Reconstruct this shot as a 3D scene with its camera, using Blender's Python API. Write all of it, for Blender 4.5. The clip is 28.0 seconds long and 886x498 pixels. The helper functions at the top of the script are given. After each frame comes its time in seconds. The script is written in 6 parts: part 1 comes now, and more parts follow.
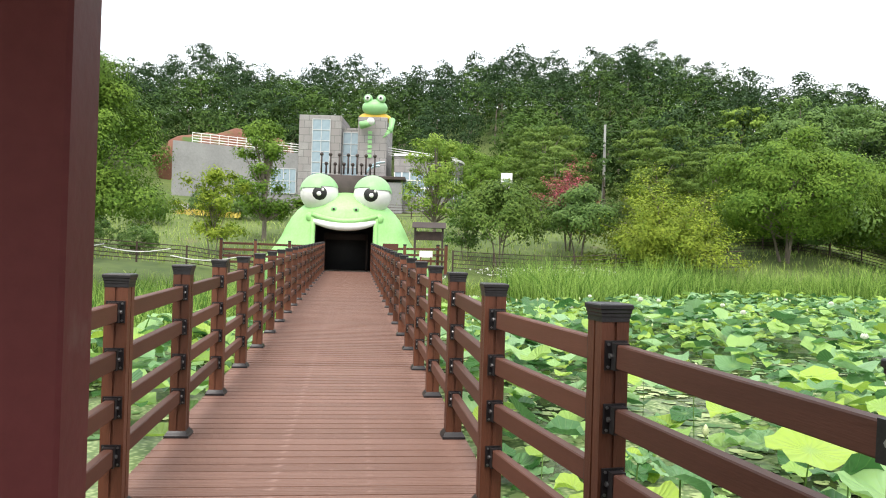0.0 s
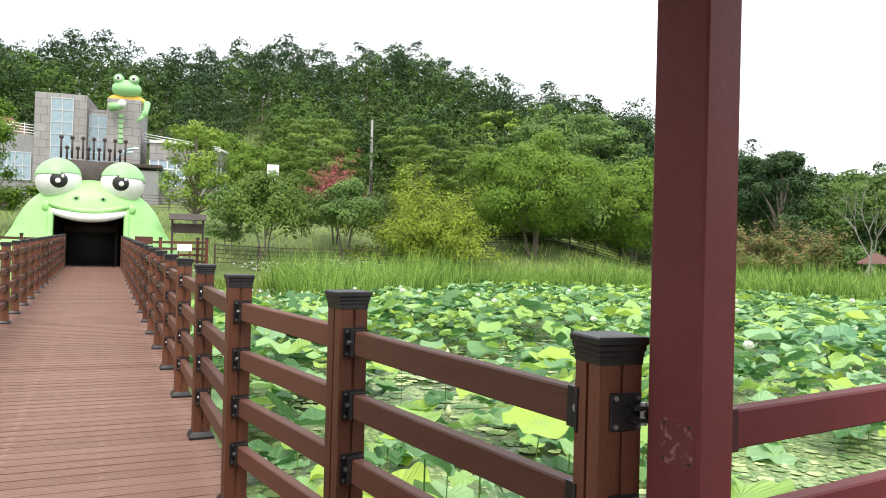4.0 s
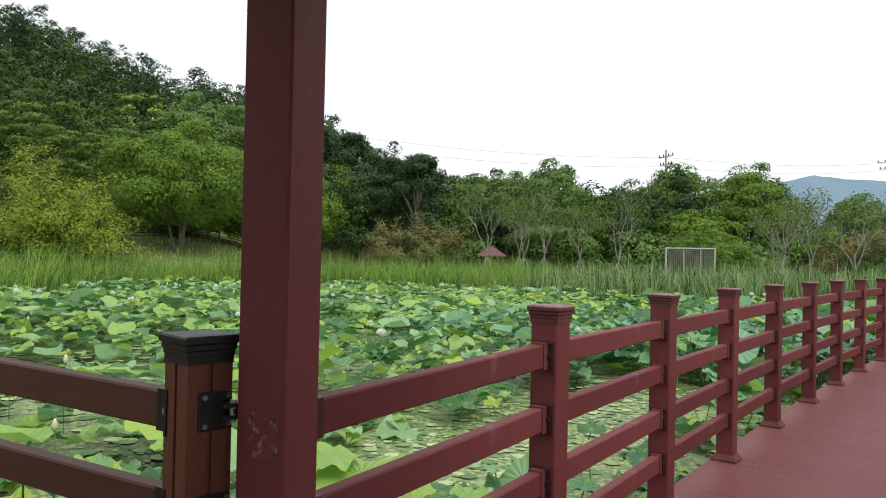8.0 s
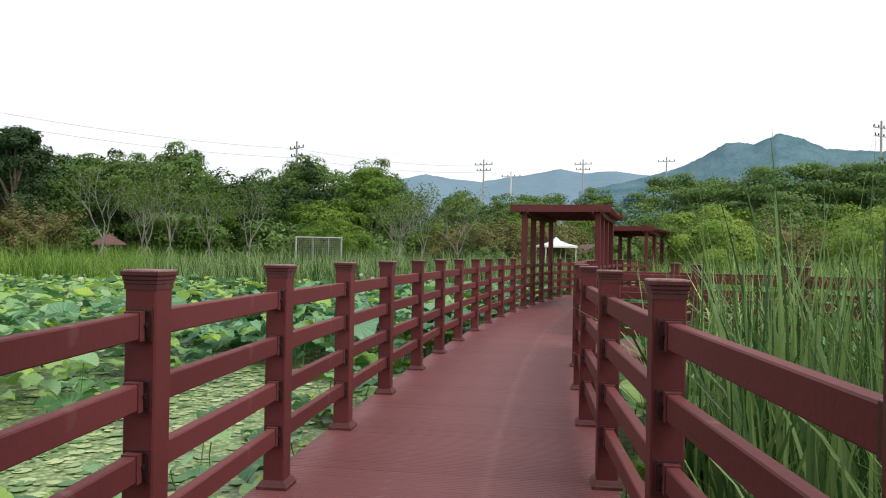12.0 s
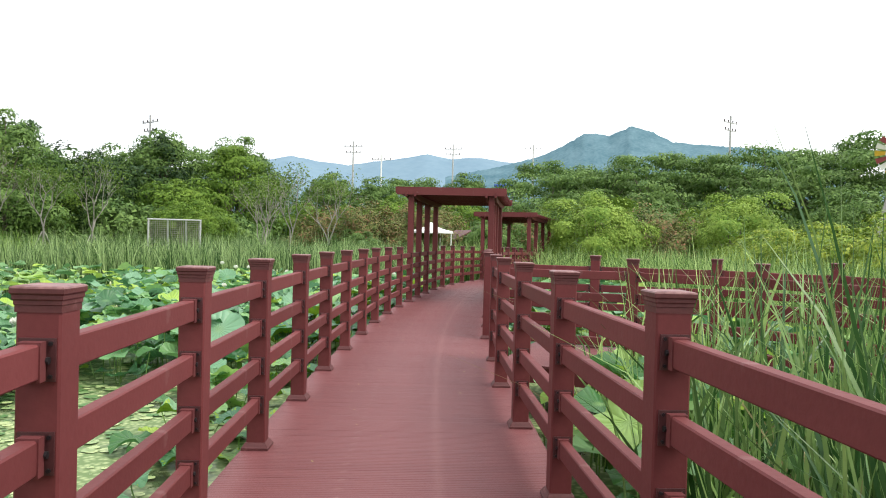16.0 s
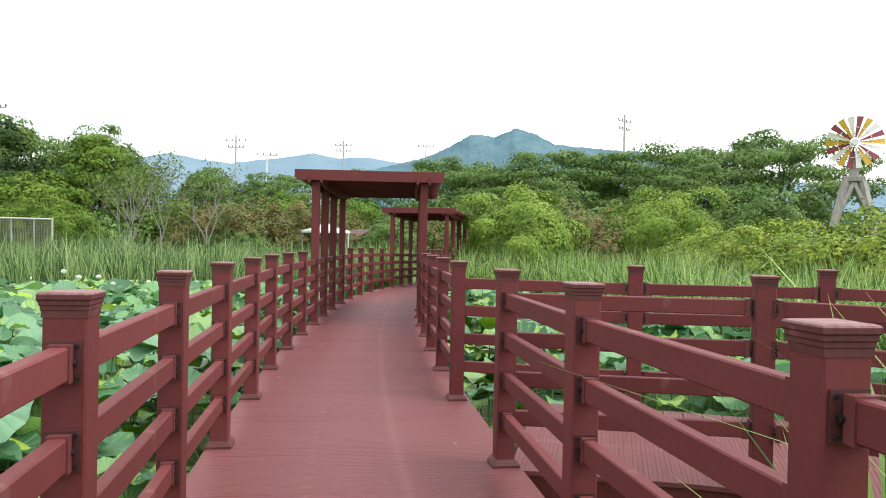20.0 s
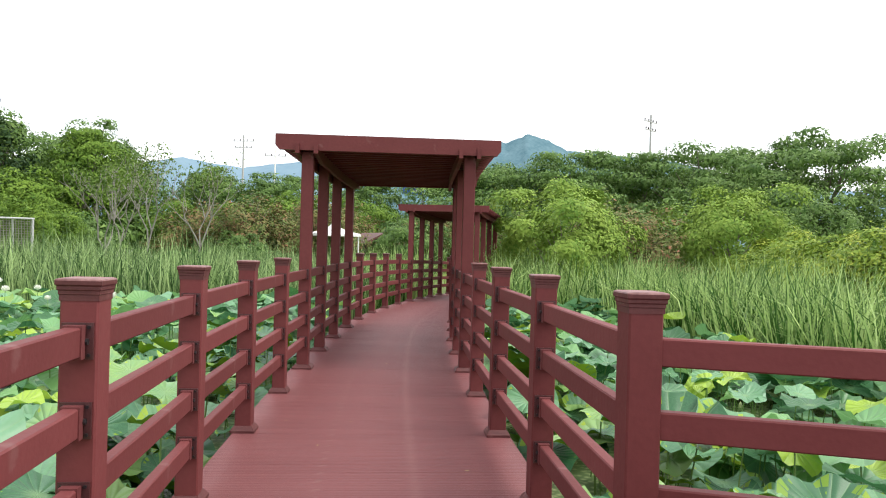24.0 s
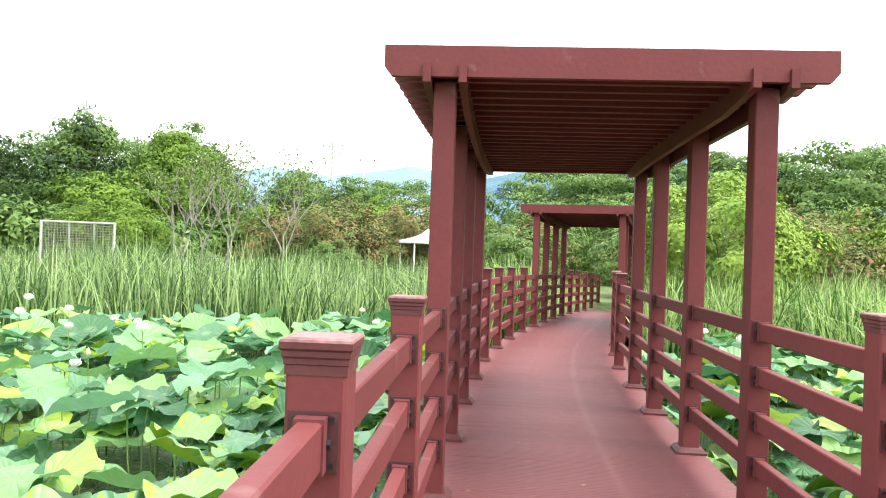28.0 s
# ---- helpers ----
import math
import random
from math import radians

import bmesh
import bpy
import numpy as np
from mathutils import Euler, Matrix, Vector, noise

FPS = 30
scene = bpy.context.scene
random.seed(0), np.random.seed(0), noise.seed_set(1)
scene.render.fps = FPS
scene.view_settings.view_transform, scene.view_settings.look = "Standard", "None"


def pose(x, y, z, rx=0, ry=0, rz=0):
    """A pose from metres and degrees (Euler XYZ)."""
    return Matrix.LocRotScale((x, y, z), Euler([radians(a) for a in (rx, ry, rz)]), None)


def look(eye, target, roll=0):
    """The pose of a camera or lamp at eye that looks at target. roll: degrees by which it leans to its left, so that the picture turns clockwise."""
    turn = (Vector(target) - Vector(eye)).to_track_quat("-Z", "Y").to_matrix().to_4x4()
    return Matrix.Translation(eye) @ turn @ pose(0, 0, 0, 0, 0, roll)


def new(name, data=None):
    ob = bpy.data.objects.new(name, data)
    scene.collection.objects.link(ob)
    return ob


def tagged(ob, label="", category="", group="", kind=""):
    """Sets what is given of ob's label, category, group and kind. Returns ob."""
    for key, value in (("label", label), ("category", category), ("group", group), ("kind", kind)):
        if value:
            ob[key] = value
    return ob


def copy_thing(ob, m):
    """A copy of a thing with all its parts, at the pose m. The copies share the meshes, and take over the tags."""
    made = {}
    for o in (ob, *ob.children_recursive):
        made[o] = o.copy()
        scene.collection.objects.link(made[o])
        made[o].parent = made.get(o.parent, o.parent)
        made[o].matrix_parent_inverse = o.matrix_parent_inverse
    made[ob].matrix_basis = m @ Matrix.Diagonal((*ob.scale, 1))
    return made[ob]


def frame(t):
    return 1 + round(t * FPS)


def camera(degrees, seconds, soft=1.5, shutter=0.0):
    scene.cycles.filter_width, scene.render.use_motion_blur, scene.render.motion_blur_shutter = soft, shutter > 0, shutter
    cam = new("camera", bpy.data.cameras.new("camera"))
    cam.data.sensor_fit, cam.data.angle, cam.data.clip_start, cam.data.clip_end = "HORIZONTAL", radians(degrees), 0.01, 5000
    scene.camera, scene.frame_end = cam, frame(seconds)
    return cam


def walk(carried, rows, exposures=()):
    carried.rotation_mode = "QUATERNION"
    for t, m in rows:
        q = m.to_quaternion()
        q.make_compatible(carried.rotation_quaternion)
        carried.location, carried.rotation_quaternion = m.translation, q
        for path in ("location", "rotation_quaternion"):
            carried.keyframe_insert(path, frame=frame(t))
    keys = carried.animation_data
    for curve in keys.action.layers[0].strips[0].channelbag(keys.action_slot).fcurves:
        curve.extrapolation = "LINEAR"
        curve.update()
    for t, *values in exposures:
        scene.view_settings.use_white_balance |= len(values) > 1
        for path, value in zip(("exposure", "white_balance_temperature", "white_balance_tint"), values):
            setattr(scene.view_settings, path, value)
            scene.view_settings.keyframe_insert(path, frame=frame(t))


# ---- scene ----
cam = camera(62.23, 28.0, soft=1.05)
PATH = [
    (0, (0.028, 0.019, 1.369), (1.767, 9.866, 1.442), 1.71),
    (0.5, (0.040, 0.020, 1.372), (1.965, 9.833, 1.444), 1.77),
    (1, (0.039, 0.017, 1.372), (2.163, 9.789, 1.454), 1.77),
    (1.5, (0.054, 0.020, 1.369), (2.429, 9.733, 1.444), 1.66),
    (2, (0.070, 0.030, 1.363), (2.802, 9.649, 1.420), 1.59),
    (2.5, (0.070, 0.034, 1.361), (3.210, 9.528, 1.410), 1.57),
    (4.5, (0.157, -0.029, 1.350), (5.441, 8.461, 1.434), 1.49),
    (5, (0.162, -0.051, 1.362), (6.066, 8.020, 1.453), 1.55),
    (5.5, (0.178, -0.065, 1.362), (6.623, 7.581, 1.455), 1.50),
    (6, (0.189, -0.075, 1.359), (7.106, 7.147, 1.452), 1.43),
    (6.5, (0.203, -0.079, 1.356), (7.488, 6.771, 1.437), 1.41),
    (7, (0.217, -0.091, 1.353), (7.823, 6.400, 1.428), 1.36),
    (7.5, (0.235, -0.102, 1.358), (8.126, 6.040, 1.450), 1.28),
    (8, (0.237, -0.110, 1.364), (8.373, 5.702, 1.463), 1.20),
    (8.5, (0.265, -0.104, 1.360), (8.621, 5.388, 1.454), 1.32),
    (9, (0.278, -0.115, 1.355), (8.826, 5.073, 1.444), 1.38),
    (9.5, (0.312, -0.119, 1.345), (9.059, 4.727, 1.428), 1.02),
    (10, (0.354, -0.111, 1.319), (9.358, 4.240, 1.394), 1.05),
    (10.5, (0.358, -0.136, 1.288), (9.728, 3.355, 1.373), 1.10),
    (11, (0.360, -0.160, 1.273), (10.025, 2.406, 1.344), 1.08),
    (11.5, (0.401, -0.147, 1.259), (10.234, 1.669, 1.325), 1.09),
    (12, (0.400, -0.138, 1.257), (10.316, 1.150, 1.323), 1.04),
    (12.5, (0.432, -0.131, 1.291), (10.391, 0.772, 1.377), 0.96),
    (14.5, (0.980, -0.020, 1.343), (10.976, 0.289, 1.282), 1.44),
    (15, (1.336, 0.109, 1.357), (11.334, 0.249, 1.269), 1.38),
    (15.5, (1.802, 0.165, 1.331), (11.799, -0.029, 1.225), 1.38),
    (16, (2.236, 0.311, 1.324), (12.222, -0.208, 1.212), 1.45),
    (16.5, (2.720, 0.392, 1.326), (12.682, -0.471, 1.207), 1.38),
    (17, (3.189, 0.497, 1.305), (13.115, -0.714, 1.199), 1.49),
    (17.5, (3.667, 0.618, 1.355), (13.553, -0.886, 1.248), 1.38),
    (18, (4.160, 0.590, 1.336), (14.010, -1.135, 1.236), 1.36),
    (18.5, (4.673, 0.591, 1.327), (14.496, -1.280, 1.235), 1.26),
    (19, (5.128, 0.554, 1.321), (14.936, -1.391, 1.237), 1.24),
    (19.5, (5.607, 0.580, 1.306), (15.404, -1.425, 1.223), 1.27),
    (20, (6.124, 0.572, 1.333), (15.916, -1.456, 1.255), 1.13),
    (20.5, (6.600, 0.489, 1.329), (16.389, -1.555, 1.263), 1.20),
    (21, (7.121, 0.463, 1.325), (16.909, -1.583, 1.274), 1.25),
    (21.5, (7.603, 0.395, 1.305), (17.390, -1.655, 1.266), 1.23),
    (23.5, (9.591, 0.280, 1.304), (19.395, -1.687, 1.296), 1.39),
    (24, (10.058, 0.233, 1.304), (19.879, -1.649, 1.299), 1.57),
    (24.5, (10.569, 0.299, 1.298), (20.413, -1.461, 1.289), 1.82),
    (25, (11.047, 0.304, 1.285), (20.909, -1.351, 1.265), 1.96),
    (25.5, (11.551, 0.348, 1.278), (21.417, -1.282, 1.263), 1.97),
    (26, (12.093, 0.344, 1.306), (21.960, -1.277, 1.283), 1.78),
    (26.5, (12.614, 0.241, 1.279), (22.478, -1.400, 1.289), 1.72),
    (27, (13.141, 0.258, 1.330), (22.999, -1.425, 1.334), 1.87),
    (27.5, (13.581, 0.324, 1.355), (23.464, -1.202, 1.391), 1.94),
    (28, (13.922, 0.480, 1.347), (23.895, -0.257, 1.413), 1.98),
]
walk(cam, [(t, look(eye, target, roll)) for t, eye, target, roll in PATH],
     exposures=[(0.0, 0.36), (5.0, 0.43), (6.0, 0.44), (7.0, 0.26), (8.0, -0.34), (12.5, -0.40), (14.5, 0.20), (20.0, 0.27), (26.0, 0.34), (27.0, 0.62), (28.0, 1.13)])

# ---- world and light: a bright overcast sky ----
world = bpy.data.worlds.new("sky")
scene.world = world
world.use_nodes = True
wt = world.node_tree
wt.nodes.clear()
sky = wt.nodes.new("ShaderNodeTexSky")
sky.sky_type, sky.sun_disc = "NISHITA", False
sky.sun_elevation, sky.sun_rotation = radians(58), radians(200)
sky.air_density, sky.dust_density = 1.0, 6.0
sky_bg = wt.nodes.new("ShaderNodeBackground")
sky_bg.inputs["Strength"].default_value = 0.06
wt.links.new(sky.outputs["Color"], sky_bg.inputs["Color"])
coord = wt.nodes.new("ShaderNodeTexCoord")
clouds = wt.nodes.new("ShaderNodeTexNoise")
clouds.inputs["Scale"].default_value, clouds.inputs["Detail"].default_value = 2.2, 4
ramp = wt.nodes.new("ShaderNodeValToRGB")
ramp.color_ramp.elements[0].position, ramp.color_ramp.elements[0].color = 0.3, (0.93, 0.96, 1.0, 1)
ramp.color_ramp.elements[1].position, ramp.color_ramp.elements[1].color = 0.7, (1.0, 1.0, 1.0, 1)
cloud_bg = wt.nodes.new("ShaderNodeBackground")
cloud_bg.inputs["Strength"].default_value = 1.3
add = wt.nodes.new("ShaderNodeAddShader")
out = wt.nodes.new("ShaderNodeOutputWorld")
wt.links.new(coord.outputs["Generated"], clouds.inputs["Vector"])
wt.links.new(clouds.outputs["Fac"], ramp.inputs["Fac"])
wt.links.new(ramp.outputs["Color"], cloud_bg.inputs["Color"])
wt.links.new(sky_bg.outputs[0], add.inputs[0])
wt.links.new(cloud_bg.outputs[0], add.inputs[1])
wt.links.new(add.outputs[0], out.inputs["Surface"])

sun_data = bpy.data.lights.new("sun", "SUN")
sun_data.energy, sun_data.angle, sun_data.color = 1.6, radians(22), (1.0, 0.96, 0.9)
sun = new("sun", sun_data)
sun.matrix_world = look((-14, -34, 60), (0, 0, 0))


# ---- materials ----
def material(name, dark, light, rough=0.6, scale=6.0, fine=60.0, bump=0.15, stretch=(1, 1, 1), island=0.0,
             metal=0.0, thin=0.0, spec=0.5, obj=0.0, stops=None, dirt=None):
    """A surface that varies between two colours at two scales. thin: share of light that passes through a leaf."""
    m = bpy.data.materials.new(name)
    m.use_nodes = True
    nt = m.node_tree
    b = nt.nodes["Principled BSDF"]
    tc = nt.nodes.new("ShaderNodeTexCoord")
    mp = nt.nodes.new("ShaderNodeMapping")
    mp.inputs["Scale"].default_value = stretch
    nt.links.new(tc.outputs["Object"], mp.inputs["Vector"])
    big, small = nt.nodes.new("ShaderNodeTexNoise"), nt.nodes.new("ShaderNodeTexNoise")
    for n, s in ((big, scale), (small, fine)):
        n.inputs["Scale"].default_value, n.inputs["Detail"].default_value = s, 4
        nt.links.new(mp.outputs["Vector"], n.inputs["Vector"])
    mean = nt.nodes.new("ShaderNodeMath")
    mean.operation = "MULTIPLY_ADD"
    mean.inputs[1].default_value = 0.6
    half = nt.nodes.new("ShaderNodeMath")
    half.operation = "MULTIPLY"
    half.inputs[1].default_value = 0.4
    nt.links.new(small.outputs["Fac"], half.inputs[0])
    nt.links.new(big.outputs["Fac"], mean.inputs[0])
    nt.links.new(half.outputs[0], mean.inputs[2])
    value = mean.outputs[0]
    if island or obj:
        src = nt.nodes.new("ShaderNodeNewGeometry").outputs["Random Per Island"] if island else nt.nodes.new("ShaderNodeObjectInfo").outputs["Random"]
        mix = nt.nodes.new("ShaderNodeMix")
        mix.inputs["Factor"].default_value = island or obj
        nt.links.new(value, mix.inputs["A"])
        nt.links.new(src, mix.inputs["B"])
        value = mix.outputs["Result"]
    cr = nt.nodes.new("ShaderNodeValToRGB")
    lo, hi = (0.24, 0.76) if island > 0.4 else (0.3, 0.7)
    cr.color_ramp.elements[0].position, cr.color_ramp.elements[0].color = lo, (*dark, 1)
    cr.color_ramp.elements[1].position, cr.color_ramp.elements[1].color = hi, (*light, 1)
    for position, tone in stops or ():
        cr.color_ramp.elements.new(position).color = (*tone, 1)
    nt.links.new(value, cr.inputs["Fac"])
    colour = cr.outputs["Color"]
    if dirt:
        spots = nt.nodes.new("ShaderNodeTexNoise")
        spots.inputs["Scale"].default_value, spots.inputs["Detail"].default_value = dirt[1], 6
        nt.links.new(tc.outputs["Object"], spots.inputs["Vector"])
        dr = nt.nodes.new("ShaderNodeValToRGB")
        dr.color_ramp.elements[0].position, dr.color_ramp.elements[1].position = dirt[2], dirt[2] + 0.12
        nt.links.new(spots.outputs["Fac"], dr.inputs["Fac"])
        mx = nt.nodes.new("ShaderNodeMix")
        mx.data_type = "RGBA"
        nt.links.new(dr.outputs["Color"], mx.inputs["Factor"])
        nt.links.new(colour, mx.inputs[6])
        mx.inputs[7].default_value = (*dirt[0], 1)
        colour = mx.outputs[2]
    nt.links.new(colour, b.inputs["Base Color"])
    b.inputs["Roughness"].default_value, b.inputs["Metallic"].default_value = rough, metal
    b.inputs["Specular IOR Level"].default_value = spec
    if bump:
        bp = nt.nodes.new("ShaderNodeBump")
        bp.inputs["Strength"].default_value, bp.inputs["Distance"].default_value = bump, 0.01
        nt.links.new(small.outputs["Fac"], bp.inputs["Height"])
        nt.links.new(bp.outputs["Normal"], b.inputs["Normal"])
    if thin:
        tr = nt.nodes.new("ShaderNodeBsdfTranslucent")
        nt.links.new(colour, tr.inputs["Color"])
        ms = nt.nodes.new("ShaderNodeMixShader")
        ms.inputs["Fac"].default_value = thin
        nt.links.new(b.outputs[0], ms.inputs[1])
        nt.links.new(tr.outputs[0], ms.inputs[2])
        nt.links.new(ms.outputs[0], nt.nodes["Material Output"].inputs["Surface"])
    return m


RED = material("red_brown_timber", (0.115, 0.027, 0.027), (0.168, 0.042, 0.042), 0.6, 3, 40, 0.12, (1, 1, 1), spec=0.22, obj=0.3, dirt=((0.19, 0.085, 0.08), 7, 0.66))
RED_CAP = material("red_post_cap", (0.075, 0.022, 0.022), (0.125, 0.040, 0.039), 0.5, 8, 60, 0.1, spec=0.3, dirt=((0.25, 0.12, 0.11), 11, 0.63))
RED_CAP_TOP = material("worn_cap_top", (0.13, 0.055, 0.053), (0.30, 0.16, 0.15), 0.5, 14, 60, 0.1, spec=0.3)
STONE = material("grey_field_stone", (0.22, 0.21, 0.19), (0.46, 0.44, 0.40), 0.9, 3, 25, 0.5, obj=0.4)
GOLD = material("yellow_blossom", (0.45, 0.34, 0.05), (0.62, 0.5, 0.1), 0.6, 2, 10, 0.0, island=0.5)
RED_DECK = material("red_deck_board", (0.142, 0.044, 0.045), (0.182, 0.062, 0.063), 0.52, 2, 30, 0.2, (1, 14, 14), obj=0.15, spec=0.28, dirt=((0.24, 0.13, 0.12), 5, 0.68))
def add_streak(m, offset, half, colour):
    """A broken pale scuff along the walkway, across every board at the same distance from its middle."""
    nt = m.node_tree
    b = nt.nodes["Principled BSDF"]
    old = b.inputs["Base Color"].links[0].from_socket
    tc, sep = nt.nodes.new("ShaderNodeTexCoord"), nt.nodes.new("ShaderNodeSeparateXYZ")
    nt.links.new(tc.outputs["Object"], sep.inputs[0])
    wob = nt.nodes.new("ShaderNodeTexNoise")
    wob.inputs["Scale"].default_value = 9
    nt.links.new(tc.outputs["Object"], wob.inputs["Vector"])
    sub, ab, mr, mul = (nt.nodes.new("ShaderNodeMath") for _ in range(4))
    sub.operation, ab.operation, mr.operation, mul.operation = "SUBTRACT", "ABSOLUTE", "SUBTRACT", "MULTIPLY"
    sub.inputs[1].default_value = offset
    nt.links.new(sep.outputs["X"], sub.inputs[0])
    nt.links.new(sub.outputs[0], ab.inputs[0])
    rng = nt.nodes.new("ShaderNodeMapRange")
    rng.inputs["From Min"].default_value, rng.inputs["From Max"].default_value = half, 0.0
    nt.links.new(ab.outputs[0], rng.inputs["Value"])
    nt.links.new(rng.outputs["Result"], mul.inputs[0])
    nt.links.new(wob.outputs["Fac"], mul.inputs[1])
    mx = nt.nodes.new("ShaderNodeMix")
    mx.data_type = "RGBA"
    nt.links.new(mul.outputs[0], mx.inputs["Factor"])
    nt.links.new(old, mx.inputs[6])
    mx.inputs[7].default_value = (*colour, 1)
    nt.links.new(mx.outputs[2], b.inputs["Base Color"])


add_streak(RED_DECK, -0.25, 0.05, (0.208, 0.088, 0.086))
BROWN = material("brown_timber", (0.080, 0.028, 0.014), (0.17, 0.063, 0.034), 0.5, 2.5, 30, 0.2, (6, 6, 0.7), obj=0.35, spec=0.3)
BROWN_RAIL = material("brown_rail_timber", (0.072, 0.027, 0.016), (0.125, 0.048, 0.029), 0.5, 2.5, 30, 0.1, (0.7, 6, 6), obj=0.35, spec=0.3)
BROWN_DECK = material("brown_deck_board", (0.16, 0.087, 0.063), (0.23, 0.13, 0.098), 0.55, 2, 30, 0.25, (1, 14, 14), obj=0.25, spec=0.25, dirt=((0.30, 0.19, 0.155), 7, 0.62))
BLACK = material("black_metal", (0.012, 0.011, 0.012), (0.03, 0.028, 0.03), 0.38, 10, 90, 0.08, metal=0.3)
RED_METAL = material("dark_red_bracket", (0.05, 0.016, 0.017), (0.085, 0.03, 0.03), 0.4, 10, 80, 0.08)
STEEL = material("steel_bolt", (0.25, 0.25, 0.25), (0.45, 0.45, 0.45), 0.35, 20, 90, 0.05, metal=0.9)
LOTUS = material("lotus_leaf_top", (0.045, 0.16, 0.065), (0.25, 0.43, 0.13), 0.42, 2.2, 25, 0.12, obj=0.65, thin=0.24, stops=((0.42, (0.10, 0.26, 0.115)), (0.58, (0.17, 0.36, 0.18))))
LOTUS_UNDER = material("lotus_leaf_underside", (0.22, 0.39, 0.03), (0.42, 0.57, 0.05), 0.55, 2.2, 25, 0.15, obj=0.6, thin=0.35)
LOTUS_FAR = material("lotus_leaf_mixed", (0.06, 0.18, 0.05), (0.31, 0.50, 0.11), 0.40, 0.8, 25, 0.1, island=0.8, thin=0.34, stops=((0.36, (0.19, 0.38, 0.15)), (0.50, (0.32, 0.53, 0.27)), (0.62, (0.33, 0.54, 0.15)), (0.88, (0.40, 0.57, 0.08))))

# Darker, bluer copy of the leaf colours, for leaves east of about x 10.5.
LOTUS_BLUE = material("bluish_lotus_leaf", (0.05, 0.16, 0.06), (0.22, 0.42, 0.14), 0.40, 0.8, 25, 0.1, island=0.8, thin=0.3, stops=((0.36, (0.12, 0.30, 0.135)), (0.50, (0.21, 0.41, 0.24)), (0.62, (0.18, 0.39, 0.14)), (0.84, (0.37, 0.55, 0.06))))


def add_veins(m, attribute, strength, pale):
    """Radial veins on a round leaf: paler lines, fine relief and a pale middle, in the leaf's own plane."""
    nt = m.node_tree
    b = nt.nodes["Principled BSDF"]
    if attribute:
        src = nt.nodes.new("ShaderNodeAttribute")
        src.attribute_name = attribute
        flat = src.outputs["Vector"]
    else:
        flat = nt.nodes.new("ShaderNodeTexCoord").outputs["Object"]
    sep, ang, many, sine, size, fold = (nt.nodes.new(k) for k in ("ShaderNodeSeparateXYZ", "ShaderNodeMath", "ShaderNodeMath", "ShaderNodeMath", "ShaderNodeVectorMath", "ShaderNodeMath"))
    ang.operation, many.operation, sine.operation, size.operation, fold.operation = "ARCTAN2", "MULTIPLY", "SINE", "LENGTH", "ABSOLUTE"
    many.inputs[1].default_value = 9.5
    nt.links.new(flat, sep.inputs[0])
    nt.links.new(flat, size.inputs[0])
    nt.links.new(sep.outputs["Y"], ang.inputs[0])
    nt.links.new(sep.outputs["X"], ang.inputs[1])
    nt.links.new(ang.outputs[0], many.inputs[0])
    nt.links.new(many.outputs[0], sine.inputs[0])
    nt.links.new(sine.outputs[0], fold.inputs[0])
    line, core, both = (nt.nodes.new("ShaderNodeMapRange") for _ in range(2)), None, nt.nodes.new("ShaderNodeMath")
    line, core = line
    line.inputs["From Min"].default_value, line.inputs["From Max"].default_value = 0.22, 0.0
    line.inputs["To Max"].default_value = strength
    core.inputs["From Min"].default_value, core.inputs["From Max"].default_value = 0.3, 0.02
    core.inputs["To Max"].default_value = 0.7
    nt.links.new(fold.outputs[0], line.inputs["Value"])
    nt.links.new(size.outputs["Value"], core.inputs["Value"])
    both.operation = "MAXIMUM"
    nt.links.new(line.outputs["Result"], both.inputs[0])
    nt.links.new(core.outputs["Result"], both.inputs[1])
    mx = nt.nodes.new("ShaderNodeMix")
    mx.data_type = "RGBA"
    mx.inputs[7].default_value = (*pale, 1)
    nt.links.new(both.outputs[0], mx.inputs["Factor"])
    nt.links.new(b.inputs["Base Color"].links[0].from_socket, mx.inputs[6])
    nt.links.new(mx.outputs[2], b.inputs["Base Color"])
    veins = nt.nodes.new("ShaderNodeBump")
    veins.inputs["Strength"].default_value, veins.inputs["Distance"].default_value = 0.4, 0.02
    nt.links.new(fold.outputs[0], veins.inputs["Height"])
    nt.links.new(b.inputs["Normal"].links[0].from_socket, veins.inputs["Normal"])
    nt.links.new(veins.outputs["Normal"], b.inputs["Normal"])


add_veins(LOTUS, "", 0.4, (0.26, 0.45, 0.18))
add_veins(LOTUS_FAR, "leaf_plane", 0.35, (0.34, 0.54, 0.18))
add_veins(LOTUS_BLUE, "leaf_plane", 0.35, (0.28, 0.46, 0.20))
STEM = material("lotus_stem", (0.10, 0.20, 0.05), (0.2, 0.32, 0.08), 0.6, 6, 50, 0.1)
PETAL = material("lotus_petal", (0.84, 0.85, 0.76), (0.93, 0.93, 0.88), 0.5, 20, 90, 0.05, thin=0.35)
BUD = material("lotus_bud", (0.4, 0.5, 0.2), (0.72, 0.75, 0.45), 0.5, 20, 90, 0.05)
PAD = material("floating_pad", (0.07, 0.17, 0.04), (0.42, 0.50, 0.22), 0.5, 0.9, 12, 0.1, island=0.75)
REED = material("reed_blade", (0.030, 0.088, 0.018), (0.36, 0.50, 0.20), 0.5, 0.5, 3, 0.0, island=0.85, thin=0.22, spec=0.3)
# Paler copy of the reed colours, with sun on the blades put into them.
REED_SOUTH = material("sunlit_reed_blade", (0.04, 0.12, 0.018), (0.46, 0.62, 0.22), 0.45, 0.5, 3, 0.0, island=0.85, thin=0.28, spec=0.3)
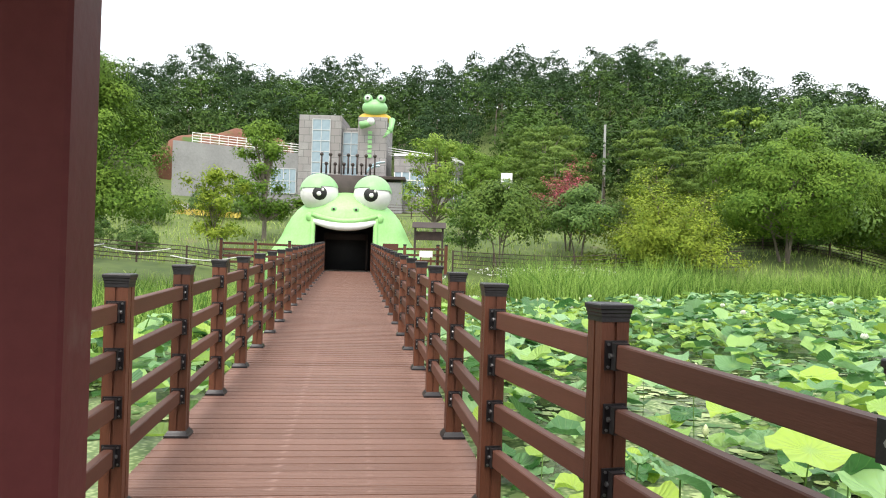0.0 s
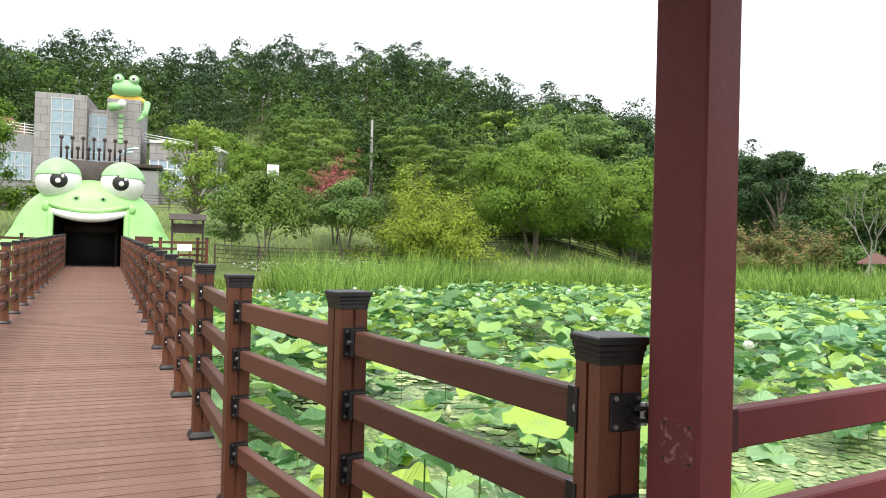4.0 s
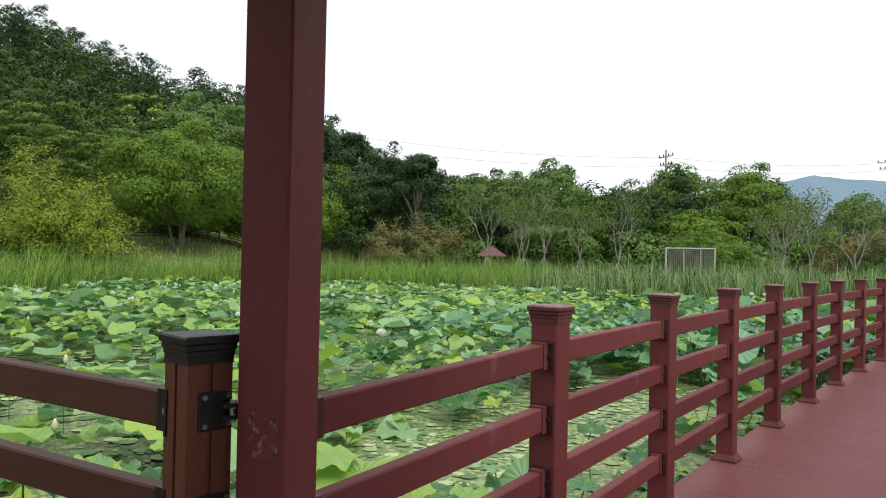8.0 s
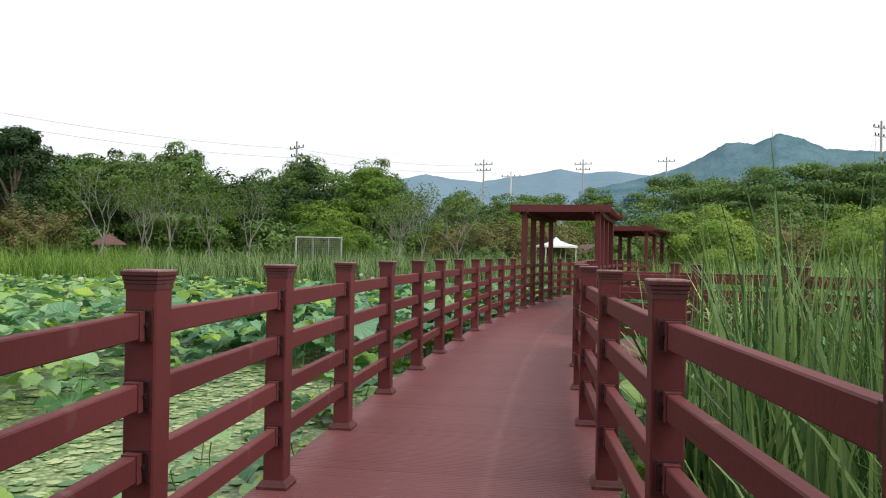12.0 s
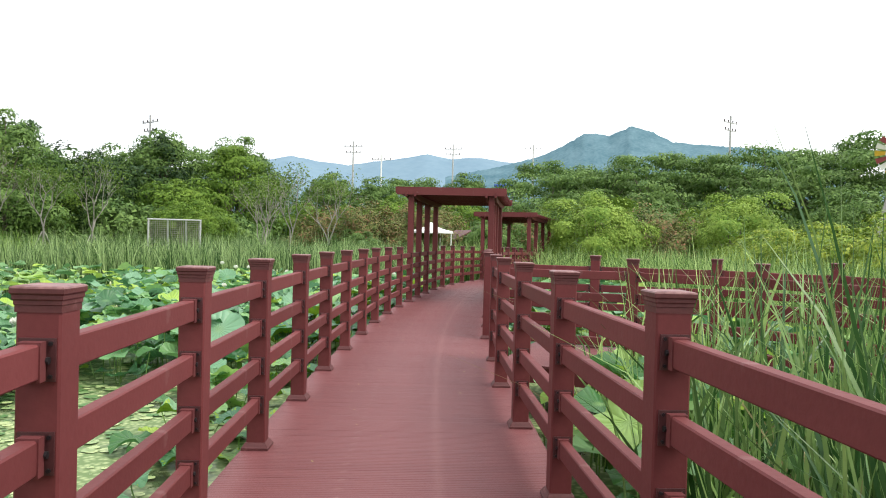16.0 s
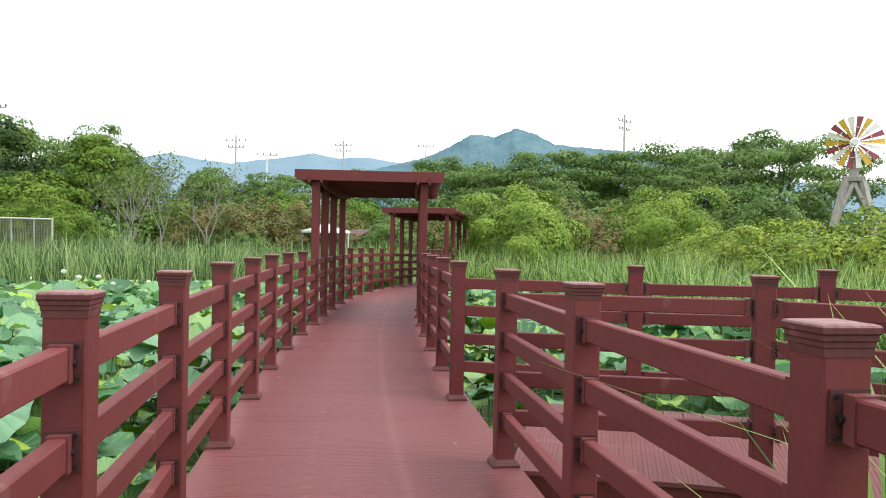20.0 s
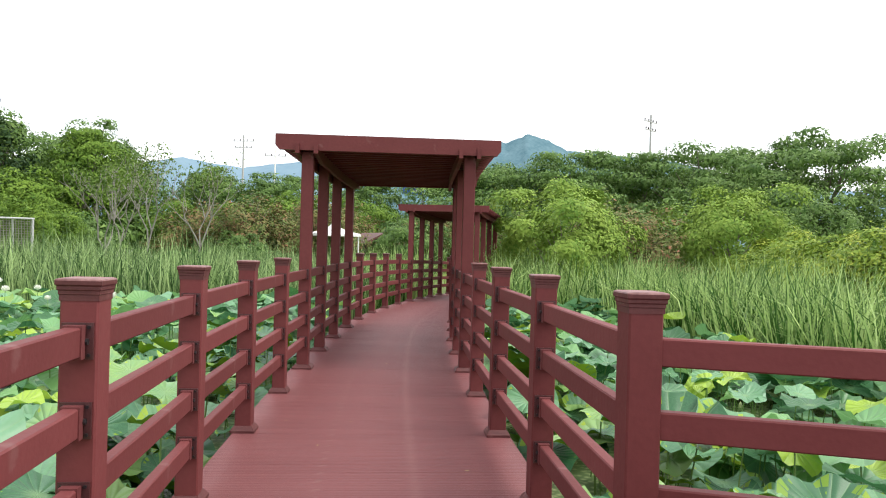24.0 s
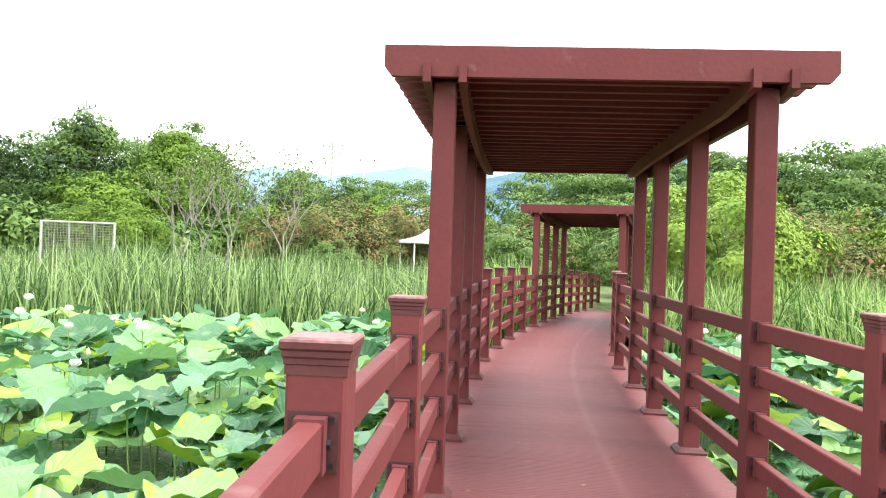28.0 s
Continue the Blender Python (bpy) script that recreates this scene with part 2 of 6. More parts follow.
REED_FRESH = material("fresh_reed_blade", (0.055, 0.15, 0.018), (0.36, 0.53, 0.12), 0.5, 0.4, 3, 0.0, island=0.7, thin=0.28, spec=0.2)
REED_TALL = material("cattail_blade", (0.035, 0.105, 0.026), (0.25, 0.39, 0.12), 0.42, 1, 5, 0.0, island=0.8, thin=0.25)
REED_DRY = material("dry_blade", (0.26, 0.20, 0.09), (0.5, 0.42, 0.22), 0.6, 1, 5, 0.0, island=0.7, thin=0.2)
GRASS = material("bank_grass_blade", (0.13, 0.24, 0.03), (0.44, 0.54, 0.14), 0.6, 0.3, 3, 0.0, island=0.7, thin=0.28)
PINE = material("pine_foliage", (0.014, 0.038, 0.014), (0.058, 0.104, 0.037), 0.6, 0.3, 3, 0.0, island=0.2, thin=0.10, spec=0.1)
HILL_GREEN = material("hill_foliage", (0.016, 0.044, 0.010), (0.073, 0.130, 0.031), 0.6, 0.4, 3, 0.0, island=0.2, thin=0.10, spec=0.1)
HILL_LIGHT = material("light_hill_foliage", (0.022, 0.062, 0.011), (0.112, 0.19, 0.037), 0.6, 0.4, 3, 0.0, island=0.2, thin=0.10, spec=0.1)
WINDOW_GREY = material("pale_grey_window_frame", (0.42, 0.44, 0.45), (0.55, 0.57, 0.58), 0.45, 4, 40, 0.05)
GALVANISED = material("grey_galvanised_metal", (0.38, 0.39, 0.39), (0.52, 0.53, 0.53), 0.5, 4, 40, 0.05)
BROAD = material("broad_foliage", (0.036, 0.095, 0.019), (0.175, 0.28, 0.065), 0.55, 0.5, 3, 0.0, island=0.2, thin=0.15, spec=0.2)
BRIGHT = material("bright_foliage", (0.09, 0.195, 0.025), (0.33, 0.445, 0.085), 0.6, 1.1, 5, 0.0, island=0.18, thin=0.2, spec=0.12)
WILLOW = material("willow_foliage", (0.042, 0.11, 0.012), (0.20, 0.31, 0.045), 0.6, 0.9, 5, 0.0, island=0.2, thin=0.15, spec=0.12)
OLIVE = material("olive_foliage", (0.09, 0.165, 0.014), (0.33, 0.40, 0.05), 0.6, 0.9, 5, 0.0, island=0.22, thin=0.18, spec=0.12)
HEDGE = material("hedge_foliage", (0.06, 0.13, 0.014), (0.42, 0.46, 0.06), 0.55, 1.2, 5, 0.0, island=0.22, thin=0.18, stops=((0.5, (0.19, 0.29, 0.035)),), spec=0.2)
MIXED = material("young_pine_foliage", (0.05, 0.105, 0.018), (0.17, 0.25, 0.05), 0.6, 0.4, 3, 0.0, island=0.25, thin=0.14, spec=0.12)
RUSSET = material("russet_foliage", (0.06, 0.10, 0.025), (0.36, 0.15, 0.10), 0.6, 0.9, 5, 0.0, island=0.25, thin=0.15, stops=((0.48, (0.14, 0.18, 0.05)), (0.58, (0.21, 0.16, 0.07))), spec=0.12)
PINK = material("pink_blossom", (0.30, 0.075, 0.09), (0.58, 0.17, 0.21), 0.6, 0.8, 4, 0.0, island=0.5, thin=0.25, stops=((0.36, (0.10, 0.14, 0.03)), (0.42, (0.36, 0.09, 0.11))), spec=0.12)
BLOOM = material("white_wildflower", (0.6, 0.6, 0.55), (0.8, 0.8, 0.76), 0.6, 4, 20, 0.0)
BARK = material("bark", (0.10, 0.085, 0.065), (0.25, 0.21, 0.17), 0.9, 4, 40, 0.6, (2, 2, 0.5))
PALE_BARK = material("pale_bark", (0.17, 0.16, 0.14), (0.34, 0.32, 0.28), 0.9, 4, 40, 0.5, (2, 2, 0.5))
CONCRETE = material("grey_concrete", (0.20, 0.20, 0.20), (0.30, 0.30, 0.30), 0.85, 0.5, 8, 0.15)
POLE = material("pale_weathered_concrete", (0.34, 0.34, 0.33), (0.46, 0.46, 0.45), 0.85, 0.5, 8, 0.1)
WHITE = material("white_paint", (0.72, 0.72, 0.7), (0.84, 0.84, 0.82), 0.5, 4, 40, 0.05)
GREY_WOOD = material("weathered_wood", (0.2, 0.19, 0.17), (0.4, 0.38, 0.35), 0.85, 4, 50, 0.3, (4, 4, 0.6))
DARK_WOOD = material("dark_fence_wood", (0.03, 0.018, 0.014), (0.075, 0.045, 0.034), 0.7, 4, 50, 0.2)
YELLOW = material("yellow_paint", (0.6, 0.36, 0.03), (0.75, 0.48, 0.06), 0.5, 6, 40, 0.05)
CRIMSON = material("crimson_paint", (0.22, 0.04, 0.05), (0.34, 0.08, 0.09), 0.5, 6, 40, 0.05)
FROG = material("frog_green_shell", (0.26, 0.58, 0.16), (0.38, 0.70, 0.28), 0.5, 0.8, 12, 0.05)
FROG_LID = material("frog_lid_green", (0.24, 0.5, 0.2), (0.32, 0.58, 0.27), 0.45, 1, 12, 0.05)
DULL_BLACK = material("dull_black", (0.008, 0.008, 0.008), (0.02, 0.02, 0.02), 0.6, 3, 20, 0.05)
DARK_BROWN = material("dark_brown_panel", (0.03, 0.02, 0.017), (0.06, 0.042, 0.036), 0.6, 3, 20, 0.1)
GLASS = material("blue_grey_glazing", (0.16, 0.24, 0.29), (0.34, 0.44, 0.5), 0.12, 0.4, 2, 0.0, spec=0.8)
CANVAS = material("white_canvas", (0.7, 0.7, 0.68), (0.82, 0.82, 0.8), 0.7, 2, 20, 0.1)
BLUE = material("blue_sign_face", (0.01, 0.06, 0.4), (0.02, 0.10, 0.55), 0.4, 6, 40, 0.02)
BLUE_ROOF = material("blue_metal_roof", (0.10, 0.26, 0.34), (0.16, 0.36, 0.44), 0.4, 2, 20, 0.1)
TIN_RED = material("red_brown_roof", (0.09, 0.035, 0.03), (0.15, 0.06, 0.05), 0.6, 4, 40, 0.2)
SOIL = material("red_soil", (0.13, 0.055, 0.035), (0.24, 0.11, 0.07), 0.95, 0.6, 6, 0.5, dirt=((0.07, 0.12, 0.03), 0.5, 0.52))
PATH_STONE = material("pale_path", (0.4, 0.36, 0.31), (0.55, 0.5, 0.44), 0.9, 1, 20, 0.2)
GROUND = material("grassy_ground", (0.05, 0.085, 0.02), (0.15, 0.20, 0.05), 0.95, 0.15, 1.5, 0.4, dirt=((0.16, 0.13, 0.08), 0.25, 0.64))
# Both ridges carry aerial haze in their base colour: bluish, the farther one paler.
HAZY_MOUNTAIN = material("haze_tinted_wooded_mountain", (0.06, 0.125, 0.155), (0.14, 0.225, 0.255), 1.0, 0.02, 0.16, 0.0, spec=0.0)
HAZY_MOUNTAIN_FAR = material("haze_tinted_far_mountain", (0.145, 0.225, 0.285), (0.19, 0.275, 0.33), 1.0, 0.006, 0.04, 0.0, spec=0.0)

WATER = bpy.data.materials.new("pond_water")
WATER.use_nodes = True
nt = WATER.node_tree
b = nt.nodes["Principled BSDF"]
tc = nt.nodes.new("ShaderNodeTexCoord")
n1 = nt.nodes.new("ShaderNodeTexNoise")
n1.inputs["Scale"].default_value, n1.inputs["Detail"].default_value, n1.inputs["Roughness"].default_value = 0.55, 8, 0.65
v1 = nt.nodes.new("ShaderNodeTexVoronoi")
v1.inputs["Scale"].default_value = 17
for n in (n1, v1):
    nt.links.new(tc.outputs["Object"], n.inputs["Vector"])
r1 = nt.nodes.new("ShaderNodeValToRGB")
r1.color_ramp.elements[0].position, r1.color_ramp.elements[1].position = 0.43, 0.55
sep = nt.nodes.new("ShaderNodeSeparateXYZ")
nt.links.new(tc.outputs["Object"], sep.inputs[0])
shore_band = nt.nodes.new("ShaderNodeMapRange")
shore_band.inputs["From Min"].default_value, shore_band.inputs["From Max"].default_value = 7.0, 13.0
shore_band.inputs["To Min"].default_value, shore_band.inputs["To Max"].default_value = 0.035, -0.08
nt.links.new(sep.outputs["Y"], shore_band.inputs["Value"])
scum = nt.nodes.new("ShaderNodeMath")
nt.links.new(n1.outputs["Fac"], scum.inputs[0])
nt.links.new(shore_band.outputs["Result"], scum.inputs[1])
nt.links.new(scum.outputs[0], r1.inputs["Fac"])
r2 = nt.nodes.new("ShaderNodeValToRGB")
r2.color_ramp.elements[0].color, r2.color_ramp.elements[1].color = (0.44, 0.51, 0.25, 1), (0.12, 0.19, 0.06, 1)
r2.color_ramp.elements[1].position = 0.6
nt.links.new(v1.outputs["Distance"], r2.inputs["Fac"])
mx = nt.nodes.new("ShaderNodeMix")
mx.data_type = "RGBA"
mx.inputs[6].default_value = (0.030, 0.036, 0.020, 1)
nt.links.new(r1.outputs["Color"], mx.inputs["Factor"])
nt.links.new(r2.outputs["Color"], mx.inputs[7])
nt.links.new(mx.outputs[2], b.inputs["Base Color"])
mr = nt.nodes.new("ShaderNodeMapRange")
mr.inputs["To Min"].default_value, mr.inputs["To Max"].default_value = 0.07, 0.7
nt.links.new(r1.outputs["Color"], mr.inputs["Value"])
nt.links.new(mr.outputs["Result"], b.inputs["Roughness"])
bp = nt.nodes.new("ShaderNodeBump")
bp.inputs["Strength"].default_value, bp.inputs["Distance"].default_value = 0.3, 0.02
nt.links.new(n1.outputs["Fac"], bp.inputs["Height"])
nt.links.new(bp.outputs["Normal"], b.inputs["Normal"])


# ---- builders ----
def mesh_of(name, verts, faces, mats, slots=None, smooth=False):
    me = bpy.data.meshes.new(name)
    me.from_pydata([tuple(v) for v in verts], [], faces)
    for m in mats if isinstance(mats, (list, tuple)) else [mats]:
        me.materials.append(m)
    if slots:
        me.polygons.foreach_set("material_index", slots)
    if smooth:
        me.polygons.foreach_set("use_smooth", [True] * len(me.polygons))
    me.update()
    return me


def quads_mesh(name, verts, quads, mats, slots=None, smooth=False):
    """A large mesh from arrays: verts (n, 3), faces (m, 3 or 4)."""
    me = bpy.data.meshes.new(name)
    verts, quads = np.asarray(verts, np.float32), np.asarray(quads, np.int32)
    me.vertices.add(len(verts))
    me.vertices.foreach_set("co", verts.ravel())
    me.loops.add(quads.size)
    me.loops.foreach_set("vertex_index", quads.ravel())
    k = quads.shape[1]
    me.polygons.add(len(quads))
    me.polygons.foreach_set("loop_start", np.arange(0, quads.size, k, dtype=np.int32))
    me.polygons.foreach_set("loop_total", np.full(len(quads), k, np.int32))
    for m in mats if isinstance(mats, (list, tuple)) else [mats]:
        me.materials.append(m)
    if slots is not None:
        me.polygons.foreach_set("material_index", np.asarray(slots, np.int32))
    if smooth:
        me.polygons.foreach_set("use_smooth", np.ones(len(quads), bool))
    me.update(calc_edges=True)
    me.validate()
    return me


class Shape:
    """Collects simple solids into one mesh."""

    def __init__(self):
        self.v, self.f, self.s = [], [], []

    def add(self, verts, faces, slot=0):
        n = len(self.v)
        self.v += [tuple(p) for p in verts]
        self.f += [tuple(i + n for i in f) for f in faces]
        self.s += [slot] * len(faces)
        return self

    def box(self, x0, x1, y0, y1, z0, z1, slot=0, c=0.0):
        """A box; c chamfers its edges."""
        if c <= 0:
            p = [(x, y, z) for z in (z0, z1) for y in (y0, y1) for x in (x0, x1)]
            return self.add(p, [(0, 2, 3, 1), (4, 5, 7, 6), (0, 1, 5, 4), (2, 6, 7, 3), (0, 4, 6, 2), (1, 3, 7, 5)], slot)
        bm = bmesh.new()
        bmesh.ops.create_cube(bm, size=1)
        for v in bm.verts:
            v.co = Vector(((x0 + x1) / 2 + v.co.x * (x1 - x0), (y0 + y1) / 2 + v.co.y * (y1 - y0), (z0 + z1) / 2 + v.co.z * (z1 - z0)))
        bmesh.ops.bevel(bm, geom=bm.edges[:], offset=c, segments=1, affect="EDGES")
        bm.verts.index_update()
        self.add([v.co for v in bm.verts], [[v.index for v in f.verts] for f in bm.faces], slot)
        bm.free()
        return self

    def stack(self, rows, n=4, turn=math.pi / 4, slot=0, centre=(0, 0), caps=True):
        """Rings of n corners, rows of (radius, z); for n = 4 the radius is the half side."""
        k = math.sqrt(2) if n == 4 else 1
        v, f = [], []
        for r, z in rows:
            v += [(centre[0] + k * r * math.cos(turn + 2 * math.pi * i / n), centre[1] + k * r * math.sin(turn + 2 * math.pi * i / n), z) for i in range(n)]
        for j in range(len(rows) - 1):
            f += [(j * n + i, j * n + (i + 1) % n, (j + 1) * n + (i + 1) % n, (j + 1) * n + i) for i in range(n)]
        if caps:
            f += [tuple(range(n))[::-1], tuple((len(rows) - 1) * n + i for i in range(n))]
        return self.add(v, f, slot)

    def tube(self, pts, radii, n=7, slot=0):
        v, f = [], []
        pts = [Vector(p) for p in pts]
        for j, p in enumerate(pts):
            d = (pts[min(j + 1, len(pts) - 1)] - pts[max(j - 1, 0)]).normalized()
            a = d.cross(Vector((0, 0, 1)) if abs(d.z) < 0.9 else Vector((1, 0, 0))).normalized()
            c = d.cross(a)
            r = radii[j] if isinstance(radii, (list, tuple)) else radii
            v += [p + r * (math.cos(2 * math.pi * i / n) * a + math.sin(2 * math.pi * i / n) * c) for i in range(n)]
        for j in range(len(pts) - 1):
            f += [(j * n + i, j * n + (i + 1) % n, (j + 1) * n + (i + 1) % n, (j + 1) * n + i) for i in range(n)]
        f += [tuple(range(n))[::-1], tuple((len(pts) - 1) * n + i for i in range(n))]
        return self.add(v, f, slot)

    def ball(self, c, r, slot=0, nu=20, nv=12, keep=None):
        rx, ry, rz = r if isinstance(r, (list, tuple)) else (r, r, r)
        v = [(c[0] + rx * math.sin(math.pi * j / nv) * math.cos(2 * math.pi * i / nu), c[1] + ry * math.sin(math.pi * j / nv) * math.sin(2 * math.pi * i / nu),
              c[2] + rz * math.cos(math.pi * j / nv)) for j in range(nv + 1) for i in range(nu)]
        f = [(j * nu + i, (j + 1) * nu + i, (j + 1) * nu + (i + 1) % nu, j * nu + (i + 1) % nu) for j in range(nv) for i in range(nu)]
        if keep:
            f = [q for q in f if keep(*(sum(v[k][a] for k in q) / 4 for a in range(3)))]
        return self.add(v, f, slot)

    def mesh(self, name, mats, smooth=False):
        return mesh_of(name, self.v, self.f, mats, self.s, smooth)


def part(name, me, parent, m=None, label=""):
    """Links a mesh under a thing or a part."""
    ob = new(name, me)
    ob.parent = parent
    if m is not None:
        ob.matrix_local = m
    return tagged(ob, label=label)


def thing(name, label, category, group="", kind="", m=None, me=None):
    ob = new(name, me)
    if m is not None:
        ob.matrix_world = m
    return tagged(ob, label, category, group, kind)


def shift(x, y, z=0.0, turn=0.0, size=1.0):
    return Matrix.Translation((x, y, z)) @ Matrix.Rotation(turn, 4, "Z") @ Matrix.Scale(size, 4)


# ---- the line of the red walkway ----
def bend(s):
    """The heading of the walkway at s metres along its middle."""
    if s < 4:
        return 0.0
    if s < 20:
        return -0.0105 * (s - 4)
    if s < 27:
        return -0.168 - 0.025 * (s - 20)
    return -0.343 - 0.008 * (s - 27)


STEP = 0.1
MIDDLE = [(4.0, 0.40)]
for k in range(420):
    h = bend(4 + (k + 0.5) * STEP)
    MIDDLE.append((MIDDLE[-1][0] + STEP * math.cos(h), MIDDLE[-1][1] + STEP * math.sin(h)))


def red_z(s):
    return -0.0011 * (s - 22) ** 2 if s > 22 else 0.0


def on_red(s, side):
    """The place side metres to the left of the walkway's middle."""
    if s < 4:
        x, y = s, 0.40
    else:
        k = min((s - 4) / STEP, len(MIDDLE) - 1.001)
        i, u = int(k), k - int(k)
        x, y = (MIDDLE[i][a] + u * (MIDDLE[i + 1][a] - MIDDLE[i][a]) for a in (0, 1))
    h = bend(s)
    return Vector((x - side * math.sin(h), y + side * math.cos(h), red_z(s)))


def brown_at(d, side):
    """The brown bridge: d metres along it from its mouth, side metres to its left."""
    a = 0.053
    return Vector((-0.12 + math.sin(a) * d - side * math.cos(a), 1.1 + math.cos(a) * d + side * math.sin(a), 0.0143 * d if d < 7 else 0.1 + 0.021 * (d - 7)))


WATER_Z = -0.6
HILL = [(-40, 13), (-14, 14.5), (-9, 18), (-3, 17.2), (3, 18.7), (7.5, 16.8), (10.3, 19), (16, 21.4), (19, 20.6), (25, 22.4), (28, 21), (30, 19.4), (32, 17.8), (34.8, 14.4), (36, 16), (39, 16.1), (41.5, 15), (46, 13.5), (48.4, 11.6), (50.6, 8.6), (54, 5), (58, 3), (65, 1), (75, 0)]


def smooth(a, b, x):
    u = min(max((x - a) / (b - a), 0), 1)
    return u * u * (3 - 2 * u)


def pond_edge(x, y):
    """Below 1 inside the pond, above 1 on land."""
    if y > 0:
        return math.hypot((x - 8) / 27, y / 31)
    return math.hypot((x - 8) / 27, y / 11.5)


def ground_z(x, y):
    r, az = math.hypot(x, y), math.degrees(math.atan2(x, y))
    e = pond_edge(x, y)
    z = -1.3 + 1.25 * smooth(0.85, 1.02, e) + 0.35 * smooth(1.02, 1.3, e)
    z += 0.55 * smooth(1.0, 1.12, e) * smooth(14, 26, y) * (1 - smooth(14, 30, x)) - 0.5 * smooth(20, 34, x) * (1 - smooth(10, 22, y)) * smooth(0.9, 1.1, e)
    if -45 < az < 75:
        top = np.interp(az, [h[0] for h in HILL], [h[1] for h in HILL])
        z += top * smooth(52, 118, r) + 3.2 * smooth(32, 56, r) * (1 - smooth(34, 46, az))
    return z + 0.25 * noise.noise((x * 0.07, y * 0.07, 0)) * smooth(1.0, 1.3, e)


# ---- ground and water ----
def coords(near, far):
    """Grid lines, close together near the pond and far apart beyond."""
    line = list(np.arange(-near, near + 0.1, 2.5))
    step, x = 4.0, near
    while x < far:
        x, step = x + step, step * 1.25
        line = [-x] + line + [x]
    return line


gx, gy = coords(70, 4000), coords(70, 4000)
verts = [(x, y, ground_z(x, y)) for y in gy for x in gx]
w = len(gx)
quads = [(j * w + i, j * w + i + 1, (j + 1) * w + i + 1, (j + 1) * w + i) for j in range(len(gy) - 1) for i in range(w - 1)]
thing("ground", "grassy banks and wooded slope round the lotus pond", "ground", kind="structure", me=quads_mesh("ground", verts, quads, GROUND, smooth=True))
ring = [(8 + 29 * math.cos(a), (33 if math.sin(a) > 0 else 13) * math.sin(a)) for a in np.linspace(0, 2 * math.pi, 72, endpoint=False)]
thing("water", "shallow pond water half covered with pale green scum", "water", kind="structure",
      me=mesh_of("water", [(x, y, WATER_Z) for x, y in ring], [tuple(range(72))], WATER))

# ---- railings ----
RAIL_Z = (0.997, 0.761, 0.522, 0.285)


def post_mesh(half, height, mat, groove):
    s = Shape()
    if groove:
        g, d = 0.006, 0.008
        side = [(-half, -half), (-g, -half), (-g, -half + d), (g, -half + d), (g, -half), (half, -half)]
        prof = []
        for q in range(4):
            c, n = math.cos(q * math.pi / 2), math.sin(q * math.pi / 2)
            prof += [(x * c - y * n, x * n + y * c) for x, y in side[:-1]]
        n = len(prof)
        v = [(x, y, z) for z in (0, height) for x, y in prof]
        s.add(v, [(i, (i + 1) % n, n + (i + 1) % n, n + i) for i in range(n)] + [tuple(n + i for i in range(n))])
    else:
        c = 0.006
        prof = [(-half + c, -half), (half - c, -half), (half, -half + c), (half, half - c), (half - c, half), (-half + c, half), (-half, half - c), (-half, -half + c)]
        v = [(x, y, z) for z in (0, height) for x, y in prof]
        s.add(v, [(i, (i + 1) % 8, 8 + (i + 1) % 8, 8 + i) for i in range(8)] + [tuple(8 + i for i in range(8))])
    return s.mesh("post", mat)


def cap_mesh(k, mat):
    rows = [(0.066, 0), (0.066, 0.018), (0.0685, 0.020), (0.0685, 0.030), (0.072, 0.034), (0.072, 0.044), (0.077, 0.049), (0.077, 0.061), (0.0745, 0.0655), (0.062, 0.0685), (0.060, 0.0675)]
    rows = [(r * k * 0.985, z) for r, z in rows]
    return Shape().stack(rows[:-3], caps=False).stack(rows[-4:], slot=1).mesh("cap", [mat, RED_CAP_TOP if mat is RED_CAP else mat])


def foot_mesh(k, mat):
    rows = [(0.092, 0), (0.092, 0.016), (0.086, 0.022), (0.078, 0.034), (0.068, 0.046)]
    return Shape().stack([(r * k, z) for r, z in rows]).mesh("base_trim", mat)


def bracket_mesh(sleeve, plate, bolt):
    """Sleeve on the rail's end, knuckle, and plate with four bolts on the post; x points to the post."""
    s = Shape()
    s.box(-0.034, -0.003, -0.028, 0.028, -0.050, 0.050, 0)
    s.box(-0.006, 0.012, -0.012, 0.012, -0.03, 0.03, 1)
    s.box(0.010, 0.017, -0.046, 0.046, -0.055, 0.055, 1)
    for y in (-0.034, 0.034):
        for z in (-0.042, 0.042):
            s.tube([(0.012, y, z), (0.004, y, z)], 0.006, 5, 2)
    s.tube([(0.0, -0.035, 0), (0.0, 0.035, 0)], 0.010, 6, 2)
    return s.mesh("bracket", [sleeve, plate, bolt])


SLEEVE = material("red_rail_sleeve", (0.105, 0.027, 0.028), (0.15, 0.042, 0.042), 0.5, 8, 60, 0.1, spec=0.3)
flush_end = Shape().box(-0.022, 0.014, -0.0275, 0.0275, -0.050, 0.050, 0, 0.002).mesh("bracket", RED_METAL)
STYLES = {}
for style, mat, cap, metal, half in (("red", RED, RED_CAP, RED_METAL, 0.0565), ("brown", BROWN, BLACK, BLACK, 0.056)):
    k = half / 0.063
    STYLES[style] = dict(half=half, post=post_mesh(half, 1.122, mat, style == "brown"), cap=cap_mesh(k, cap), foot=foot_mesh(k, cap if style == "red" else BLACK),
                         pillar=post_mesh(0.068, 2.28, mat, False), column=post_mesh(0.061, 2.28, mat, False), foot_tall=foot_mesh(1.12, cap), bracket=bracket_mesh(SLEEVE if style == "red" else BLACK, metal, STEEL if style == "brown" else BLACK),
                         rail_mat=RED if style == "red" else BROWN_RAIL)
RAILS = {}


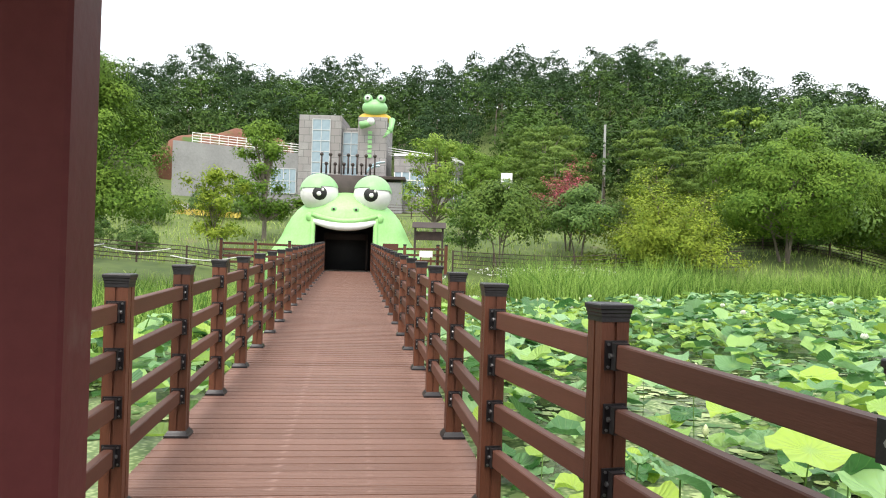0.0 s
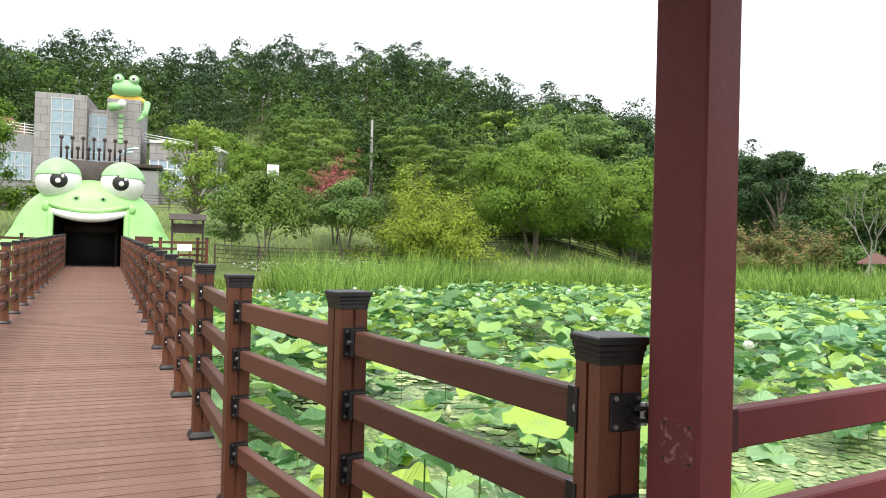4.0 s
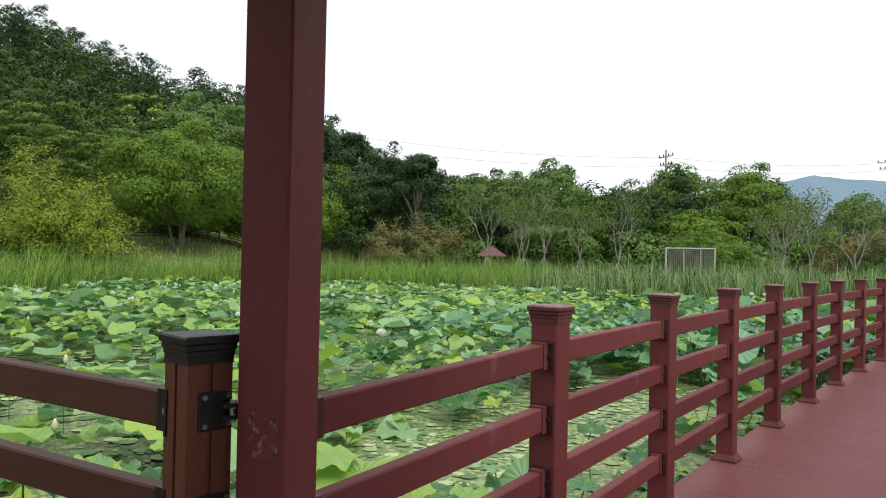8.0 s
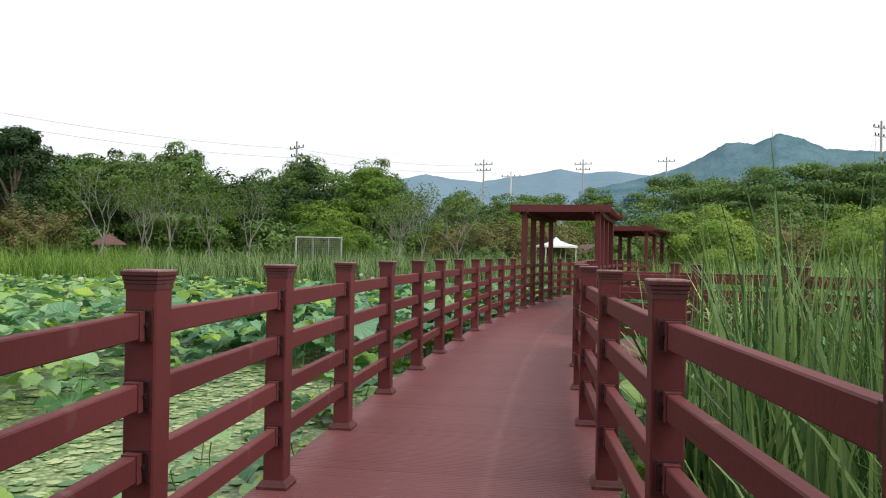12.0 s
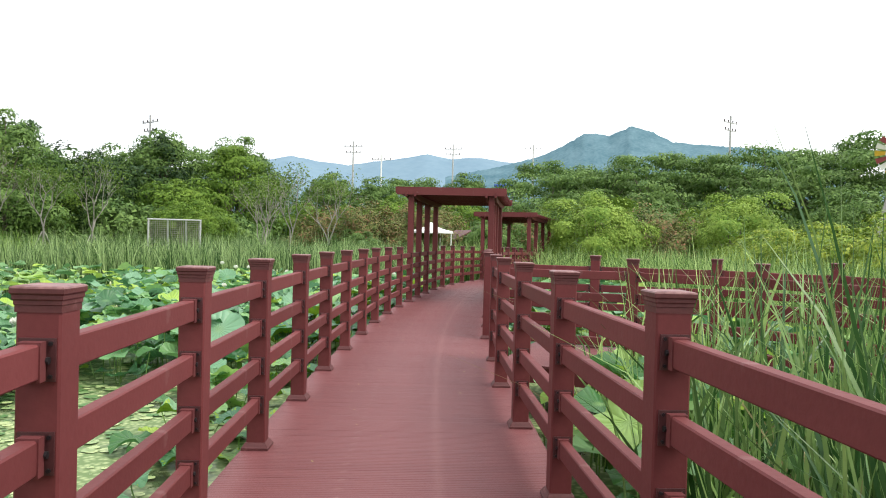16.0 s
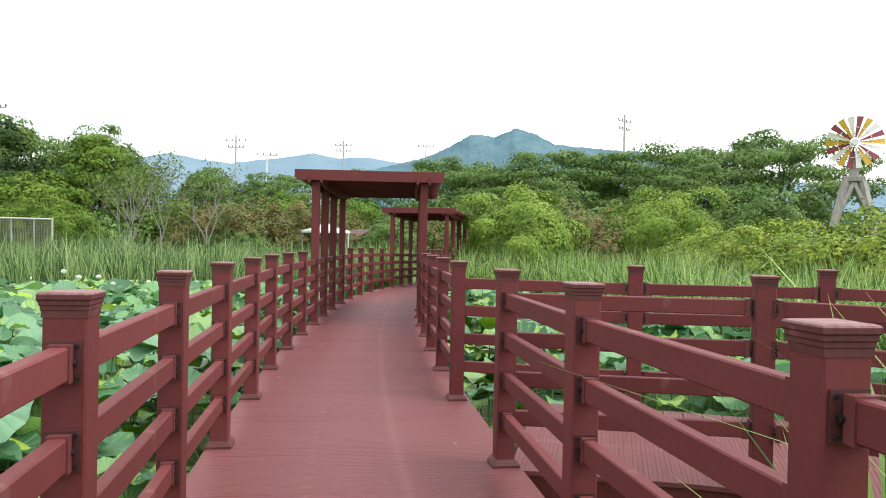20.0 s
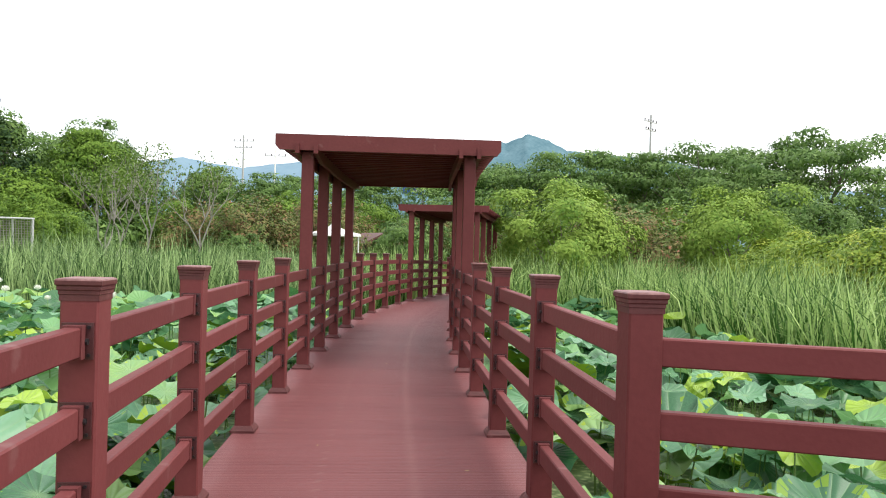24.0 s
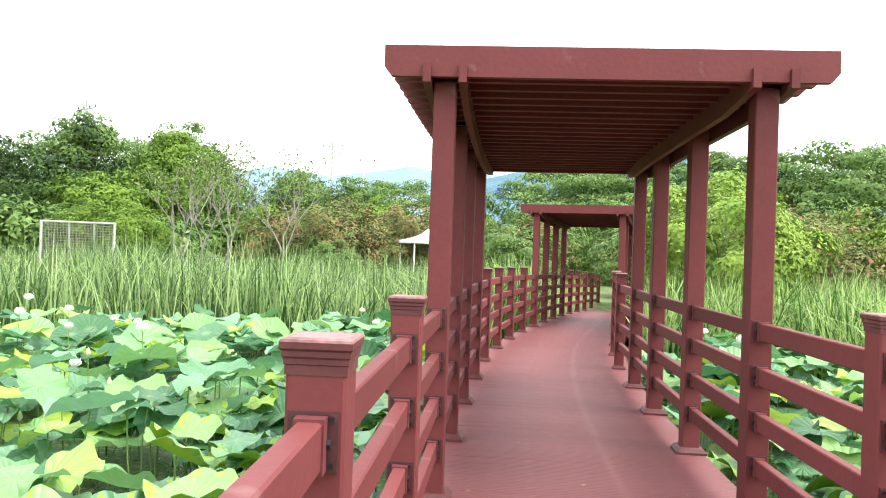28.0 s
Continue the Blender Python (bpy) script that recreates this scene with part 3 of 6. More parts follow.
def rail_mesh(style, length):
    key = (style, round(length, 2))
    if key not in RAILS:
        a = key[1] / 2
        RAILS[key] = Shape().box(-a, a, -0.024, 0.024, -0.045, 0.045, 0, 0.005).mesh("rail", STYLES[style]["rail_mat"])
    return RAILS[key]


def railing(style, label, posts, open_after=()):
    """posts: rows of (place, heading, kind); kind is post, pillar, column, flush for an end let into a pillar, or none for a bare end."""
    st = STYLES[style]
    top = thing("railing", label, "railing", "railings of the boardwalk")
    for place, turn, kind in posts:
        if kind in ("none", "flush"):
            continue
        m = Matrix.Translation(place) @ Matrix.Rotation(turn, 4, "Z")
        if kind in ("pillar", "column"):
            p = part("pillar", st[kind], top, m)
            part("base_trim", st["foot_tall"], p)
        else:
            p = part("post", st["post"], top, m)
            part("cap", st["cap"], p, Matrix.Translation((0, 0, 1.117)), "worn moulded post cap" if style == "red" else "black moulded post cap")
            part("base_trim", st["foot"], p)
    for i in range(len(posts) - 1):
        if i in open_after:
            continue
        (a, _, ka), (c, _, kc) = posts[i], posts[i + 1]
        d = c - a
        ra, rc = (0.068 if k == "pillar" else 0.061 if k == "column" else st["half"] if k == "post" else 0.0 for k in (ka, kc))
        flat = math.hypot(d.x, d.y)
        length = flat - ra - rc - 0.034
        u = d / flat
        mid = a + u * (ra + 0.017 + length / 2)
        me = rail_mesh(style, length)
        m = Matrix.Rotation(math.atan2(d.y, d.x), 4, "Z") @ Matrix.Rotation(-math.atan2(d.z, flat), 4, "Y")
        for z in RAIL_Z:
            r = part("rail", me, top, Matrix.Translation(mid + Vector((0, 0, z + 0.006 * noise.noise((mid.x * 3, mid.y * 3, z * 9))))) @ m)
            e = round(length, 2) / 2
            part("bracket", st["bracket"], r, Matrix.Translation((e, 0, 0)))
            part("bracket", flush_end if ka == "flush" else st["bracket"], r, Matrix.Rotation(math.pi, 4, "Z") @ Matrix.Translation((e, 0, 0)))
    return top


SIDE, RIGHT = 0.838, 0.885
left_row = [(2.797, 0.799), (4.19, 0.83), (5.516, 0.841), (6.85, 0.847), (8.24, 0.846), (9.599, 0.855), (10.969, 0.855), (12.417, 0.856), (13.842, 0.875), (15.255, 0.868), (16.618, 0.842)]
right_row = [(3.005, -0.98), (4.528, -0.927), (6.014, -0.895), (7.507, -0.882), (8.988, -0.87), (10.459, -0.895)]
after_row = [(12.338, -0.876), (13.782, -0.899), (15.206, -0.899), (16.597, -0.901)]
roof_1, gap_posts, roof_2 = [17.9, 19.22, 20.54, 21.86], [23.2, 24.55, 25.9, 27.25], [28.6, 29.95, 31.3, 32.65]
end_posts = [34.0, 35.35, 36.7, 38.05, 39.4]


def red_row(stations, side, kind):
    return [(on_red(s, side), bend(s), kind) for s in stations]


def placed_row(rows):
    """Posts at rows of (metres along the walkway, metres to the left of its middle)."""
    return [(on_red(s, side), bend(s), "post") for s, side in rows]


CORNER_A, CORNER_C, CORNER_D, CORNER_E = Vector((1.422, 1.202, 0)), Vector((-0.363, 1.128, 0)), Vector((1.570, -0.746, 0)), Vector((-0.45, -0.85, 0))
railing("red", "red-brown four-rail timber railing beside the lotus pond",
        [(CORNER_A, 0.18, "pillar"), (CORNER_A + Vector((0.064, -0.022, -0.030)), 0, "flush")] + placed_row(left_row) + red_row(roof_1, SIDE - 0.022, "column") + red_row(gap_posts, SIDE, "post")
        + red_row(roof_2, SIDE, "column") + red_row(end_posts, SIDE, "post"), (0,))
railing("red", "red-brown four-rail timber railing beside tall cattails",
        [(CORNER_E, 0, "pillar"), (CORNER_D, 0, "pillar"), (CORNER_D + Vector((0.064, 0.03, -0.012)), 0, "flush")] + placed_row(right_row), (1,))
railing("red", "red-brown timber railing from the branch opening through both pergolas",
        placed_row(after_row) + red_row(roof_1, -RIGHT - 0.012, "column") + red_row(gap_posts, -SIDE, "post")
        + red_row(roof_2, -SIDE, "column") + red_row(end_posts, -SIDE, "post"))
railing("red", "red-brown timber railing going on behind the junction",
        [(CORNER_C, 0, "pillar"), (Vector((-1.85, 1.05, 0)), 0, "post"), (Vector((-3.2, 1.0, 0)), 0, "post")])
railing("red", "red-brown timber railing opposite the brown bridge", [(CORNER_E, 0, "none"), (Vector((-1.85, -0.9, 0)), 0, "post"), (Vector((-3.2, -0.95, 0)), 0, "post")])
# the branch that leaves the walkway and curves back
far_row = [(11.607, -2.156), (11.184, -3.578), (10.2, -4.53), (8.9, -5.15), (7.5, -5.5), (6.1, -5.65)]
near_row = [(9.894, -2.108), (8.97, -3.05), (7.75, -3.65), (6.4, -3.9)]
railing("red", "red-brown timber railing on the outer side of the branch walkway", [(on_red(*after_row[0]), 0, "none")] + [(Vector((x, y, 0)), -0.4 - 0.12 * k, "post") for k, (x, y) in enumerate(far_row)])
railing("red", "red-brown timber railing on the inner side of the branch walkway", [(on_red(*right_row[-1]), 0, "none")] + [(Vector((x, y, 0)), -0.4 - 0.15 * k, "post") for k, (x, y) in enumerate(near_row)])

BROWN_SIDE = 0.955
brown_d = [1.40 * k for k in range(21)]
for side in (1, -1):
    row = []
    for k, d in enumerate(brown_d):
        if side < 0:
            d = d - 0.03
        row.append((brown_at(d, side * BROWN_SIDE + (0.12 * max(0, 1 - d / 1.4) if side > 0 else -0.0)), -0.053, "post"))
    if side < 0:
        row[0], row[1] = (Vector((1.315, 1.359, -0.012)), -0.15, "post"), (Vector((1.137, 2.649, 0.02)), 0.09, "post")
    railing("brown", "brown timber bridge railing with black caps and brackets", row)

plate = Shape().box(-0.042, 0.042, -0.007, 0.0, -0.045, 0.045, 0, 0.003)
bolt = Shape().tube([(0, -0.007, 0), (0, -0.012, 0)], 0.0065, 6)
knuckle = Shape()
for z in (-0.014, 0.014):
    knuckle.box(0.0, 0.05, -0.042, -0.007, z - 0.005, z + 0.005, 0, 0.002)
knuckle.tube([(0.03, -0.03, -0.026), (0.03, -0.03, 0.026)], 0.008, 8, 1)
knuckle.box(0.026, 0.09, -0.038, -0.022, -0.008, 0.008, 0, 0.002)
plate_me, bolt_me, knuckle_me = plate.mesh("plate", BLACK), bolt.mesh("bolt", STEEL), knuckle.mesh("knuckle", [BLACK, STEEL])
for z in RAIL_Z:
    hinge = thing("hinge_bracket", "black steel hinge bracket with bolts on the bridge post", "bracket", "hinge brackets",
                  m=Matrix.Translation((1.315, 1.359, z)) @ Matrix.Rotation(-0.15, 4, "Z") @ Matrix.Translation((0.012, -0.0562, 0)))
    part("plate", plate_me, hinge)
    for bx in (-0.03, 0.03):
        for bz in (-0.033, 0.033):
            part("bolt", bolt_me, hinge, Matrix.Translation((bx, 0, bz)))
    part("knuckle", knuckle_me, hinge)
SCUFF = material("scuffed_red_paint", (0.125, 0.034, 0.034), (0.165, 0.048, 0.047), 0.6, 6, 40, 0.1, spec=0.22, dirt=((0.30, 0.155, 0.145), 60, 0.55))
scuff = thing("scuffed_patch", "scuffed patch with four bolt holes on the pillar", "wear mark", m=Matrix.Translation((1.422, 1.202, 0.95)) @ Matrix.Rotation(0.18, 4, "Z") @ Matrix.Translation((-0.0682, -0.012, 0)))
part("patch", Shape().box(-0.001, 0.001, -0.042, 0.042, -0.05, 0.05).mesh("patch", SCUFF), scuff)
for y in (-0.032, 0.032):
    for z in (-0.04, 0.04):
        part("bolt_hole", Shape().tube([(-0.0022, y, z), (0.0, y, z)], 0.004, 6).mesh("bolt_hole", DULL_BLACK), scuff)

# ---- decks ----
def deck_board(name, length, width, thick, mat):
    """A board with fine grooves along it; x along the board."""
    s = Shape()
    n, a, h = 5, length / 2, width / 2
    prof = []
    for i in range(n):
        y0, y1 = -h + width * i / n, -h + width * (i + 1) / n
        prof += [(y0 + 0.003, 0.0), (y1 - 0.003, 0.0), (y1, -0.0026)] if i < n - 1 else [(y0 + 0.003, 0.0), (y1 - 0.002, 0.0)]
    prof = [(-h, -0.0012)] + prof + [(h, -0.0012)]
    prof = [(-h, -thick)] + prof + [(h, -thick)]
    m = len(prof)
    v = [(x, y, z) for x in (-a, a) for y, z in prof]
    s.add(v, [(i, m + i, m + i + 1, i + 1) for i in range(m - 1)] + [tuple(range(m)), tuple(m + i for i in range(m))[::-1]])
    return s.mesh(name, mat)


# ---- pergolas ----
def pergola_roof(label, frame_at, stations, half, over, z0, gap=0.19):
    """Twin beams on each row of pillars, cross slats on top and a deep board at each end."""
    top = thing("pergola_roof", label, "pergola", "pergolas over the walkway")
    s0, s1 = stations[0] - 0.16, stations[-1] + 0.16
    for side in (half, -half):
        for off in (0.095, -0.095):
            s = Shape()
            ss = np.linspace(s0 - 0.05, s1 + 0.05, 9)
            pts = [frame_at(q, side + off) for q in ss]
            for k in range(8):
                a, c = pts[k], pts[k + 1]
                n = Vector((-(c - a).y, (c - a).x, 0)).normalized() * 0.021
                lo0 = 0.05 if k == 0 else 0.0
                lo1 = 0.05 if k == 7 else 0.0
                v = [a - n + Vector((0, 0, z0 + lo0)), a + n + Vector((0, 0, z0 + lo0)), c - n + Vector((0, 0, z0 + lo1)), c + n + Vector((0, 0, z0 + lo1)),
                     a - n + Vector((0, 0, z0 + 0.15)), a + n + Vector((0, 0, z0 + 0.15)), c - n + Vector((0, 0, z0 + 0.15)), c + n + Vector((0, 0, z0 + 0.15))]
                s.add(v, [(0, 2, 3, 1), (4, 5, 7, 6), (0, 1, 5, 4), (2, 6, 7, 3), (0, 4, 6, 2), (1, 3, 7, 5)])
            part("beam", s.mesh("beam", RED), top)
    wide = half + over
    slat = Shape()
    prof = [(-wide, 0.05), (-wide + 0.05, 0.0), (wide - 0.05, 0.0), (wide, 0.05), (wide, 0.085), (-wide, 0.085)]
    slat.add([(x, y, z) for x in (-0.022, 0.022) for y, z in prof], [(i, (i + 1) % 6, 6 + (i + 1) % 6, 6 + i) for i in range(6)] + [tuple(range(6))[::-1], tuple(6 + i for i in range(6))])
    slat_me = slat.mesh("slat", RED)
    end = Shape()
    prof = [(-wide, 0.05), (-wide + 0.04, 0.0), (wide - 0.04, 0.0), (wide, 0.05), (wide, 0.165), (-wide, 0.165)]
    end.add([(x, y, z) for x in (-0.022, 0.022) for y, z in prof], [(i, (i + 1) % 6, 6 + (i + 1) % 6, 6 + i) for i in range(6)] + [tuple(range(6))[::-1], tuple(6 + i for i in range(6))])
    end_me = end.mesh("end_board", RED)
    n = int((s1 - s0) / gap)
    for k in range(n + 1):
        q = s0 + (s1 - s0) * k / n
        p, p2 = frame_at(q, 0.0), frame_at(q + 0.05, 0.0)
        d = p2 - p
        m = Matrix.Translation(p + Vector((0, 0, z0 + (0.105 if 0 < k < n else 0.085)))) @ Matrix.Rotation(math.atan2(d.y, d.x), 4, "Z")
        part("slat" if 0 < k < n else "end_board", slat_me if 0 < k < n else end_me, top, m)
    # Assumed solid cover over the slats, added to darken the underside.
    cover = Shape()
    edge = [frame_at(s0 + (s1 - s0) * k / 8, d) for k in range(9) for d in (-wide + 0.06, wide - 0.06)]
    for k in range(8):
        q = [edge[2 * k], edge[2 * k + 2], edge[2 * k + 3], edge[2 * k + 1]]
        cover.add([p + Vector((0, 0, z0 + h)) for h in (0.195, 0.207) for p in q], [(3, 2, 1, 0), (4, 5, 6, 7), (0, 1, 5, 4), (2, 3, 7, 6)] + ([(3, 0, 4, 7)] if k == 0 else []) + ([(1, 2, 6, 5)] if k == 7 else []))
    part("roof_boarding", cover.mesh("roof_boarding", RED), top)
    return top


pergola_roof("red-brown slatted timber pergola roof over the walkway", lambda s, d: on_red(s, d - 0.038), roof_1, SIDE + 0.01, 0.325, 2.2)
pergola_roof("red-brown slatted timber pergola roof near the far shore", on_red, roof_2, SIDE, 0.31, 2.19)
# Roof assumed from the tall pillars; its length and close slats are added shade.
pergola_roof("unseen pergola roof over the junction, made dense to shade the pillars", lambda s, d: Vector((s, 0.2 + d * 1.2, 0)), [-5.5, 1.5], SIDE, 0.45, 2.17, 0.075)


# ---- plants of the pond ----
RNG = np.random.default_rng(7)


def lotus_leaf(seed, rings=4, n=20, calm=1.0):
    """A round, wavy, dished leaf of radius 1 with a notch-free rim; z up."""
    rg = np.random.default_rng(seed)
    p1, p2, p3 = rg.uniform(0, 6.28, 3)
    cup, wave, fold = rg.uniform(-0.05, 0.36), calm * rg.uniform(0.08, 0.18), calm * rg.uniform(0.0, 0.22)
    v = [(0, 0, 0.0)]
    for j in range(1, rings + 1):
        r = j / rings
        for i in range(n):
            a = 2 * math.pi * i / n
            rr = r * (1 + 0.05 * r * math.sin(5 * a + p1) + 0.03 * r * math.sin(9 * a + p2))
            z = cup * r * r + wave * r ** 3 * (math.sin(3 * a + p2) + 0.6 * math.sin(5 * a + p3)) + fold * r * r * math.cos(2 * a + p1) + 0.075 * r ** 5 * math.sin(8 * a + p1) - 0.03 * (1 - r) ** 2 + (0.006 * r if i % 2 else -0.006 * r)
            v.append((rr * math.cos(a), rr * math.sin(a), z))
    f = [(0, 1 + i, 1 + (i + 1) % n, 1 + (i + 1) % n) for i in range(n)]
    for j in range(rings - 1):
        b0 = 1 + j * n
        f += [(b0 + i, b0 + n + i, b0 + n + (i + 1) % n, b0 + (i + 1) % n) for i in range(n)]
    return np.array(v), f


def inside_pond(x, y):
    """Open to lotus: off the decks, short of the reeds."""
    a = (x - 0.053 * y)
    if -1.15 < a < 1.2 and y > 0.5:
        return False
    if x > -4 and y > -1.25 and y < 1.6 and x < 4.2:
        return False
    if x >= 4:
        k = min(int((x - 4) / STEP), len(MIDDLE) - 1)
        if abs(y - MIDDLE[k][1]) < 1.2:
            return False
    if 7.0 < x < 12.4 and -5.3 < y < -0.9 and branch_near(x, y) < 1.4:
        return False
    if y > 0:
        return not (x < -1 and y > 14) and x < 27.5 - 0.10 * y and y < (16 + 0.68 * x if x < 15 else 26.5) and math.hypot((x - 8) / 27, y / 31) < 0.95
    return (x > 8.8 and y > -5.6 - 0.02 * x and x < 25.5) or (5.2 < x <= 8.8 and y > -2.3 and (x * 7.3) % 1 < 0.3)


BRANCH = [(11.4, -0.6), (10.75, -2.1), (10.1, -3.3), (9.1, -4.2), (7.9, -4.7), (6.6, -4.95), (5.4, -5.05)]


def branch_near(x, y):
    best = 9.0
    for (ax, ay), (bx, by) in zip(BRANCH, BRANCH[1:]):
        u = min(max(((x - ax) * (bx - ax) + (y - ay) * (by - ay)) / ((bx - ax) ** 2 + (by - ay) ** 2), 0), 1)
        best = min(best, math.hypot(x - ax - u * (bx - ax), y - ay - u * (by - ay)))
    return best


def off_decks(x, y, m=0.15):
    if -1.1 - m < x - 0.053 * y < 1.15 + m and -1 < y < 30:
        return False
    if x < 4.2:
        return not (-4 < x and -1.0 - m < y < 1.4 + m)
    k = min(int((x - 4) / STEP), len(MIDDLE) - 1)
    return abs(y - MIDDLE[k][1]) > 1.0 + m and branch_near(x, y) > 1.02 + m


near_leaf = [lotus_leaf(k, 4, 36) for k in range(8)]
mid_leaf = [lotus_leaf(20 + k, 3, 22, 1.0) for k in range(8)]
far_leaf = [lotus_leaf(40 + k, 2, 11, 0.9) for k in range(8)]
spots = []
tries = 0
while len(spots) < 8600 and tries < 110000:
    tries += 1
    x, y = RNG.uniform(-9, 28), RNG.uniform(-6.3, 30)
    if not inside_pond(x, y):
        continue
    thick = noise.noise((x * 0.16, y * 0.16, 3.3)) + 0.45 * noise.noise((x * 0.5, y * 0.5, 1.1))
    walk_gap = 0 < y < (6.5 if x < 8.5 else 4.0) and x < 11
    strip = 2.5 < x < 12.5 and 0 < y <= 2.7
    if strip and RNG.random() > 0.5:
        continue
    if not strip and thick < (0.30 if 4.8 < x < 11.5 and 2.7 < y < 4.6 else 0.0 if walk_gap else -0.02 if 0 < y < 13 and 0 < x < 6 else -1.2 if x > 12 and y < 7 else -0.55 if x > 9 and y < 8 or x < -1 and y < 14 else -0.32):
        continue
    r = RNG.uniform(0.09, 0.2) if RNG.random() < 0.86 else RNG.uniform(0.2, 0.3)
    low = walk_gap and thick < 0.2
    if low:
        r *= 0.8
    h = RNG.uniform(0.05, 0.3) if low else RNG.uniform(0.12, 0.82)
    if strip:
        r, h = RNG.uniform(0.08, 0.22), RNG.uniform(0.04, 0.5) ** 1.2
    if x > 10 and y < 6:
        r = min(r * 1.3, 0.32)
    spots.append((x, y, WATER_Z + h, r))
# broad leaves among the cattails by the branch
while len(spots) < 8660:
    x, y = RNG.uniform(5.4, 8.6), RNG.uniform(-3.4, -1.1)
    if branch_near(x, y) > 1.5 and (x < 4 or abs(y - on_red(x, 0).y) > 1.15):
        spots.append((x, y, WATER_Z + RNG.uniform(0.35, 0.95), RNG.uniform(0.2, 0.36)))


def leaf_pose(x, y, z, r):
    tilt, way, spin = min(abs(RNG.normal(0.12, 0.27)), 1.1), RNG.uniform(0, 6.28), RNG.uniform(0, 6.28)
    return Matrix.Translation((x, y, z)) @ Matrix.Rotation(way, 4, "Z") @ Matrix.Rotation(tilt, 4, "X") @ Matrix.Rotation(spin, 4, "Z") @ Matrix.Scale(r, 4)


def closeness(p):
    x, y = p[0], p[1]
    d = min(abs(y - 1.6) + max(0, 3 - x) * 0.2, 99) if x < 10 else min(abs(y - 1.2), abs(y + 1.8)) + max(0, x - 20)
    return d


spots.sort(key=closeness)
bed = thing("lotus_bed", "dense bed of round wavy lotus leaves on the pond", "lotus plants")
leaf_me = []
for v, f in near_leaf:
    s = Shape()
    s.add(v, [tuple(dict.fromkeys(q)) for q in f])
    s.add(v * (0.985, 0.985, 1) - (0, 0, 0.014), [tuple(dict.fromkeys(q))[::-1] for q in f], 1)
    leaf_me.append(s.mesh("lotus_leaf", [LOTUS, LOTUS_UNDER], True))
stems = Shape()
for k, (x, y, z, r) in enumerate(spots[:300]):
    m = leaf_pose(x, y, z, r)
    part("lotus_leaf", leaf_me[k % 8], bed, m)
for x, y, z, r in spots[:1300]:
    bx, by = x + RNG.uniform(-0.1, 0.1), y + RNG.uniform(-0.1, 0.1)
    stems.tube([(bx, by, WATER_Z - 0.05), ((x + bx) / 2, (y + by) / 2 + 0.02, (z + WATER_Z) / 2), (x, y, z - 0.01)], [0.007, 0.006, 0.006], 4)
tagged(part("stalk_thicket", stems.mesh("stalk_thicket", STEM), bed), kind="stuff")
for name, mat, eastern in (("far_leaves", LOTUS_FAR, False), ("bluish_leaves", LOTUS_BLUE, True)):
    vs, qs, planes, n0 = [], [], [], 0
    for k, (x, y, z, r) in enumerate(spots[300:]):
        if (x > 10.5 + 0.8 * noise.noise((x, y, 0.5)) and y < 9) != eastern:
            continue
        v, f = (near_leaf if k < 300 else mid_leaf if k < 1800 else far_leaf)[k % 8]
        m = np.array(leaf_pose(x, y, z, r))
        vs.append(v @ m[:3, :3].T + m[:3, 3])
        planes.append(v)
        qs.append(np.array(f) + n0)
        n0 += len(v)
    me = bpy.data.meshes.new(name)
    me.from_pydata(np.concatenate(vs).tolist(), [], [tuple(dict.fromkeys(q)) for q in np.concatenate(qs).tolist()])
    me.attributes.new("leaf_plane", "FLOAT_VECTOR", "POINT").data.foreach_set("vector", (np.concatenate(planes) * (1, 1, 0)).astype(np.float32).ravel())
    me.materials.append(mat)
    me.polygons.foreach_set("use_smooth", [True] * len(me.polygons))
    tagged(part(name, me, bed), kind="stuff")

pads = Shape()
for k in range(6000):
    x, y = RNG.uniform(-6, 22), RNG.uniform(-5.5, 14)
    if RNG.random() < 0.7:
        x, y = RNG.uniform(0, 14), RNG.uniform(1.2, 14 if k % 2 else 5)
    if inside_pond(x, y) and not (2.5 < x < 12.5 and 0 < y < 3 and k % 3):
        r, a0, n = RNG.uniform(0.03, 0.13), RNG.uniform(0, 6.28), 8
        if 1.2 < y < 5 and x > 1.5:
            r, n = (RNG.uniform(0.02, 0.085), 9) if x > 4.5 else (RNG.uniform(0.02, 0.07), 8)
        z = WATER_Z + 0.006 + 0.000002 * k
        if k % 2:
            for _ in range(2):
                px, py, pr = x + RNG.uniform(-0.4, 0.4), y + RNG.uniform(-0.4, 0.4), RNG.uniform(0.008, 0.035)
                if inside_pond(px, py):
                    pads.add([(px + pr * math.cos(1.2566 * i), py + pr * math.sin(1.2566 * i), z - 0.002) for i in range(5)], [(0, 1, 2, 3, 4)])
        pads.add([(x + r * math.cos(a0 + i * 5.9 / (n - 1)), y + r * math.sin(a0 + i * 5.9 / (n - 1)), z) for i in range(n)] + [(x, y, z)], [tuple(range(n + 1))])
thing("floating_pads", "small round pads and scum floating on the water", "water plants", kind="stuff", me=pads.mesh("floating_pads", PAD))

# flowers and buds
flower = Shape()
for ring, (count, tip, rise, length) in enumerate(((7, 0.08, 0.085, 0.10), (7, 0.062, 0.115, 0.10), (6, 0.035, 0.125, 0.09))):
    for i in range(count):
        a = 2 * math.pi * (i + 0.5 * ring) / count
        c, s_ = math.cos(a), math.sin(a)
        wd = 0.042
        pr = [(0.01, 0, 0.0), (0.8 * tip, -wd, rise * 0.45), (tip, 0, rise), (0.8 * tip, wd, rise * 0.45)]
        flower.add([(x * c - y * s_, x * s_ + y * c, z) for x, y, z in pr], [(0, 1, 2, 3)])
flower.stack([(0.016, 0.01), (0.022, 0.05)], 8, slot=1)
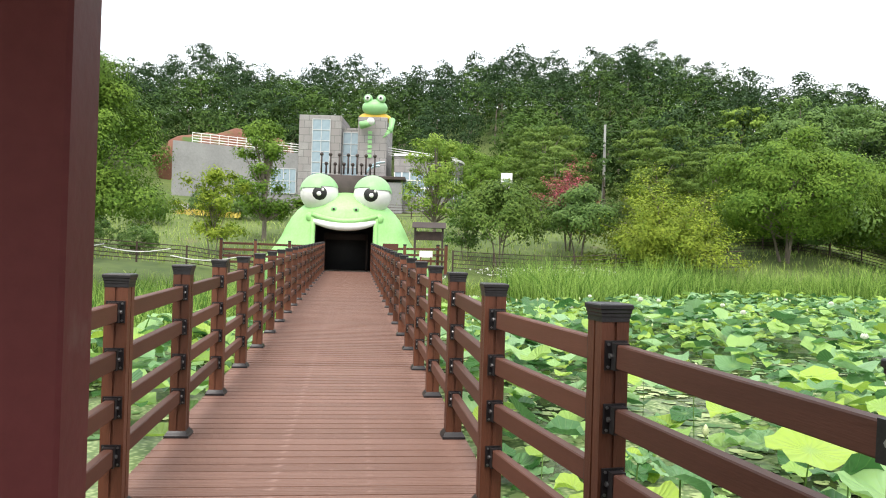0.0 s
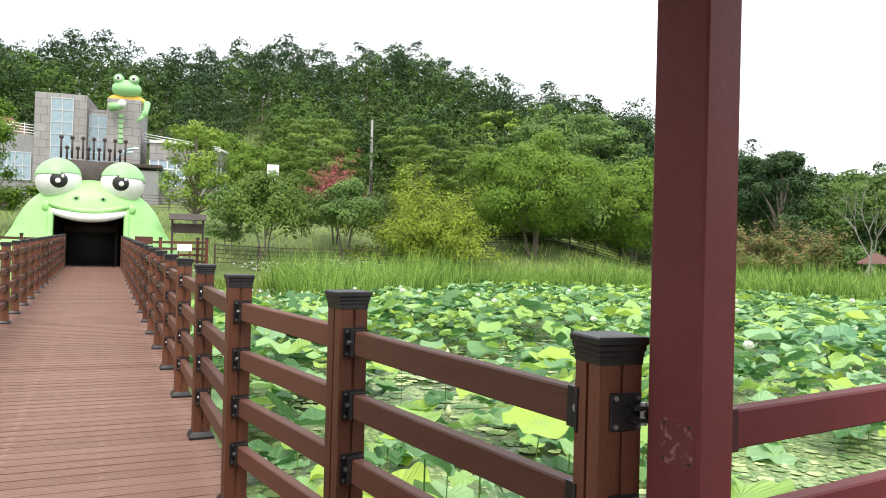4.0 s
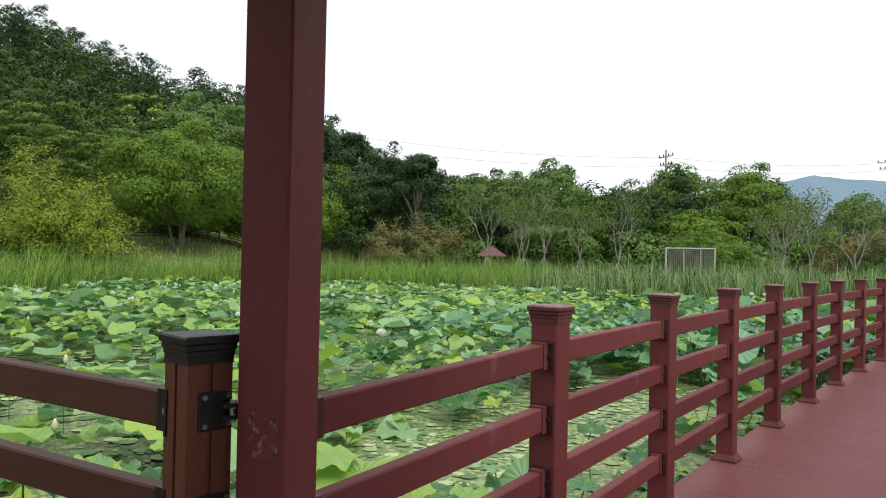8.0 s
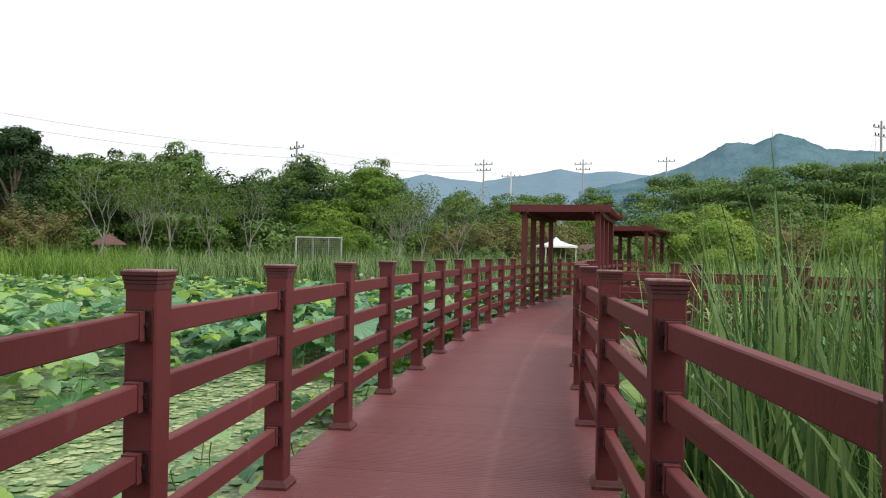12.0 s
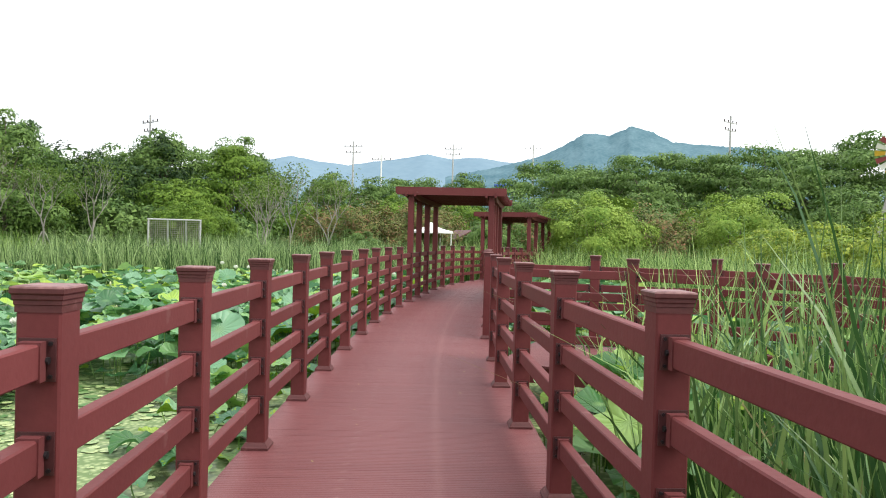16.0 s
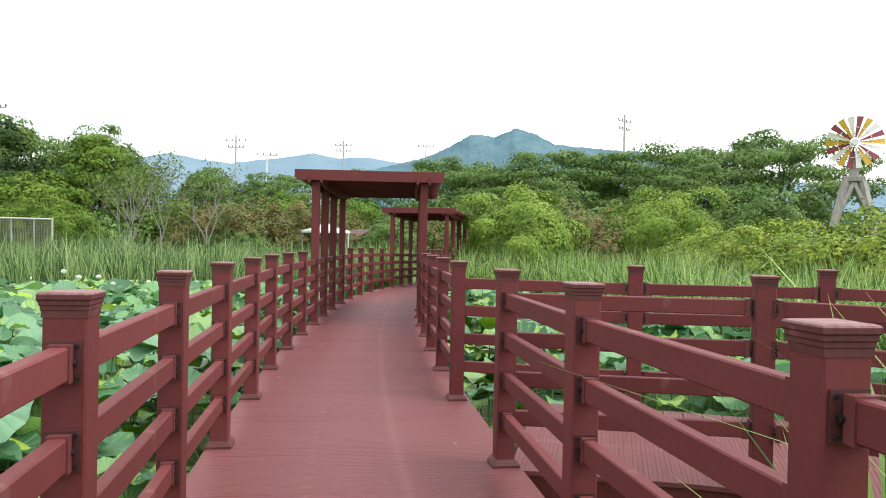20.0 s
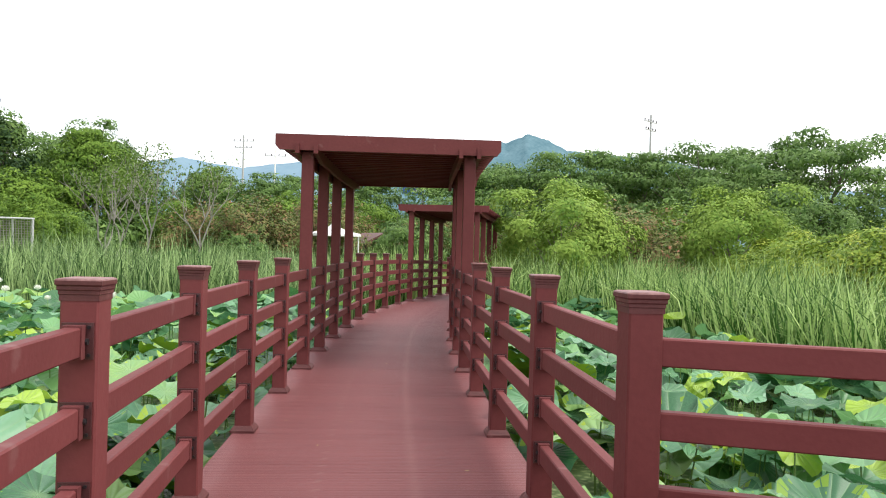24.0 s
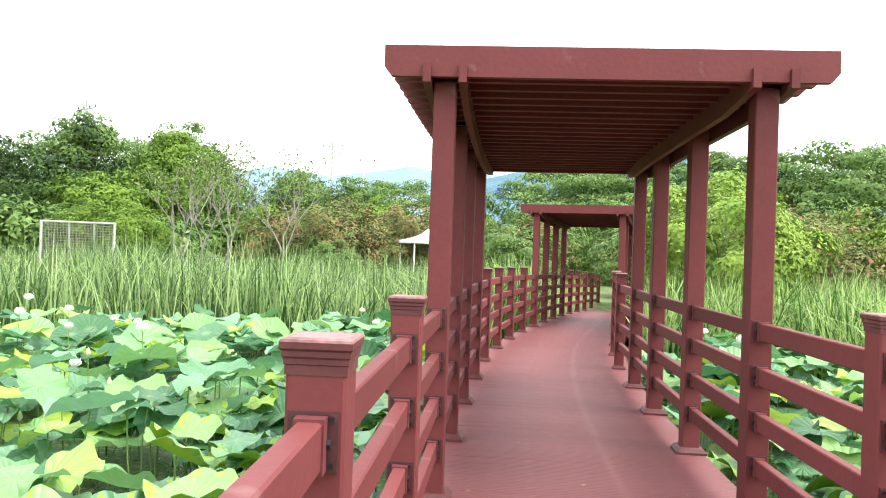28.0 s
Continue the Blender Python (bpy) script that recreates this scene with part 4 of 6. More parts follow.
flower_me = flower.mesh("petals", [PETAL, BUD])
bud_me = Shape().stack([(0.008, 0), (0.026, 0.03), (0.03, 0.055), (0.018, 0.09), (0.002, 0.115)], 8).mesh("bud_head", BUD, True)
stalk_me = Shape().tube([(0, 0, -0.8), (0.015, 0, -0.4), (0, 0, 0.01)], 0.006, 5).mesh("stalk", STEM)
spread = [p for p in spots if 2.2 < closeness(p) < 20]
proto_flower = thing("lotus_flower", "white lotus flower open above the leaves", "flower", "lotus flowers")
part("petals", flower_me, proto_flower)
part("stalk", stalk_me, proto_flower)
proto_bud = thing("lotus_bud", "pale green closed lotus bud on a stalk", "flower bud", "lotus buds")
part("bud_head", bud_me, proto_bud)
part("stalk", stalk_me, proto_bud)
first = {}
for k in range(210):
    x, y, z, r = spread[int(RNG.integers(0, len(spread)))]
    src = proto_flower if k % 2 else proto_bud
    if not off_decks(x + 0.2, y + 0.1, 0.45):
        continue
    m = Matrix.Translation((x + 0.2, y + 0.1, min(z + RNG.uniform(0.12, 0.32), 0.42))) @ Matrix.Rotation(RNG.uniform(0, 6), 4, "Z") @ Matrix.Scale(RNG.uniform(0.7, 1.0), 4)
    if src in first:
        copy_thing(src, m)
    else:
        src.matrix_world = m
        first[src] = True


# ---- reeds and grass ----
def blades(name, label, category, bases, height, width, lean, mat, bend_out=0.5, levels=4):
    """Many tapered, bending blades in one mesh. bases: (n, 3)."""
    n = len(bases)
    hgt = RNG.uniform(height[0], height[1], n)
    wid = RNG.uniform(width[0], width[1], n)
    a = RNG.uniform(0, 2 * math.pi, n)
    hgt *= np.array([0.9 + 0.35 * noise.noise((p[0] * 0.45, p[1] * 0.45, 2.0)) for p in bases])
    tilt = np.abs(RNG.normal(0, lean, n))
    droop = RNG.uniform(0, bend_out, n) ** 1.5
    face = RNG.uniform(0, math.pi, n)
    rows = []
    for j in range(levels):
        u = j / (levels - 1)
        out = tilt * u + droop * u ** 3
        up = u - 0.35 * droop * u ** 4
        x, y, z = bases[:, 0] + np.cos(a) * out * hgt, bases[:, 1] + np.sin(a) * out * hgt, bases[:, 2] + up * hgt
        half = wid * (1 - u ** 2) * 0.5 + 0.0008
        rows.append(np.stack([x - half * np.cos(face), y - half * np.sin(face), z], 1))
        rows.append(np.stack([x + half * np.cos(face), y + half * np.sin(face), z], 1))
    v = np.stack(rows, 1).reshape(-1, 3)
    k = 2 * levels
    q = np.concatenate([np.stack([np.arange(n) * k + 2 * j, np.arange(n) * k + 2 * j + 1, np.arange(n) * k + 2 * j + 3, np.arange(n) * k + 2 * j + 2], 1) for j in range(levels - 1)])
    return thing(name, label, category, kind="stuff", me=quads_mesh(name, v, q, mat))


def scatter(n, box, keep, z=None, clump=0.0):
    x, y = RNG.uniform(box[0], box[1], n * 3), RNG.uniform(box[2], box[3], n * 3)
    rows = []
    for a, b_ in zip(x, y):
        if keep(a, b_) and (not clump or noise.noise((a * 0.35, b_ * 0.35, 5)) > clump - 0.5):
            rows.append((a, b_, z if z is not None else max(ground_z(a, b_), WATER_Z - 0.1)))
            if len(rows) >= n:
                break
    return np.array(rows)


def reed_belt(x, y):
    e = pond_edge(x, y)
    return (y > 6 or x > 22) and y < 29.5 and not inside_pond(x, y) and e < 1.08 and off_decks(x, y, 0.5) and x > (7.5 if y > 17 else 1.8)


def south_belt(x, y):
    return y < -1.3 and not inside_pond(x, y) and off_decks(x, y, 0.5) and -9.5 < y - 0.0 * x


blades("reeds", "broad belt of green reeds along the pond edge", "reeds", scatter(19000, (1.5, 37, -1.4, 15), reed_belt, -0.55), (1.15, 2.2), (0.014, 0.04), 0.09, REED, 0.7, 4)
blades("reeds", "fresh green reeds along the northern edge of the pond", "reeds", scatter(23000, (1.5, 33, 15, 30), reed_belt, -0.55), (1.1, 2.3), (0.015, 0.032), 0.16, REED_FRESH, 0.9, 3)
blades("marsh_grass", "tall fresh marsh grass west of the bridge", "grass", scatter(13000, (-15, -1.0, 12.5, 29), lambda x, y: off_decks(x, y, 0.1) and y > 13.5 - 1.2 * noise.noise((x * 0.4, y * 0.4, 0)), -0.55), (0.5, 1.15), (0.02, 0.045), 0.2, REED_FRESH, 0.8, 3)
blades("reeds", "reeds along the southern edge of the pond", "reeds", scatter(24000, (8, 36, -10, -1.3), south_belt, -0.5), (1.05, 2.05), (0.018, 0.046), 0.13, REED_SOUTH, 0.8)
blades("cattails", "tall cattail blades growing against the railing", "cattails",
       scatter(3000, (1.7, 9.4, -5.6, -1.02), lambda x, y: off_decks(x, y, 0.02) and x < 7.0 and (x < 6.5 or y < -2.4), -0.6), (1.35, 2.4), (0.018, 0.04), 0.10, REED_TALL, 0.6, 6)
blades("cattails", "tallest broad cattail leaves beside the walkway", "cattails",
       scatter(150, (2.4, 5.0, -2.4, -1.06), lambda x, y: off_decks(x, y, 0.02), -0.6), (2.1, 3.15), (0.016, 0.032), 0.09, REED_TALL, 0.4, 7)
blades("cattails", "dry bent cattail blades among the green ones", "cattails", scatter(130, (1.9, 7.0, -3.5, -1.05), lambda x, y: off_decks(x, y, 0.0), -0.6), (1.2, 1.9), (0.010, 0.02), 0.25, REED_DRY, 0.9, 6)
blades("cattails", "cattails between the branch walkway and the hedge", "cattails", scatter(9000, (-3, 9.5, -10, -4), lambda x, y: off_decks(x, y), -0.55), (1.2, 1.9), (0.012, 0.026), 0.12, REED_TALL, 0.5)
blades("bank_grass", "rough pale green grass and weeds on the banks", "grass",
       scatter(21000, (-26, 42, 14, 50), lambda x, y: off_decks(x, y) and (pond_edge(x, y) > 0.98 or (x < 2 and y > 15)) and math.hypot(x - 1.6, y - 31) > 3.0 and not (abs(x - 1.5) < 3.2 and 26.5 < y < 34) and not (-16 < x < -1 and 28.4 < y < 31.4)), (0.16, 0.45), (0.02, 0.05), 0.3, GRASS, 0.9, 3)
blades("bank_grass", "grass on the eastern and southern banks", "grass",
       scatter(12000, (20, 60, -20, 30), lambda x, y: pond_edge(x, y) > 1.0 and off_decks(x, y), None), (0.3, 0.7), (0.02, 0.05), 0.2, GRASS, 0.8, 3)
blades("meadow_grass", "short bright meadow grass between the bridge and the reeds", "grass", scatter(9000, (2.2, 9, 17, 31), lambda x, y: off_decks(x, y) and not inside_pond(x, y) and not (x < 4.9 and y > 26.5)) , (0.25, 0.6), (0.015, 0.035), 0.25, GRASS, 0.8, 3)
blades("yellow_flowers", "band of yellow blossoming weeds below the stone wall", "flowers", scatter(420, (-8.2, -4.4, 45.6, 47.4), lambda x, y: True) + (0, 0, 0.4), (0.08, 0.2), (0.06, 0.12), 0.3, GOLD, 0.3, 3)
blades("wildflowers", "scattered white wildflowers in the bank grass", "flowers", scatter(700, (3, 14, 26, 33), lambda x, y: off_decks(x, y) and pond_edge(x, y) > 0.9, None, 0.5) + (0, 0, 0.45), (0.05, 0.12), (0.05, 0.11), 0.3, BLOOM, 0.3, 3)


# ---- trees ----
def leaf_cards(centres, outs, size, rg, jitter=0.25, lift=0.35):
    """Pointed leaf sprays at centres, facing roughly outwards and up."""
    n = len(centres)
    nrm = outs + rg.normal(0, jitter, (n, 3)) + (0, 0, lift)
    nrm /= np.linalg.norm(nrm, axis=1)[:, None] + 1e-9
    a = np.cross(nrm, rg.normal(0, 1, (n, 3)))
    a /= np.linalg.norm(a, axis=1)[:, None] + 1e-9
    c = np.cross(nrm, a)
    s = size * rg.uniform(0.6, 1.3, n)[:, None]
    v = np.stack([centres - a * s * 0.8 - c * s * 0.5, centres + a * s, centres - a * s * 0.7 + c * s * 0.5], 1).reshape(-1, 3)
    return v, np.arange(3 * n).reshape(-1, 3)


def crown(kind, height, width, count, leaf, seed):
    """Clumps of leaf sprays. kinds: round, puff, lifted, pine, tiered, layered, column, shrub, sparse."""
    rg = np.random.default_rng(seed)
    blobs = []
    k = dict(round=70, lifted=70, pine=60, tiered=120, column=90, shrub=80, sparse=44, puff=34, layered=120)[kind]
    lop = rg.uniform(0, 6.28, 3)
    for i in range(k):
        a = rg.uniform(0, 2 * math.pi)
        lobe = 1 + 0.14 * math.sin(2 * a + lop[0]) + 0.12 * math.sin(3 * a + lop[1])
        if kind == "pine":
            u = rg.uniform(0.18, 0.97)
            rad = width * 0.5 * lobe * min(1.0, (1.03 - u) * 2.1) ** 0.85 * math.sqrt(rg.uniform(0.02, 1.0))
            row = (u * 0.97, width * rg.uniform(0.12, 0.21) * (1.3 - 0.7 * u), 0.6)
        elif kind == "tiered":
            tier = rg.integers(0, 6)
            u = 0.34 + 0.115 * tier + rg.uniform(-0.05, 0.05)
            rad = width * 0.5 * lobe * (0.9, 1.0, 1.05, 1.0, 0.85, 0.6)[tier] * math.sqrt(rg.uniform(0.02, 1.0))
            row = (u - 0.07 * (rad / width) ** 2, width * rg.uniform(0.07, 0.13), 0.36)
        elif kind == "layered":
            tier = rg.integers(0, 7)
            u = 0.26 + 0.108 * tier + rg.uniform(-0.06, 0.06)
            rad = width * 0.5 * lobe * (0.85, 1.0, 1.0, 0.9, 0.75, 0.55, 0.3)[tier] * math.sqrt(rg.uniform(0.02, 1.0))
            row = (u - 0.10 * (rad / width) ** 2, width * rg.uniform(0.10, 0.17) * (1.15 - 0.4 * u), 0.55)
        elif kind == "column":
            u = rg.uniform(0.4, 1.0)
            rad = width * 0.5 * lobe * math.sin(math.pi * min(0.98, 0.25 + 0.72 * u)) ** 0.7 * rg.uniform(0.2, 0.9)
            row = (u * 0.94, width * rg.uniform(0.11, 0.19), 0.75)
        elif kind == "puff":
            u = rg.uniform(0.14, 0.92)
            rad = width * 0.5 * lobe * math.sqrt(max(0.05, 1 - ((u - 0.5) / 0.5) ** 2)) * rg.uniform(0.35, 0.85)
            row = (u, width * rg.uniform(0.13, 0.22), 0.8)
        elif kind == "shrub":
            u = rg.uniform(0.10, 0.95)
            rad = width * 0.5 * lobe * math.sqrt(max(0.05, 1 - u * u)) * rg.uniform(0.2, 1.0)
            row = (u * 0.9, width * rg.uniform(0.10, 0.17), 0.8)
        else:
            u = rg.uniform(0.42 if kind == "lifted" else 0.22, 0.97)
            rad = width * 0.5 * lobe * math.sqrt(max(0.05, 1 - ((u - 0.5) / 0.5) ** 2)) * rg.uniform(0.1, 1.0)
            row = (u, width * rg.uniform(0.10, 0.17), 0.7)
        blobs.append((rad * math.cos(a), rad * math.sin(a), height * row[0], row[1], row[2]))
    cs, os_ = [], []
    per = count // len(blobs)
    for x, y, z, r, flat in blobs:
        out = np.array((x, y, 0.0))
        d = rg.normal(0, 1, (per, 3)) + (0, 0, 0.45) + out / (np.linalg.norm(out) + 0.3) * 0.5
        d /= np.linalg.norm(d, axis=1)[:, None]
        rr = r * (rg.uniform(0.5, 1.05, per) ** 0.4 if kind != "sparse" else rg.uniform(0.1, 1.3, per))
        rr *= 1 + rg.normal(0, 0.16, per).clip(-0.4, 0.45)
        c = d * rr[:, None] * (1, 1, flat) + (x, y, z)
        c[:, 2] = np.maximum(c[:, 2], 0.05 * height)
        cs.append(c)
        os_.append(d + np.array((x, y, 0)) / width * 0.8)
    v, q = leaf_cards(np.concatenate(cs), np.concatenate(os_), leaf, rg, dict(pine=0.35, tiered=0.3, sparse=0.4).get(kind, 0.25))
    return v, q, blobs


def shoots(kind, height, width, count, leaf, seed):
    """A crown of leafy shoots that arch up and out: "loose" from the ground, "fan" from a trunk."""
    rg = np.random.default_rng(seed)
    number = dict(loose=95, fan=85)[kind]
    low = dict(loose=0.04, fan=0.26)[kind]
    lop = rg.uniform(0, 6.28, 4)
    per = count // number
    cs, os_, blobs = [], [], []
    for _ in range(number):
        a, rise = rg.uniform(0, 6.28), rg.uniform(0.02, 1.0)
        flat = math.sqrt(1 - rise * rise)
        reach = (1 + 0.13 * math.sin(2 * a + lop[0] + 2 * rise) + 0.12 * math.sin(3 * a + lop[1] - 3 * rise) + 0.09 * math.sin(5 * a + lop[2] + 5 * rise)) * rg.uniform(0.62, 1.08)
        base = np.array((0.0, 0.0, low * height))
        tip = np.array((math.cos(a) * flat * width * 0.5 * reach, math.sin(a) * flat * width * 0.5 * reach, low * height + rise * (1 - low) * height * 0.95 * reach))
        u = 1 - 0.62 * rg.uniform(0, 1, per) ** 1.25
        along = np.stack([u ** 1.25, u ** 1.25, u ** 0.85], 1)
        wide = width * 0.052 * (1.5 - u)
        off = rg.normal(0, 1, (per, 3)) * wide[:, None] * (1, 1, 0.8)
        c = base + (tip - base) * along + off
        c[:, 2] = np.maximum(c[:, 2], 0.04 * height)
        cs.append(c)
        out = (tip - base) / (np.linalg.norm(tip - base) + 1e-6)
        os_.append(off / (wide[:, None] + 1e-6) * 0.5 + out * 0.8 + (0, 0, 0.25))
        blobs.append((*tip, 0.2, 0.8))
    v, q = leaf_cards(np.concatenate(cs), np.concatenate(os_), leaf, rg, 0.25)
    return v, q, blobs


def dome(kind, height, width, count, leaf, seed):
    """A crown of rounded clumps set over a dome, bright above and open between; "mound" reaches the ground."""
    rg = np.random.default_rng(seed)
    number = dict(dome=84, mound=46, knoll=34)[kind]
    low, mid = dict(dome=(0.16, 0.5), mound=(0.03, 0.32), knoll=(0.12, 0.48))[kind]
    lop = rg.uniform(0, 6.28, 3)
    per = int(count / number * 0.9)
    cs, os_, blobs = [], [], []
    for k in range(number):
        rise = 1 - (k + 0.5) / number * (1.75 if kind != "mound" else 1.3)
        a = 2.39996 * k + rg.uniform(-0.35, 0.35)
        flat = math.sqrt(max(0.0, 1 - rise * rise))
        reach = (0.84 + 0.10 * math.sin(2 * a + lop[0]) + 0.08 * math.sin(3 * a + lop[1] + 2 * rise)) * rg.uniform(0.62, 1.1)
        r = width * rg.uniform(0.07, 0.125)
        z = height * (mid + rise * (0.94 - mid if rise > 0 else mid - low) * (reach if rise > 0 else 1.0))
        x, y = math.cos(a) * flat * width * 0.46 * reach, math.sin(a) * flat * width * 0.46 * reach
        out = np.array((x, y, (z - mid * height) * 0.8)) / (0.5 * width)
        d = rg.normal(0, 1, (per, 3)) + out * 1.6 + (0, 0, 0.7)
        d /= np.linalg.norm(d, axis=1)[:, None]
        rr = r * (1 + rg.normal(0, 0.10, per)) * np.where(rg.random(per) < 0.13, rg.uniform(1.0, 1.45, per), 1.0)
        c = d * rr[:, None] * (1.15, 1.15, 0.8) + (x, y, z)
        c[:, 2] = np.maximum(c[:, 2], 0.04 * height)
        cs.append(c)
        os_.append(d + out * 0.4)
        blobs.append((x, y, z, r, 0.8))
    n = count // 10
    d = rg.normal(0, 1, (n, 3))
    d /= np.linalg.norm(d, axis=1)[:, None]
    c = d * (0.36 * width, 0.36 * width, 0.36 * height) + (0, 0, (mid + 0.04) * height)
    c[:, 2] = np.maximum(c[:, 2], 0.04 * height)
    v, q = leaf_cards(np.concatenate(cs + [c]), np.concatenate(os_ + [d]), leaf, rg, 0.3, 0.08 if kind == "dome" else 0.25)
    return v, q, blobs


def tree(name, label, kind, height, width, count, leaf, mat, bark, seed, place, stems=1, group="trees round the pond"):
    v, q, blobs = (shoots if kind in ("loose", "fan") else dome if kind in ("dome", "mound", "knoll") else crown)(kind, height, width, count, leaf, seed)
    rg = np.random.default_rng(seed + 99)
    top = thing(name, label, "shrub" if kind in ("shrub", "loose", "mound", "knoll") else "tree", group, m=shift(*place))
    s = Shape()
    r0 = (0.022 if stems == 1 else 0.007 if kind == "sparse" else 0.012) * height
    for k in range(stems):
        a = 6.28 * k / stems + rg.uniform(0, 1)
        spread = 0.0 if stems == 1 else 0.22 * width
        tip = (spread * math.cos(a), spread * math.sin(a), height * (0.82 if kind in ("pine", "column") else 0.6))
        s.tube([(0.1 * spread * math.cos(a), 0.1 * spread * math.sin(a), -0.3), (tip[0] * 0.45, tip[1] * 0.45 + rg.uniform(-0.1, 0.1), tip[2] * 0.5), tip], [r0, r0 * 0.7, r0 * 0.25], 7)
    for x, y, z, r, _ in blobs if kind == "sparse" else blobs[::6 if kind in ("tiered", "layered") else 4]:
        zb = max(0.18 * height, z * 0.6 - 0.1)
        s.tube([(x * 0.12, y * 0.12, zb), (x * 0.55, y * 0.55, zb + (z - zb) * 0.55), (x, y, z)], [r0 * 0.45, r0 * 0.28, r0 * 0.1], 5)
    part("trunk", s.mesh("trunk", bark), top)
    part("crown", quads_mesh("crown", v, q, mat), top)
    return top


def planted(src, x, y, turn, size):
    return copy_thing(src, shift(x, y, ground_z(x, y) - 0.05, turn, size))


def at(x, y):
    return (x, y, ground_z(x, y) - 0.05)


# trees that stand apart
tree("broadleaf_tree", "tall full green tree at the pond's western bank", "column", 7.8, 5.2, 72000, 0.056, WILLOW, BARK, 3, at(-7.1, 24))
tree("broadleaf_tree", "dark green tree behind the western bank", "round", 7, 5.5, 14000, 0.12, BROAD, BARK, 4, at(-11.5, 30))
tree("willow_tree", "broad dense willow beside the reeds", "dome", 6.9, 8.2, 46000, 0.088, WILLOW, BARK, 5, at(23.5, 33.5), 3)
tree("willow_tree", "second broad willow behind the reeds", "dome", 7.0, 7.6, 34000, 0.09, WILLOW, BARK, 6, at(31.5, 34.5), 3)
tree("willow_tree", "low yellow-green willow shrub", "loose", 4.9, 8.6, 44000, 0.072, OLIVE, BARK, 7, at(16.6, 33), 4)
tree("flowering_tree", "crape myrtle with dull pink blossom", "fan", 5.2, 3.6, 12000, 0.065, PINK, BARK, 8, at(13.6, 38), 2)
tree("maple_tree", "dark olive maple at the bank", "lifted", 4.0, 4.6, 13000, 0.085, MIXED, BARK, 9, at(8.9, 34.5), 3)
tree("maple_tree", "dark green maple beside the pink tree", "lifted", 3.8, 4.0, 12000, 0.085, BROAD, BARK, 10, at(13.2, 35.2), 3)
tree("pine_tree", "slender young tree on the slope by the entrance", "sparse", 6.4, 4.0, 12000, 0.095, WILLOW, BARK, 11, at(-2.6, 40.5))
tree("small_tree", "small tree with reddish tips beside the wall", "sparse", 4.2, 3.2, 6000, 0.085, OLIVE, BARK, 12, at(-4.6, 35.5), 2)
tree("pine_tree", "young tree beside the grey building", "sparse", 6.0, 3.8, 9500, 0.095, BRIGHT, BARK, 13, at(6.9, 42))
tree("small_tree", "thin sapling on the bank by the notice board", "sparse", 3.4, 2.4, 2800, 0.09, BROAD, BARK, 14, at(7.6, 36.5), 2)
tree("hedge_shrub", "dense dark hedge at the foot of the wood", "shrub", 3.0, 9, 12000, 0.17, BROAD, BARK, 15, at(27, 38.5), 3)
umbrella = tree("pine_tree", "light green pine with flat spreading tiers", "tiered", 7.4, 6.4, 11000, 0.12, MIXED, BARK, 16, at(17.6, 55.5))
for k, (x, y, size) in enumerate(((16.9, 50.5, 0.7), (25.2, 51, 0.8), (19.4, 57.5, 0.9), (28.5, 49, 0.85), (33, 46.5, 0.8), (27, 55, 1.0))):
    planted(umbrella, x, y, 1.9 * k, size)
tree("broadleaf_tree", "bright yellow-green tree standing out on the wooded slope", "tiered", 8.5, 7.2, 9000, 0.16, BRIGHT, BARK, 17, (39.5, 63.7, 7.6))
tree("broadleaf_tree", "light green tree low on the wooded slope", "puff", 6.5, 6.0, 7000, 0.16, OLIVE, BARK, 18, (37.5, 54.5, 4.6))

# the eastern belt
EAST = "trees of the eastern belt"
tree("zelkova_tree", "fresh green domed tree behind the goal", "layered", 8.4, 7.4, 17000, 0.12, WILLOW, BARK, 25, at(60.4, 13.9), group=EAST)
big = tree("zelkova_tree", "large green tree with wide flat-topped tiers", "tiered", 9.4, 13.0, 18000, 0.155, BROAD, BARK, 21, at(71, 22.5), group=EAST)
tall = tree("zelkova_tree", "tall green tree with a layered crown", "layered", 9.6, 8.0, 13000, 0.15, BROAD, BARK, 22, at(63.7, 14.3), group=EAST)
dark = tree("fir_tree", "dark blue-green tree at the foot of the hill", "pine", 10.5, 7.5, 9000, 0.17, PINE, BARK, 27, at(50, 46), group=EAST)
light = tree("cherry_tree", "light green spreading tree", "dome", 5.6, 6.4, 10000, 0.12, WILLOW, BARK, 23, at(57, 16.5), 2, group=EAST)
russet = tree("maple_tree", "russet and green leaved tree in the belt", "fan", 4.4, 6.0, 9000, 0.10, RUSSET, BARK, 24, at(51.5, 2), 3, group=EAST)
shrub = tree("round_shrub", "bright green loose rounded shrub", "knoll", 3.7, 4.7, 22000, 0.062, BRIGHT, BARK, 26, at(29.5, -6.9), 3, group="shrubs of the southern bank")
bush = tree("round_shrub", "green bush on the bank", "knoll", 3.6, 5.2, 7500, 0.11, BROAD, BARK, 28, at(57, -14), 3, group="shrubs of the southern bank")
fresh = tree("low_bush", "low yellow-green bush beside the path", "mound", 1.2, 1.7, 4000, 0.06, BRIGHT, BARK, 29, at(41.2, -4.4), 3, group="low bushes by the path")
shade = tree("broadleaf_tree", "green broadleaf tree behind the southern shrubs", "dome", 6.2, 7.0, 9500, 0.13, BROAD, BARK, 30, at(64, -14), 2, group=EAST)
